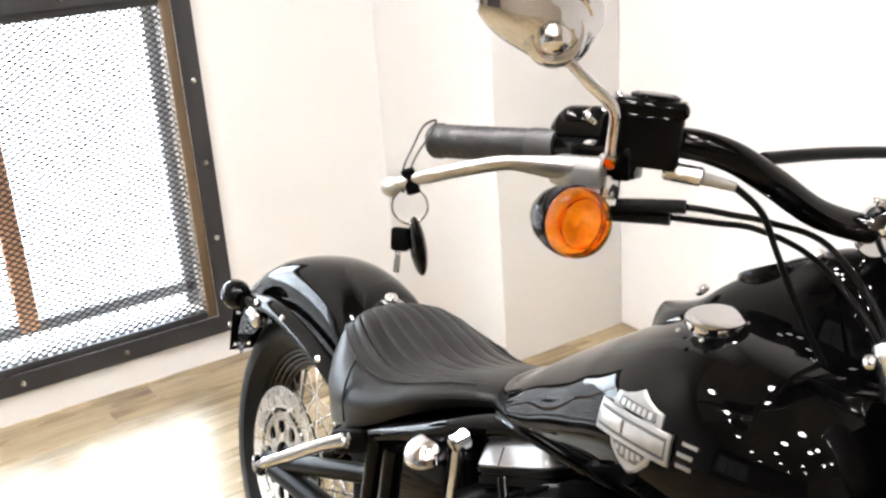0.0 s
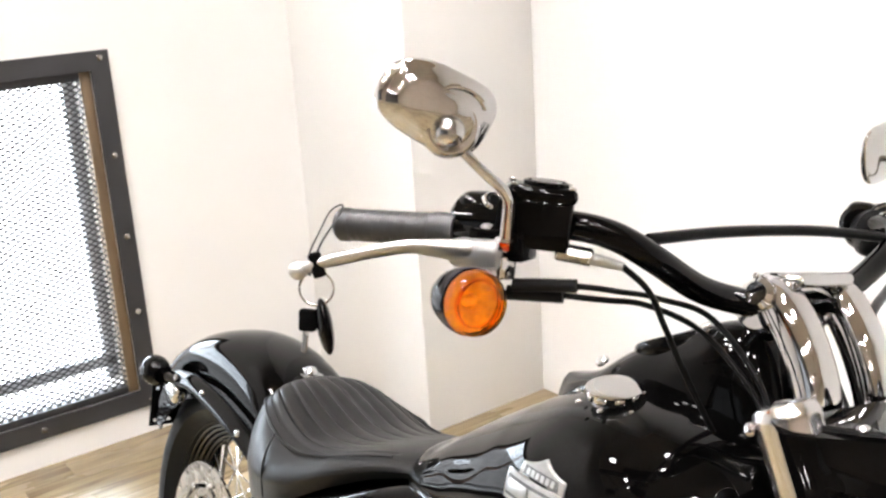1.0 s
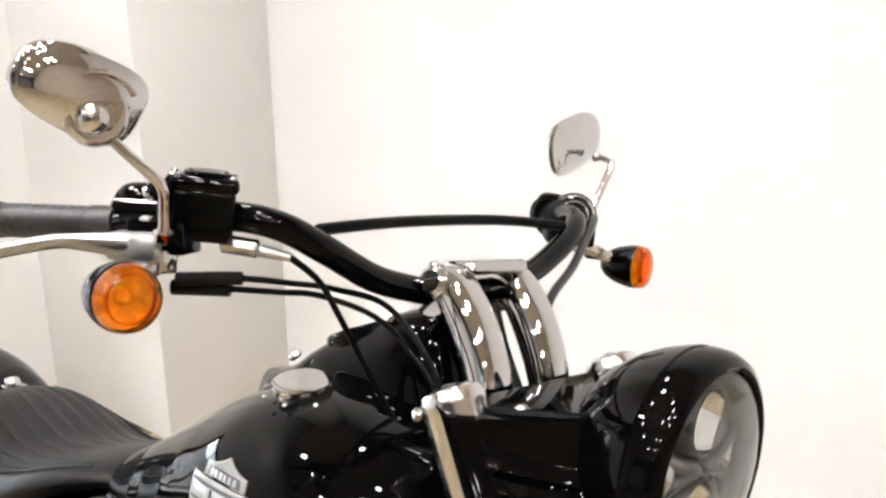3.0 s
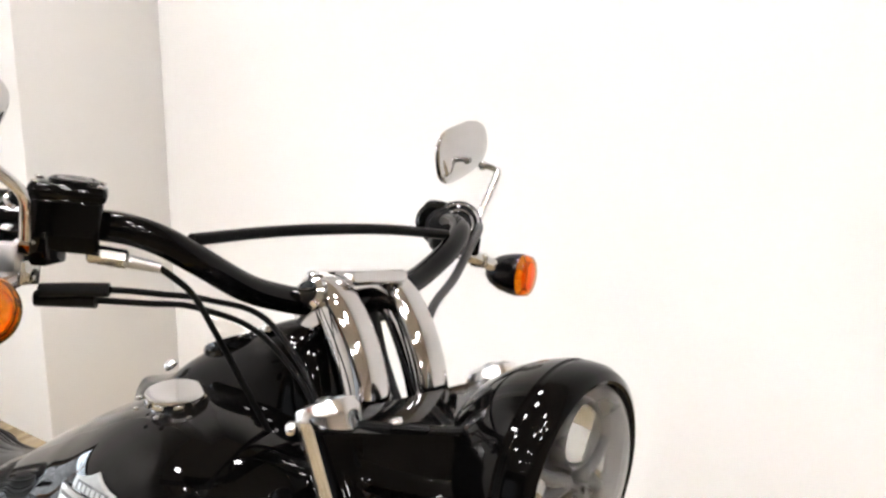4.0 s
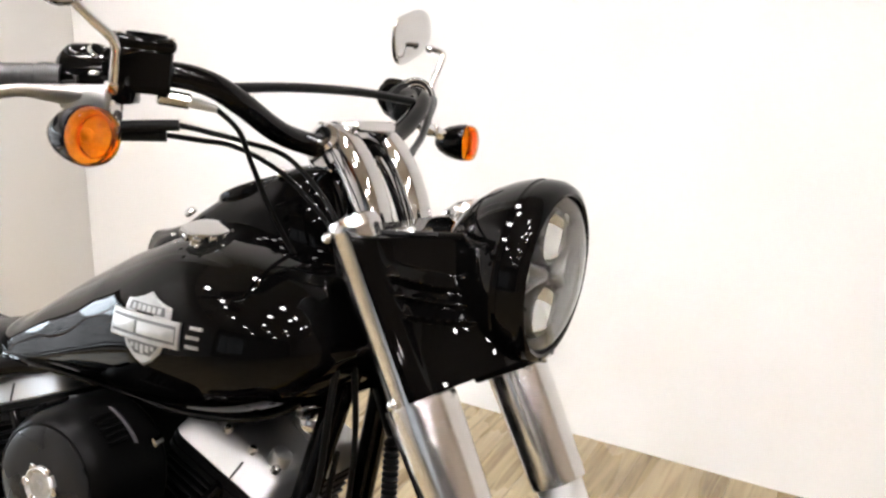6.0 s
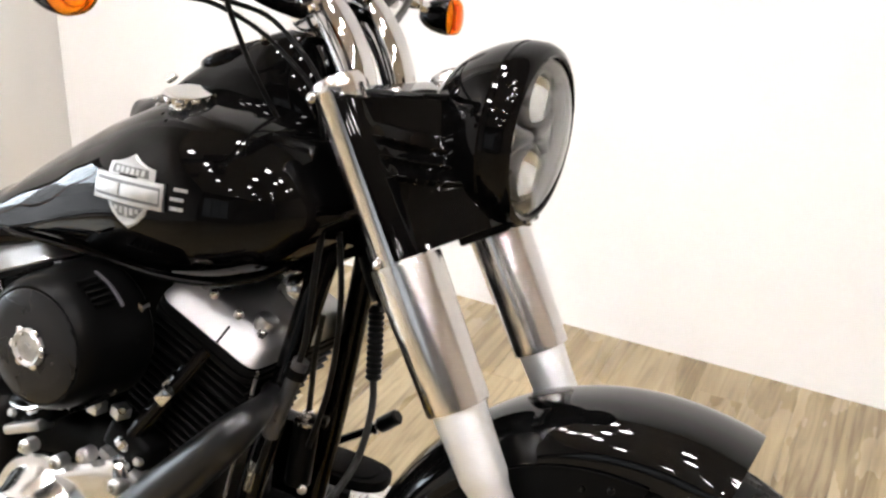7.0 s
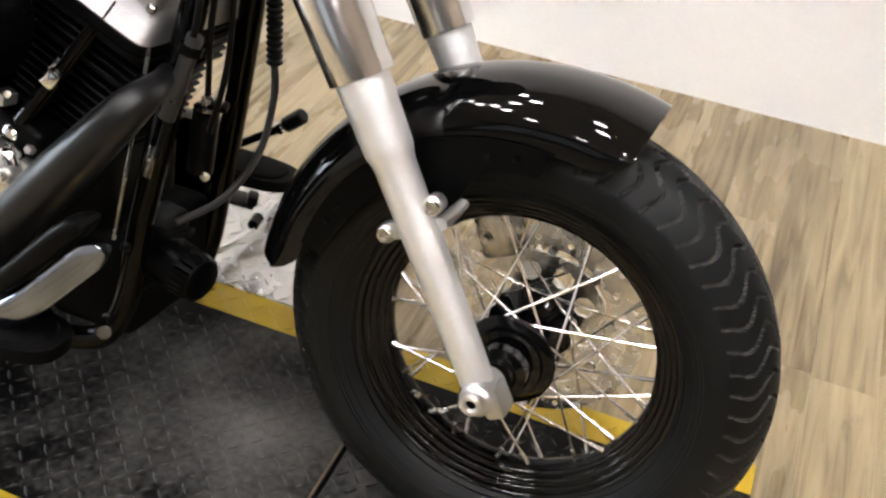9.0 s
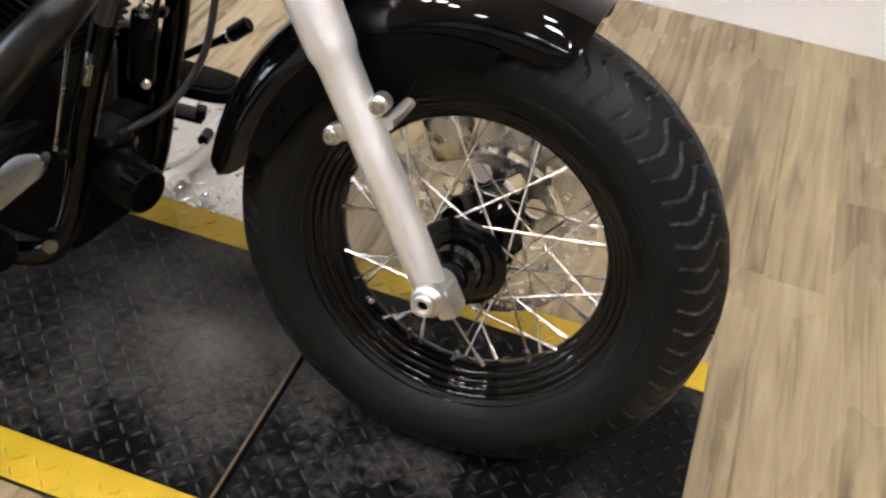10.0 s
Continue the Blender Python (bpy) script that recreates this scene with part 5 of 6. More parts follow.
# round instrument console on the tank
def console():
    bm = mesh()
    secs = []
    table_t = [(-0.8, 0.895), (-0.76, 0.908), (-0.72, 0.928), (-0.69, 0.953), (-0.65, 0.981), (-0.6, 1.008), (-0.55, 1.028), (-0.515, 1.024), (-0.49, 0.985), (-0.455, 0.88)]
    table_w = [(-0.8, 0.025), (-0.76, 0.052), (-0.7, 0.067), (-0.62, 0.073), (-0.55, 0.07), (-0.5, 0.06), (-0.455, 0.045)]
    for i in range(33):
        x = -0.8 + 0.345 * i / 32
        t, w = interp(x, table_t), interp(x, table_w)
        b = interp(x, TT) - 0.03
        sec = []
        for k in range(25):
            a = math.pi * k / 24
            c, s = math.cos(a), math.sin(a)
            sec.append((x, w * math.copysign(abs(c) ** 0.7, c), b + (t - b) * s ** 0.75))
        secs.append(sec)
    rings = [[bm.verts.new(p) for p in s] for s in secs]
    grid_faces(bm, rings, False, False)
    return bm


cons = bpart("instrument_console", console(), GLOSS, None, "gloss black instrument console on the tank", 50)
GM = along((-0.628, 0, 0.98), (-0.44, 0, 0.9))
gauge = bpart("speedometer", lathe(mesh(), [(0.056, -0.02), (0.061, -0.012), (0.063, 0.0), (0.063, 0.004), (0.061, 0.0075), (0.056, 0.007), (0.054, 0.003)], GM, 56), GLOSS, None, "round speedometer in a black bezel", 40)
bpart("dial", lathe(mesh(), [(0.055, 0.001), (0, 0.001)], GM, 40), DARKGREY, gauge)
bpart("gauge_glass", lathe(mesh(), [(0.055, 0.004), (0, 0.0055)], GM, 40), GLASS, gauge)
for k in range(9):
    a = radians(-110 + 27 * k)
    bpart("dial_mark", box(mesh(), (0.0018, 0.009, 0.0008), GM @ Matrix.Rotation(a, 4, "Z") @ Matrix.Translation((0, 0.045, 0.002)), 0), WHITE, gauge)
bpart("ignition_switch", lathe(mesh(), [(0, 0.02), (0.012, 0.02), (0.024, 0.017), (0.028, 0.008), (0.028, 0), (0, 0)], along((-0.535, 0, 1.022), (0.0, 0, 1)), 28), CHROME, cons, "chrome ignition switch cover")

for x, y, z in ((-0.7, -0.06, 0.94), (-0.575, -0.045, 1.012)):
    bpart("console_bolt", dome(mesh(), (x, y, z), (-0.3, math.copysign(0.6, y), 0.7), 0.0085, 0.007), CHROME, cons)

# tank badge: shield crossed by a bar, with three short strokes ahead of it
def on_tank(x, z, off=0.0):
    y = tank_y(x, z)
    e = 0.004
    nx = -(tank_y(x + e, z) - tank_y(x - e, z)) / (2 * e)
    nz = -(tank_y(x, z + e) - tank_y(x, z - e)) / (2 * e)
    n = Vector((nx, 1, nz)).normalized()
    p = Vector((x, y, z)) + n * off
    return p


def badge_piece(loop, depth, side, cx, cz, ang, lift=0.0):
    bm = mesh()
    lo, hi, inner = [], [], []
    ca, sa = math.cos(ang), math.sin(ang)
    mu = sum(u for u, v in loop) / len(loop)
    mv = sum(v for u, v in loop) / len(loop)
    for u, v in loop:
        for lst, d, sc in ((lo, lift - 0.002, 1.0), (hi, lift + depth * 0.7, 1.0), (inner, lift + depth, 0.93)):
            uu, vv = mu + (u - mu) * sc, mv + (v - mv) * sc
            p = on_tank(cx + uu * ca - vv * sa, cz + uu * sa + vv * ca, d)
            lst.append(bm.verts.new((p.x, p.y * side, p.z)))
    grid_faces(bm, [lo, hi, inner], True, False)
    bm.faces.new(inner)
    return bm


def dense(loop, n=5):
    out = []
    for (a, b), (c, d) in zip(loop, loop[1:] + loop[:1]):
        out += [(a + (c - a) * k / n, b + (d - b) * k / n) for k in range(n)]
    return out


for side in (-1, 1):
    cx, cz, an = -0.628, 0.8235, radians(3)
    shield = [(-0.036, 0.018), (-0.0345, 0.027), (-0.022, 0.029), (-0.01, 0.033), (0.0, 0.0385), (0.01, 0.033), (0.022, 0.029), (0.0345, 0.027), (0.036, 0.018), (0.0335, -0.008), (0.026, -0.024), (0.012, -0.036), (0.0, -0.042), (-0.012, -0.036), (-0.026, -0.024), (-0.0335, -0.008)]
    shield = [(1.07 * u, 1.07 * v) for u, v in shield]
    bar = [(-0.056, 0.0155), (0.056, 0.0155), (0.056, -0.0155), (-0.056, -0.0155)]
    badge = bpart("tank_badge", badge_piece(dense(shield, 3), 0.003, side, cx, cz, an), PEWTER, tank, "pewter shield badge crossed by a bar", 30)
    bpart("badge_bar", badge_piece(dense(bar, 6), 0.0025, side, cx, cz, an, 0.003), PEWTER, tank)
    bpart("badge_field", badge_piece(dense([(-0.052, 0.0105), (0.052, 0.0105), (0.052, -0.0105), (-0.052, -0.0105)], 6), 0.0004, side, cx, cz, an, 0.0053), BADGE_FIELD, tank)
    for u0, u1 in ((-0.05, -0.012), (-0.008, 0.05)):
        bpart("badge_inlay", badge_piece(dense([(u0, 0.007), (u1, 0.007), (u1, -0.007), (u0, -0.007)], 4), 0.0008, side, cx, cz, an, 0.0057), PEWTER, tank)
    for v0, v1, hw, low, n in ((0.0175, 0.027, 0.029, 0.03, 6), (-0.031, -0.0175, 0.026, 0.013, 5)):
        a, b = hw, low
        bpart("badge_field", badge_piece(dense([(-a, v1), (a, v1), (b, v0), (-b, v0)], 4), 0.0005, side, cx, cz, an, 0.0027), BADGE_FIELD, tank)
        for k in range(n):
            u = (k - (n - 1) / 2) * 0.0085
            sink = abs(k - (n - 1) / 2) * (0.0028 if v1 < 0 else 0.0)
            bpart("badge_relief", badge_piece(dense([(u - 0.0026, v1 - 0.0014), (u + 0.0026, v1 - 0.0014), (u + 0.0026, v0 + 0.0014 + sink), (u - 0.0026, v0 + 0.0014 + sink)], 2), 0.0008, side, cx, cz, an, 0.0031), PEWTER, tank)
    for k in range(3):
        v = 0.012 - 0.011 * k
        u = 0.067 - 0.004 * (k > 0)
        bpart("badge_stroke", badge_piece(dense([(u, v + 0.002), (u + 0.018, v + 0.002), (u + 0.018, v - 0.002), (u, v - 0.002)], 3), 0.002, side, cx, cz, an), PEWTER, tank)


# ---- seat ----
def seat_mesh():
    """A dished solo seat: sloping sides, a raised rear lip and pleats that fan out over the pan."""
    W = [(-1.455, 0.03), (-1.448, 0.06), (-1.43, 0.098), (-1.39, 0.136), (-1.33, 0.162), (-1.25, 0.168), (-1.16, 0.15), (-1.09, 0.122), (-1.04, 0.102), (-1.005, 0.088), (-0.97, 0.075)]
    T = [(-1.455, 0.655), (-1.44, 0.686), (-1.41, 0.701), (-1.37, 0.7), (-1.31, 0.684), (-1.24, 0.668), (-1.17, 0.673), (-1.1, 0.696), (-1.05, 0.709), (-1.005, 0.714), (-0.97, 0.712)]
    B = [(-1.455, 0.6), (-1.43, 0.555), (-1.39, 0.533), (-1.33, 0.535), (-1.23, 0.569), (-1.15, 0.616), (-1.083, 0.652), (-1.038, 0.67), (-1.005, 0.68), (-0.97, 0.688)]
    nx, ny = 150, 260
    bm = mesh()
    rings = []
    for i in range(nx + 1):
        x = -1.455 + 0.485 * i / nx
        w, t, b = interp(x, W), interp(x, T), interp(x, B)
        drop = 0.032 - 0.02 * min(1, max(0, (x + 1.3) / 0.15))
        sec = []
        for k in range(ny + 1):
            u = -1 + 2 * k / ny
            v = abs(u)
            if v < 0.62:
                q = v / 0.62
                y = w * 0.82 * q
                z = t - drop * (0.35 * q ** 2 + 0.65 * q ** 4)
                zone = min(1, max(0, (x + 1.43) / 0.04)) * min(1, max(0, (-1.1 - x) / 0.06)) * min(1, max(0, (0.84 - q) / 0.05))
                fan = math.copysign(q, u) * 4.6 + 0.5
                ridge = abs((fan % 1.0) - 0.5) * 2
                z += zone * (0.0026 * (1 - ridge ** 2.2) - 0.003 * math.exp(-((1 - ridge) / 0.1) ** 2))
                if 0.85 < q < 0.9 and -1.44 < x < -1.05:
                    z -= 0.003
            else:
                q = (v - 0.62) / 0.38
                y = w * (0.82 + 0.18 * math.sin(min(q * 1.35, 1) * math.pi / 2)) - 0.01 * max(0, q - 0.7) / 0.3
                z = (t - drop) + (b - t + drop) * (0.45 * q + 0.55 * q ** 1.8)
            sec.append(bm.verts.new((x, math.copysign(y, u), z)))
        rings.append(sec)
    grid_faces(bm, rings, False, False)
    bm.faces.new(rings[0])
    bm.faces.new(rings[-1][::-1])
    return bm


seat = bpart("seat", seat_mesh(), LEATHER, None, "black vinyl solo seat with fanned pleats", 70)
for side in (-1, 1):
    bpart("seat_piping", tube(mesh(), spline([(-1.43, side * 0.08, 0.668), (-1.39, side * 0.112, 0.671), (-1.31, side * 0.136, 0.654), (-1.24, side * 0.138, 0.646), (-1.17, side * 0.126, 0.659), (-1.1, side * 0.104, 0.684), (-1.05, side * 0.086, 0.697)], 8), 0.0028, 6), LEATHER, seat)
    bpart("side_seam", tube(mesh(), spline([(-1.3, side * 0.138, 0.653), (-1.287, side * 0.158, 0.638), (-1.28, side * 0.1685, 0.602), (-1.285, side * 0.16, 0.555)], 8), 0.0022, 6), LEATHER, seat)
bm = mesh()
box(bm, (0.02, 0.04, 0.004), pose(-1.432, 0, 0.698), 0.001)
bpart("seat_bolt", dome(mesh(), (-1.437, 0, 0.699), (-0.2, 0, 1), 0.0135, 0.014), CHROME, seat, "chrome seat bolt")
bpart("seat_tab", bm, STEEL, seat)

# ---- rear wheel and fender ----
RW = Vector((-1.622, 0, 0.322))
rear_wheel = spoked_wheel("rear_wheel", RW, 0.322, 0.07, 0.058, bpart, False, -1, 0.146, label="black spoked rear wheel with a drilled disc")


def rear_depth(f):
    return 0.05 + 0.1 * min(1, f / 0.2) * (1 - 0.35 * f)


bpart("rear_fender", fender_surface((-1.597, 0, 0.33), 0.396, 0.098, 28, 151, rear_depth, 72), GLOSS, None, "gloss black rear fender", 60)
for side in (-1, 1):
    bm = mesh()
    pts = spline([(-1.25, side * 0.118, 0.52), (-1.38, side * 0.12, 0.575), (-1.52, side * 0.121, 0.612), (-1.66, side * 0.12, 0.625), (-1.78, side * 0.118, 0.602)], 7)
    tube(bm, pts, 0.017, 12, flat=0.45)
    strut = bpart("fender_strut", bm, GLOSS, None, "black fender strut")
    for x, z in ((-1.45, 0.597), (-1.6, 0.622), (-1.72, 0.617)):
        bpart("strut_bolt", dome(mesh(), (x, side * 0.127, z), (0, side, 0), 0.008, 0.005), CHROME, strut)
    sig = bpart("rear_turn_signal", lathe(mesh(), [(0, -0.032), (0.016, -0.029), (0.0255, -0.018), (0.0298, 0.0), (0.0285, 0.014), (0.022, 0.024), (0.01, 0.029), (0, 0.03)], along((-1.79, side * 0.139, 0.6125), (-1, 0, 0.05)), 32), GLOSS, None, "black bullet rear turn signal")
    bpart("signal_stalk", tube(mesh(), [(-1.70, side * 0.118, 0.605), (-1.765, side * 0.134, 0.612)], 0.0085, 12), GLOSS, sig)
bpart("tail_bracket", box(mesh(), (0.055, 0.03, 0.036), pose(-1.73, -0.12, 0.59, 0, 20, 0), 0.01, 3), CHROME, None, "chrome lower tail bracket")
# slotted plate carrier
bm = mesh()
ys = [-0.106, -0.098, -0.082, -0.074, -0.06, -0.05, -0.03, 0.03, 0.05, 0.11]
zs = [0.462, 0.47, 0.477, 0.498, 0.505, 0.52, 0.527, 0.54, 0.547, 0.556]
gaps = {(1, 1), (2, 1), (3, 1), (1, 7), (2, 7), (3, 7), (4, 3), (4, 5), (2, 3), (2, 5)}
grid = [[bm.verts.new((-1.88, y, z)) for z in zs] for y in ys]
for i in range(len(ys) - 1):
    for j in range(len(zs) - 1):
        if (i, j) not in gaps:
            bm.faces.new((grid[i][j], grid[i + 1][j], grid[i + 1][j + 1], grid[i][j + 1]))
bmesh.ops.delete(bm, geom=[v for v in bm.verts if not v.link_faces], context="VERTS")
bmesh.ops.solidify(bm, geom=bm.faces[:], thickness=0.003)
bpart("plate_carrier", bm, SATIN, None, "black slotted plate carrier")
# rear brake caliper and chrome axle adjuster
bpart("rear_caliper", box(mesh(), (0.1, 0.06, 0.07), pose(-1.52, -0.1, 0.24, 0, -20, 0), 0.014, 3), SATIN, None, "black rear brake caliper")
bm = mesh()
tube(bm, [(-1.262, -0.165, 0.533), (-1.29, -0.19, 0.517), (-1.397, -0.247, 0.441)], [0.013, 0.0105, 0.0098], 16)
peg = bpart("passenger_peg_mount", bm, CHROME, None, "chrome passenger peg mount")
bpart("peg_bolt", nut(mesh(), (-1.396, -0.246, 0.4415), (-0.75, -0.4, -0.53), 0.0125, 0.01), STEEL, peg)
bpart("mount_block", box(mesh(), (0.07, 0.04, 0.04), pose(-1.262, -0.15, 0.532, 0, -20, 20), 0.008, 3), SATIN, peg)
for x, z in ((-1.235, 0.545), (-1.285, 0.52)):
    bpart("mount_bolt", nut(mesh(), (x, -0.178, z), (-0.3, -1, 0.1), 0.009, 0.008), CHROME, peg)
# rear swing arm and frame rails
bm = mesh()
for side in (-1, 1):
    tube(bm, spline([(-1.1, side * 0.1, 0.36), (-1.35, side * 0.115, 0.345), (-1.635, side * 0.118, 0.322)], 5), 0.021, 12)
    tube(bm, spline([(-1.1, side * 0.09, 0.52), (-1.35, side * 0.11, 0.43), (-1.635, side * 0.118, 0.322)], 5), 0.017, 12)
bpart("swing_arm", bm, SATIN, None, "black swing arm")
bm = mesh()
for side in (-1, 1):
    tube(bm, spline([(-0.46, side * 0.04, 0.8), (-0.7, side * 0.06, 0.715), (-0.92, side * 0.11, 0.69), (-1.1, side * 0.135, 0.61), (-1.28, side * 0.135, 0.53)], 6), 0.017, 12)
    # front down tubes, lower rails
    tube(bm, spline([(-0.43, side * 0.035, 0.84), (-0.447, side * 0.06, 0.74), (-0.475, side * 0.085, 0.55), (-0.502, side * 0.1, 0.38), (-0.53, side * 0.105, 0.22), (-0.6, side * 0.11, 0.165), (-0.8, side * 0.12, 0.16), (-1.1, side * 0.11, 0.18)], 6), 0.0175, 14)
tube(bm, [(-0.365, 0, 0.72), (-0.46, 0, 0.9)], 0.036, 20)
bpart("frame", bm, GLOSS, None, "gloss black tubular frame")

# ---- engine ----
def engine():
    eng = bpart("crankcase", box(mesh(), (0.34, 0.2, 0.24), pose(-0.735, 0.0, 0.33), 0.04, 4), WRINKLE, None, "black wrinkle-finished crankcase")
    for tilt, cx in ((22.5, -0.648), (-22.5, -0.818)):
        d = Vector((math.sin(radians(tilt)), 0, math.cos(radians(tilt))))
        foot = Vector((cx, -0.01, 0.441))
        M = Matrix.Translation(foot) @ Matrix.Rotation(radians(tilt), 4, "Y")
        cyl = bpart("cylinder", lathe(mesh(), [(0, 0), (0.068, 0), (0.068, 0.2), (0, 0.2)], M, 40), WRINKLE, None, "black finned cylinder")
        for k in range(15):
            h = 0.012 + k * 0.0128
            sx, sy = (0.15, 0.19) if k < 11 else (0.165, 0.215)
            bpart("cooling_fin", box(mesh(), (sx, sy, 0.0045), M @ Matrix.Translation((0, 0, h)), 0.0018, 1), FIN, cyl)
        sgn = 1 if tilt > 0 else -1
        def tier(rows):
            out = []
            for h, ux, uy in rows:
                out.append([])
                for k in range(64):
                    a = k * math.tau / 64
                    c, q = math.cos(a), math.sin(a)
                    out[-1].append(M @ Vector((ux * math.copysign(abs(c) ** 0.2, c), uy * math.copysign(abs(q) ** 0.2, q), h)))
            return loft(mesh(), out)

        # a black head and gasket step below, the bright cover with its chamfer above
        bpart("cylinder_head", tier(((0.196, 0.083, 0.119), (0.198, 0.0855, 0.1215), (0.205, 0.0855, 0.1215), (0.206, 0.082, 0.118), (0.2105, 0.082, 0.118), (0.2115, 0.0855, 0.1215), (0.2185, 0.0855, 0.1215), (0.2195, 0.081, 0.117))), FIN, cyl, "", 30)
        lower = bpart("rocker_box", tier(((0.2195, 0.0825, 0.119), (0.2225, 0.0842, 0.1207), (0.245, 0.079, 0.1085), (0.247, 0.0778, 0.107), (0.256, 0.0705, 0.099), (0.258, 0.068, 0.096), (0.2595, 0.064, 0.092))), CASTGREY, None, "bright cast alloy rocker box", 25)
        bpart("rocker_joint", box(mesh(), (0.0028, 0.003, 0.026), M @ Matrix.Translation((sgn * 0.022, -0.1147, 0.2335)) @ Matrix.Rotation(radians(-28), 4, "X"), 0.0008, 1), SATIN, lower)
        bpart("rocker_cap", lathe(mesh(), [(0, 0.026), (0.008, 0.026), (0.013, 0.023), (0.0145, 0.018), (0.0145, 0), (0, 0)], M @ Matrix.Translation((sgn * 0.052, -0.082, 0.252)), 20), ALLOY, lower)
        bpart("rocker_socket", rod(mesh(), M @ Vector((-sgn * 0.03, -0.07, 0.262)), M @ Vector((-sgn * 0.03, -0.075, 0.279)), 0.0125, 16), SATIN, lower)
        for bx in (-0.062, -0.022, 0.022, 0.062):
            bpart("rocker_bolt", rod(mesh(), M @ Vector((bx, -0.1, 0.256)), M @ Vector((bx, -0.1, 0.2665)), 0.0062, 6), STEEL, lower)
        # push rod covers
        for k, (u, v) in enumerate(((0.028, -0.02), (0.062, 0.01))):
            x0, x1 = (-0.662, -0.555) if k == 0 else (-0.674, -0.568)
            mid = -0.735
            a = Vector((x0 if sgn > 0 else 2 * mid - x0, -0.15 + 0.03 * k, 0.462))
            b = Vector((x1 if sgn > 0 else 2 * mid - x1, -0.128 + 0.03 * k, 0.625 + 0.012 * k))
            t = bpart("push_rod_cover", tube(mesh(), [a, a.lerp(b, 0.55), a.lerp(b, 0.551), b], [0.0125, 0.0125, 0.0095, 0.0095], 14), GLOSS, None, "black push rod cover")
            c = a.lerp(b, 0.56)
            bpart("rod_clip", box(mesh(), (0.016, 0.018, 0.024), along(c + Vector((0, -0.009, 0)), b - a), 0.003), CHROME, t)
            bpart("rod_collar", rod(mesh(), a.lerp(b, 0.02), a.lerp(b, 0.1), 0.0165, 16), CHROME, t)
    # added black block that keeps the gap between the cylinders dark
    bpart("cylinder_gap_infill", box(mesh(), (0.2, 0.13, 0.2), pose(-0.735, 0.035, 0.6), 0.03, 3), MATT, eng)
    # lifter blocks
    for x in (-0.65, -0.82):
        lb = bpart("lifter_block", box(mesh(), (0.075, 0.05, 0.045), pose(x, -0.135, 0.47, 0, 22 if x > -0.7 else -22, 0), 0.01, 3), SATIN, None, "black lifter block")
        for u in (-0.026, 0.026):
            bpart("lifter_bolt", nut(mesh(), (x + u, -0.158, 0.458), (0, -1, 0.2), 0.0065, 0.009, False), ALLOY, lb)
        bpart("lifter_foot", box(mesh(), (0.07, 0.03, 0.014), pose(x, -0.158, 0.446, 0, 22 if x > -0.7 else -22, 0), 0.004, 2), ALLOY, lb)
    # cam cover
    cam_c = bpart("cam_cover", lathe(mesh(), [(0.09, 0.0), (0.09, 0.012), (0.087, 0.016), (0.076, 0.018), (0.072, 0.022), (0.06, 0.048), (0.054, 0.058), (0.047, 0.061), (0.0455, 0.066), (0.043, 0.068), (0.02, 0.069), (0, 0.069)], along((-0.765, -0.165, 0.335), (0, -1, 0)), 56), POLISH, None, "bright alloy cam cover with a round emblem", 30)
    bm = mesh()
    box(bm, (0.15, 0.036, 0.09), pose(-0.69, -0.168, 0.395, 0, -24, 0), 0.018, 4)
    bpart("cover_arm", bm, POLISH, cam_c)
    for x, z in ((-0.635, 0.43), (-0.625, 0.39), (-0.69, 0.455), (-0.68, 0.345), (-0.735, 0.43), (-0.79, 0.435), (-0.845, 0.33), (-0.7, 0.29)):
        bpart("cover_boss", rod(mesh(), (x, -0.172, z), (x, -0.195, z), 0.0105, 18), ALLOY, cam_c)
        bpart("cover_bolt", nut(mesh(), (x, -0.195, z), (0, -1, 0), 0.0055, 0.005, False), STEEL, cam_c)
    em = lathe(mesh(), [(0.031, 0.0), (0.038, 0.0), (0.038, 0.003), (0.031, 0.003)], along((-0.765, -0.2335, 0.335), (0, -1, 0)), 36)
    bpart("cover_emblem", em, PEWTER, cam_c)
    for k in range(4):
        bpart("emblem_bar", box(mesh(), (0.036 - 0.008 * abs(k - 1.5), 0.002, 0.004), pose(-0.765, -0.235, 0.35 - 0.01 * k), 0.0006, 1), PEWTER, cam_c)
    # air cleaner
    ac_c = (-0.7115, -0.15, 0.62)
    ac = bpart("air_cleaner", lathe(mesh(), [(0, 0), (0.088, 0), (0.092, 0.006), (0.0915, 0.045), (0.088, 0.062), (0.0865, 0.085), (0.083, 0.1), (0.0765, 0.111), (0.0735, 0.1135), (0.071, 0.113), (0.06, 0.1135), (0, 0.1135)], along(ac_c, (0, -1, 0)), 72), SATIN, None, "round satin black air cleaner", 30)
    bpart("air_cleaner_face", lathe(mesh(), [(0.07, 0.112), (0.0705, 0.1145), (0.068, 0.116), (0.05, 0.1175), (0, 0.119)], along(ac_c, (0, -1, 0)), 64), DARKFACE, ac, "dark grey enamelled face")
    M = along((ac_c[0], ac_c[1] - 0.1185, ac_c[2]), (0, -1, 0)) @ Matrix.Diagonal((0.82, 0.82, 1, 1))
    bpart("air_cleaner_emblem", lathe(mesh(), [(0.029, -0.001), (0.029, 0.004), (0.026, 0.007), (0.022, 0.005), (0.02, 0.0035), (0.008, 0.004), (0.007, 0.007), (0, 0.0075)], M, 36), PEWTER, ac, "chrome round emblem")
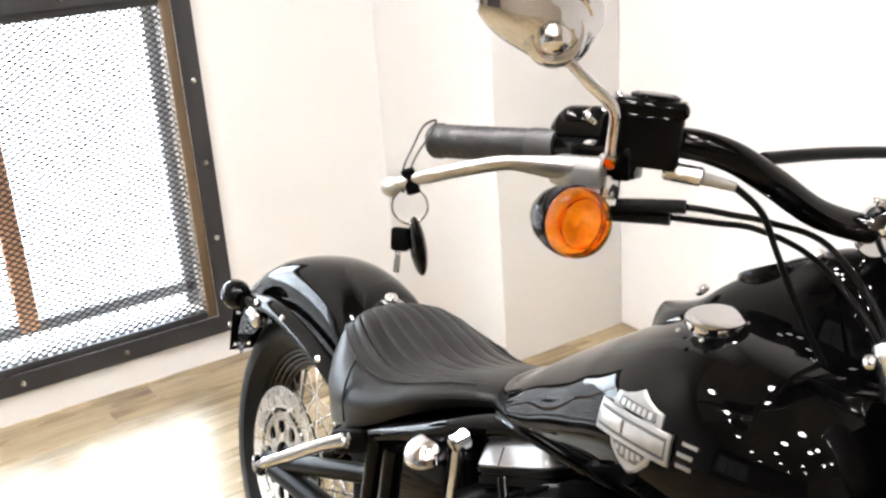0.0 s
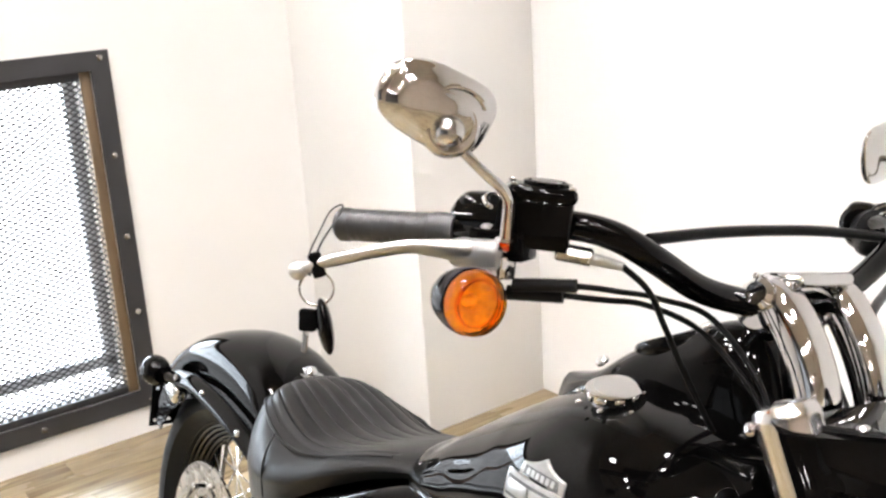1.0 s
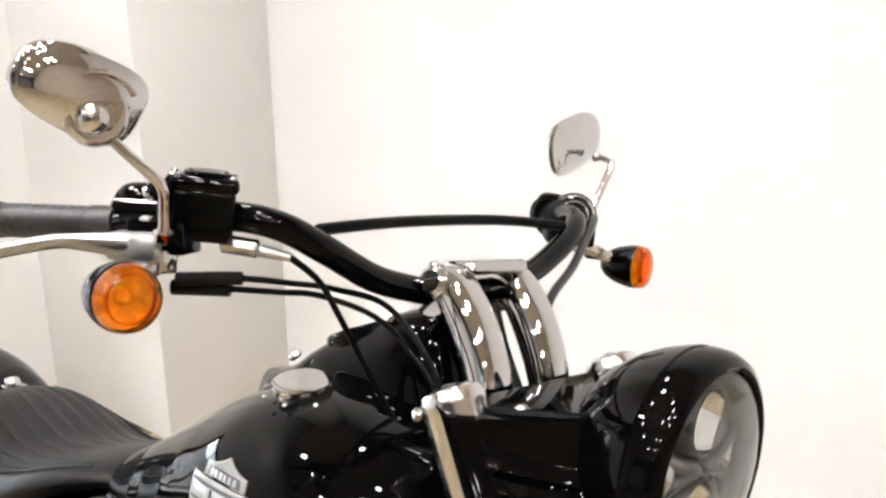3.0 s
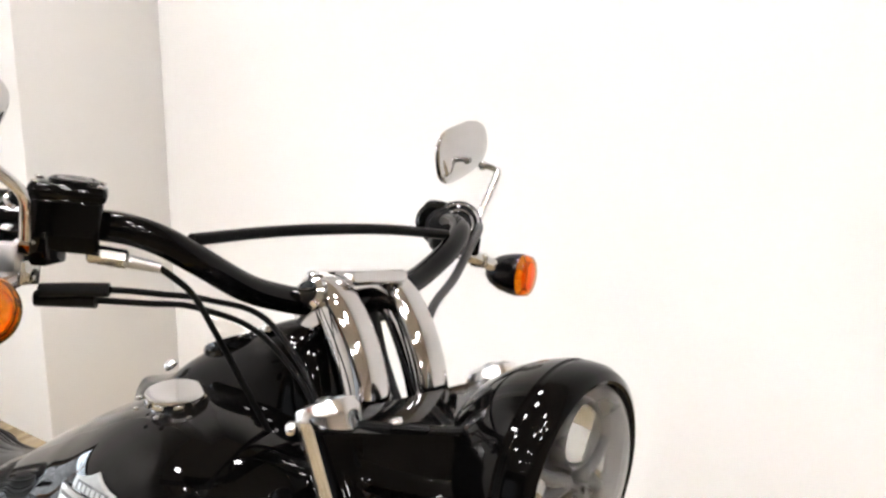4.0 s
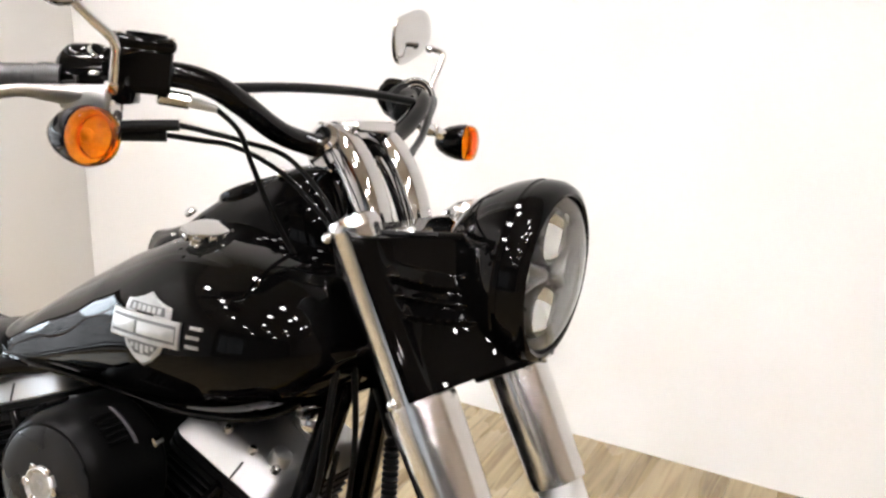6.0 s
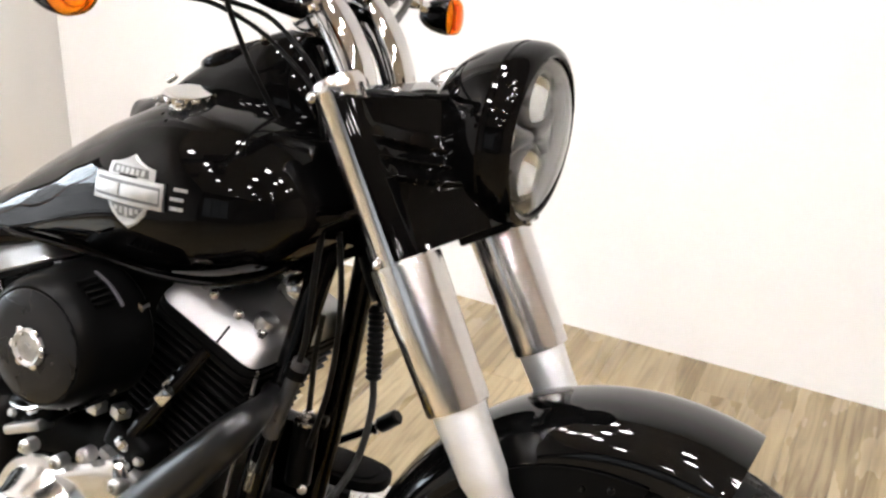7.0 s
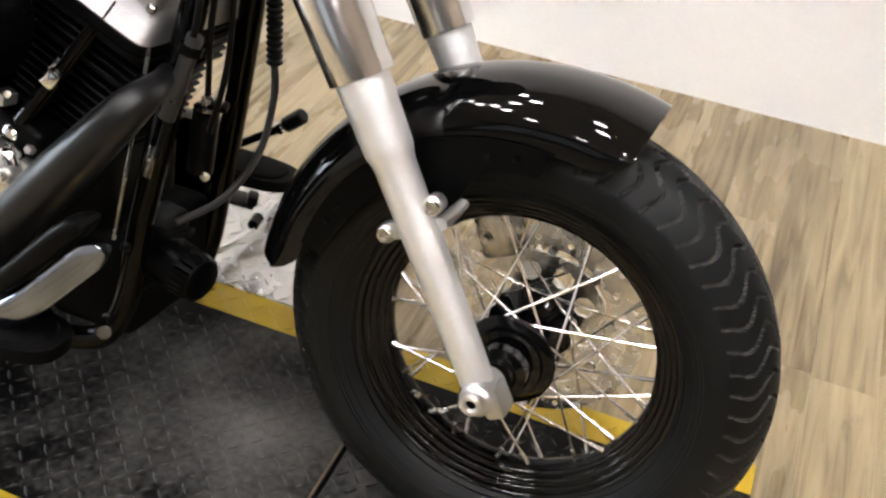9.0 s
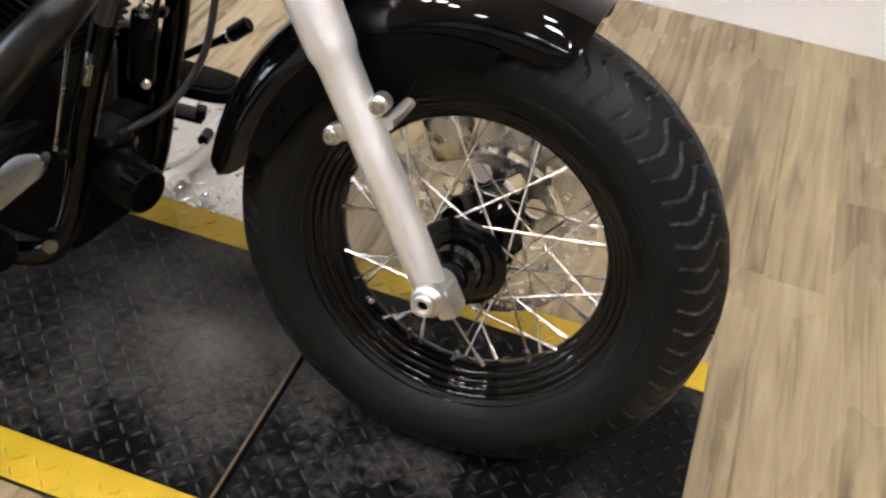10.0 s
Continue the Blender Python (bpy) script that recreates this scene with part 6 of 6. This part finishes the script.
    for k in range(6):
        a = k * math.tau / 6
        bpart("emblem_lobe", rod(mesh(), M @ Vector((0.027 * math.cos(a), 0.027 * math.sin(a), 0)), M @ Vector((0.027 * math.cos(a), 0.027 * math.sin(a), 0.006)), 0.006, 12), CHROME, ac)
    # slotted vents in two sides of the rim
    for j in range(5):
        for mid in (35, 145, 215, 325):
            a = radians(mid - 12 + j * 6)
            r = 0.0905
            bpart("air_slot", box(mesh(), (0.0045, 0.034, 0.006), Matrix.Translation(Vector(ac_c) + Vector((r * math.sin(a), -0.068, r * math.cos(a)))) @ Matrix.Rotation(a, 4, "Y"), 0.0015, 1), MATT, ac)
    for mid in (35, 145, 215, 325):
        arc = []
        for k in range(9):
            a = radians(mid - 18 + 36 * k / 8)
            arc.append(Vector(ac_c) + Vector((0.0905 * math.sin(a), -0.045, 0.0905 * math.cos(a))))
        bpart("vent_rim", tube(mesh(), arc, 0.003, 8), DARKGREY, ac)
    bpart("breather_bolt", tube(mesh(), [(-0.6, -0.12, 0.72), (-0.565, -0.13, 0.705)], 0.005, 10), STEEL, ac)
    bpart("breather_bolt", rod(mesh(), (-0.643, -0.15, 0.664), (-0.64, -0.172, 0.664), 0.0105, 14), CHROME, ac)
    # oil line fittings under the air cleaner
    for k, x in enumerate((-0.765, -0.738, -0.7, -0.66)):
        z = 0.5 + 0.006 * k
        bpart("hose_fitting", box(mesh(), (0.02, 0.022, 0.017), pose(x, -0.16, z, 0, 12 * (k % 2), 15 - 10 * k), 0.003, 2), ALLOY, eng)
        bpart("fitting_nut", rod(mesh(), (x + 0.006, -0.166, z + 0.004), (x + 0.018, -0.178, z + 0.012), 0.0058, 6), STEEL, eng)
    bpart("oil_line", tube(mesh(), spline([(-0.85, -0.16, 0.47), (-0.81, -0.172, 0.478), (-0.775, -0.172, 0.495), (-0.75, -0.168, 0.503)], 6), 0.0035, 8), STEEL, eng)
    return eng


engine()

# exhaust: curved header under a satin heat shield, and the muffler
ex = spline([(-0.5, -0.06, 0.565), (-0.468, -0.11, 0.582), (-0.449, -0.165, 0.585), (-0.462, -0.203, 0.56), (-0.55, -0.21, 0.455), (-0.63, -0.212, 0.362), (-0.72, -0.215, 0.268), (-0.85, -0.218, 0.2), (-1.1, -0.22, 0.19)], 7)
n = len(ex)
bpart("exhaust_header", tube(mesh(), ex, [0.014 if k < 11 else min(0.032, 0.014 + 0.0011 * (k - 11)) for k in range(n)], 22), material("satin_heat_shield", (0.006, 0.006, 0.0063), 0.3, spec=0.42, vary=0.1, vary_scale=10, rough_vary=0.02), None, "satin black exhaust header shield")
bpart("muffler", tube(mesh(), [(-1.1, -0.22, 0.19), (-1.13, -0.222, 0.19), (-1.42, -0.228, 0.2), (-1.45, -0.228, 0.2)], [0.034, 0.043, 0.046, 0.042], 26), GLOSS, None, "black slash muffler")
bpart("rear_header", tube(mesh(), spline([(-0.95, -0.06, 0.56), (-1.0, -0.12, 0.53), (-1.0, -0.17, 0.42), (-1.06, -0.2, 0.32), (-1.3, -0.2, 0.29)], 7), 0.03, 18), SATIN, None, "black rear exhaust header")
# primary and gearbox mass behind, oil tank and its chrome cap
bpart("gearbox", box(mesh(), (0.3, 0.26, 0.2), pose(-1.04, 0, 0.35), 0.03, 3), WRINKLE, None, "black gearbox")
bpart("primary_cover", box(mesh(), (0.6, 0.08, 0.2), pose(-0.86, 0.2, 0.31), 0.05, 4), GLOSS, None, "black primary cover")
bpart("oil_tank", box(mesh(), (0.26, 0.28, 0.19), pose(-1.12, 0, 0.52, 0, -12, 0), 0.04, 4), GLOSS, None, "gloss black oil tank")
bpart("oil_cap", lathe(mesh(), [(0, 0.016), (0.02, 0.015), (0.03, 0.009), (0.034, 0.0), (0.03, -0.008)], along((-1.063, -0.15, 0.6), (0.1, -0.5, 0.8)), 28), CHROME, None, "chrome oil filler cap")
bm = mesh()
rod(bm, (-0.985, -0.14, 0.655), (-0.985, -0.165, 0.645), 0.014, 8)
tube(bm, [(-0.985, -0.155, 0.645), (-0.985, -0.155, 0.45)], 0.007, 10)
bpart("rear_post", bm, CHROME, None, "chrome bolt and rod under the seat")
for x in (-1.16, -1.21):
    bpart("tank_pillar", tube(mesh(), [(x, -0.14, 0.56), (x - 0.01, -0.14, 0.35)], 0.016, 12), GLOSS)

# slim regulator can on the down tubes, and the dark bracket behind it
reg = bpart("regulator_can", lathe(mesh(), [(0, 0), (0.016, 0), (0.0175, 0.003), (0.0175, 0.088), (0.016, 0.091), (0, 0.091)], along((-0.463, -0.03, 0.432), (0.05, 0, 1)), 28), SATIN, None, "slim black regulator can with a steel cap")
bpart("can_cap", lathe(mesh(), [(0.0165, 0.0), (0.0165, 0.003), (0.0145, 0.0045), (0.008, 0.005), (0.0075, 0.016), (0.0045, 0.019), (0, 0.019)], along((-0.4585, -0.03, 0.522), (0.05, 0, 1)), 24), STEEL, reg)
bpart("can_lead", tube(mesh(), spline([(-0.4575, -0.03, 0.54), (-0.452, -0.04, 0.575), (-0.441, -0.06, 0.63), (-0.428, -0.075, 0.69)], 6), 0.0042, 8), HOSE, reg)
bpart("loom_clamp", lathe(mesh(), [(0.0125, 0.0), (0.0145, 0.001), (0.0145, 0.012), (0.0125, 0.013)], along((-0.434, -0.116, 0.62), (0.28, 0.03, 0.96)), 18), SATIN, None, "black loom clamp")

# horn bracket bolt and bits below the tank
bpart("mount_bolt", lathe(mesh(), [(0, 0.012), (0.008, 0.012), (0.016, 0.008), (0.018, 0), (0, 0)], along((-0.478, -0.055, 0.712), (0.3, -0.9, 0.2)), 20), CHROME, None, "chrome engine mount bolt")
bpart("mount_plate", box(mesh(), (0.045, 0.01, 0.035), pose(-0.493, -0.04, 0.7, 0, 30, 0), 0.004), STEEL, None, "bright engine mount plate")
# cables on the down tubes
hose("front_cable", [(-0.42, -0.11, 0.84), (-0.4195, -0.12, 0.77), (-0.4206, -0.12, 0.7165), (-0.4235, -0.12, 0.66), (-0.44, -0.12, 0.6), (-0.47, -0.12, 0.48)], 0.0045, HOSE, False, "thin black cable")
hose("front_cable", [(-0.42, -0.08, 0.82), (-0.4, -0.085, 0.72), (-0.415, -0.06, 0.6), (-0.44, -0.05, 0.5)], 0.004, HOSE, False, "thin black cable")
bpart("loom_sleeve", tube(mesh(), [(-0.427, -0.115, 0.643), (-0.459, -0.118, 0.534)], 0.0105, 12), GRIP, None, "grey ribbed loom sleeve")
bpart("brake_line", tube(mesh(), [(-0.475, -0.135, 0.62), (-0.515, -0.14, 0.36)], 0.0025, 8), STEEL, None, "thin steel brake line")
bpart("steel_tag", box(mesh(), (0.01, 0.004, 0.045), pose(-0.48, -0.118, 0.47, 0, 10, 0), 0.001), STEEL)
bpart("round_bolt", dome(mesh(), (-0.437, -0.06, 0.443), (0.4, -1, 0), 0.0065, 0.004), STEEL)
bpart("can_bracket", box(mesh(), (0.026, 0.024, 0.01), pose(-0.446, -0.022, 0.526, 0, 0, 20), 0.003), SATIN)
# clutch cable with its bellows boot
prof = []
for k in range(12):
    h = k * 0.0085
    prof += [(0.0085, h), (0.0115, h + 0.003), (0.0115, h + 0.005), (0.0085, h + 0.0082)]
bpart("cable_boot", lathe(mesh(), [(0, 0)] + prof + [(0.006, 0.106), (0, 0.106)], along((-0.409, 0.05, 0.575), (-0.09, 0, 1)), 18), RUBBER, None, "black bellows cable boot")
hose("boot_cable", [(-0.413, 0.05, 0.68), (-0.42, 0.05, 0.75), (-0.44, 0.03, 0.82)], 0.005, HOSE, False)
hose("boot_cable", [(-0.409, 0.05, 0.575), (-0.403, 0.045, 0.53), (-0.405, 0.02, 0.46), (-0.43, -0.02, 0.4), (-0.475, -0.06, 0.365)], 0.0052, material("grey_cable", (0.02, 0.0195, 0.019), 0.4, vary=0.2), False, "dark grey clutch cable")
# ribbed oil filter on the front of the crankcase
OF = along((-0.515, -0.06, 0.315), (1, -0.22, -0.12))
filt = bpart("oil_filter", lathe(mesh(), [(0, 0), (0.032, 0), (0.034, 0.004), (0.034, 0.068), (0.033, 0.071), (0.033, 0.09), (0.03, 0.099), (0.022, 0.103), (0, 0.104)], OF, 48), SATIN, None, "black ribbed oil filter")
for k in range(20):
    a = k * math.tau / 20
    bpart("filter_flute", rod(mesh(), OF @ Vector((0.033 * math.cos(a), 0.033 * math.sin(a), 0.072)), OF @ Vector((0.0305 * math.cos(a), 0.0305 * math.sin(a), 0.097)), 0.0024, 8), GLOSS, filt)
bpart("filter_mount", box(mesh(), (0.05, 0.1, 0.1), pose(-0.53, -0.03, 0.3, 0, 8, 0), 0.012, 3), SATIN, filt)
bpart("filter_bracket", box(mesh(), (0.03, 0.02, 0.008), pose(-0.455, -0.078, 0.362, 0, -20, 15), 0.002, 2), SATIN, filt)
# added black block that darkens the open gap between exhaust and down tubes
bpart("lower_infill", box(mesh(), (0.14, 0.2, 0.16), pose(-0.585, 0.0, 0.26), 0.02, 3), MATT)
bpart("lower_bolt", tube(mesh(), [(-0.545, -0.11, 0.218), (-0.512, -0.162, 0.231)], [0.008, 0.0095], 12), STEEL, None, "steel frame bolt")
# left side: shift lever, footboard and side stand
bm = tube(mesh(), [(-0.66, 0.26, 0.3), (-0.59, 0.29, 0.335), (-0.518, 0.3, 0.3815)], 0.007, 10)
sl = bpart("shift_lever", bm, GLOSS, None, "black shift lever with a rubber peg")
bpart("peg_collar", rod(mesh(), (-0.522, 0.3, 0.379), (-0.51, 0.3, 0.3885), 0.0115, 16), CHROME, sl)
bpart("peg_rubber", rod(mesh(), (-0.51, 0.3, 0.3885), (-0.478, 0.3, 0.416), 0.0135, 18), HOSE, sl)


def footboard(side, z, x0=-0.62, length=0.24):
    bm = mesh()
    loop = []
    for k in range(28):
        a = k * math.tau / 28
        c, s = math.cos(a), math.sin(a)
        loop.append((x0 + length / 2 + length / 2 * math.copysign(abs(c) ** 0.65, c), side * (0.275 + 0.05 * math.copysign(abs(s) ** 0.65, s))))
    loft(bm, [[(x, y, z + h) for x, y in loop] for h in (0, 0.018)])
    fb = bpart("footboard", bm, MATT, None, "black rubber rider footboard", 30)
    pad = mesh()
    loft(pad, [[(x0 + length / 2 + (x - x0 - length / 2) * f, side * 0.275 + (y - side * 0.275) * f, z + h) for x, y in loop] for f, h in ((0.86, 0.018), (0.84, 0.021), (0.78, 0.022))])
    bpart("board_pad", pad, MATT, fb)
    bpart("board_arm", tube(mesh(), [(x0 + 0.1, side * 0.25, z - 0.005), (x0 + 0.08, side * 0.1, z - 0.04)], 0.012, 10), GLOSS, fb)
    return fb


footboard(1, 0.297, -0.71)
footboard(-1, 0.268, -0.735, 0.25)
stand = bpart("side_stand", tube(mesh(), spline([(-0.66, 0.12, 0.2), (-0.645, 0.24, 0.135), (-0.627, 0.33, 0.11), (-0.615, 0.42, 0.118), (-0.617, 0.5, 0.136)], 6), [0.013] * 25, 12, flat=0.6), CHROME, None, "chrome side stand holding the bike up")
bpart("stand_foot", box(mesh(), (0.055, 0.05, 0.008), pose(-0.617, 0.51, 0.121, LEAN, 0, 0), 0.003), CHROME, stand)
bpart("stand_pivot", rod(mesh(), (-0.612, 0.41, 0.128), (-0.618, 0.445, 0.132), 0.011, 12), GLOSS, stand)
bm = mesh()
box(bm, (0.05, 0.055, 0.008), pose(-0.615, 0.365, 0.2, 0, 10, 25), 0.003)
box(bm, (0.02, 0.035, 0.02), pose(-0.592, 0.365, 0.208, 0, 10, 25), 0.005)
bpart("stand_tang", bm, SATIN, stand, "black stand bracket")
# right brake pedal: a polished blade with a dark pad along its top
PEDAL = [(-0.424, -0.28, 0.437), (-0.45, -0.283, 0.415), (-0.49, -0.286, 0.372), (-0.53, -0.288, 0.33), (-0.575, -0.29, 0.294)]
ped_path = spline(PEDAL, 6)


def blade(path, half, thick, lift):
    bm = mesh()
    secs = []
    n = len(path)
    for i, p in enumerate(path):
        d = (path[min(i + 1, n - 1)] - path[max(i - 1, 0)]).normalized()
        up = Vector((0, -1, 0)).cross(d)
        up = up if up.z > 0 else -up
        e = min(1.0, 0.25 + 0.75 * math.sin(min(i / (n * 0.25), 1) * math.pi / 2))
        o = p + up * lift
        sec = []
        for k in range(16):
            a = k * math.tau / 16
            c, s = math.cos(a), math.sin(a)
            sec.append(o + up * half * e * math.copysign(abs(c) ** 0.6, c) + Vector((0, thick, 0)) * math.copysign(abs(s) ** 0.6, s))
        secs.append(sec)
    return loft(bm, secs)


ped = bpart("brake_pedal", blade(ped_path, 0.0185, 0.008, -0.002), PEDALSTEEL, None, "polished brake pedal blade with a dark pad")
bpart("pedal_pad", blade(spline([(x - 0.012, y + 0.006, z + 0.006) for x, y, z in PEDAL[:4]], 6), 0.014, 0.02, 0.022), SATIN, ped)
bpart("pedal_arm", tube(mesh(), [(-0.53, -0.27, 0.325), (-0.56, -0.2, 0.24), (-0.6, -0.14, 0.2)], 0.011, 12), GLOSS, ped)
bpart("pedal_bolt", dome(mesh(), (-0.405, -0.27, 0.44), (0.5, -1, 0), 0.006, 0.005), SATIN, ped)

# ---- floor planks: narrow boards near the motorcycle, each of its own; the rest in one sheet of boards ----
def planks():
    rng = random.Random(5)
    w, t, length = 0.113, 0.006, 1.22
    shared, far = {}, ([], [])
    x = X_BACK
    while x < X_FRONT - 0.01:
        y = Y_NEAR - rng.uniform(0.0, length)
        while y < Y_SIDE:
            y0, y1 = max(y, Y_NEAR), min(y + length, Y_SIDE)
            near = -2.87 <= x < 1.3 and y1 > -0.6 and not (-1.7 < x < 0.25 and y0 < -0.25 and y1 < 0.5)
            if y1 - y0 > 0.02 and near:
                key = round(y1 - y0, 3)
                if key not in shared:
                    bm = box(mesh(), (w - 0.0003, y1 - y0 - 0.0003, t), Matrix(), 0.0003, 1)
                    me = bpy.data.meshes.new("plank")
                    bm.to_mesh(me)
                    bm.free()
                    me.materials.append(PLANK)
                    shared[key] = me
                ob = new("plank", shared[key])
                ob.parent = FLOOR
                ob.location = (x + w / 2, (y0 + y1) / 2, FLOOR_Z - t / 2)
            elif y1 - y0 > 0.02:
                b, g, z = len(far[0]), 0.0005, FLOOR_Z
                far[0].extend([(x + g, y0 + g, z), (x + w - g, y0 + g, z), (x + w - g, y1 - g, z), (x + g, y1 - g, z), (x + g, y0 + g, z - t), (x + w - g, y0 + g, z - t), (x + w - g, y1 - g, z - t), (x + g, y1 - g, z - t)])
                far[1].extend([tuple(b + k for k in f) for f in ((0, 1, 2, 3), (4, 5, 1, 0), (5, 6, 2, 1), (6, 7, 3, 2), (7, 4, 0, 3))])
            y += length
        x += w
    me = bpy.data.meshes.new("far_planks")
    me.from_pydata(far[0], [], far[1])
    me.materials.append(PLANK_FAR)
    ob = new("far_planks", me)
    ob.parent = FLOOR
    tagged(ob, kind="stuff")


planks()
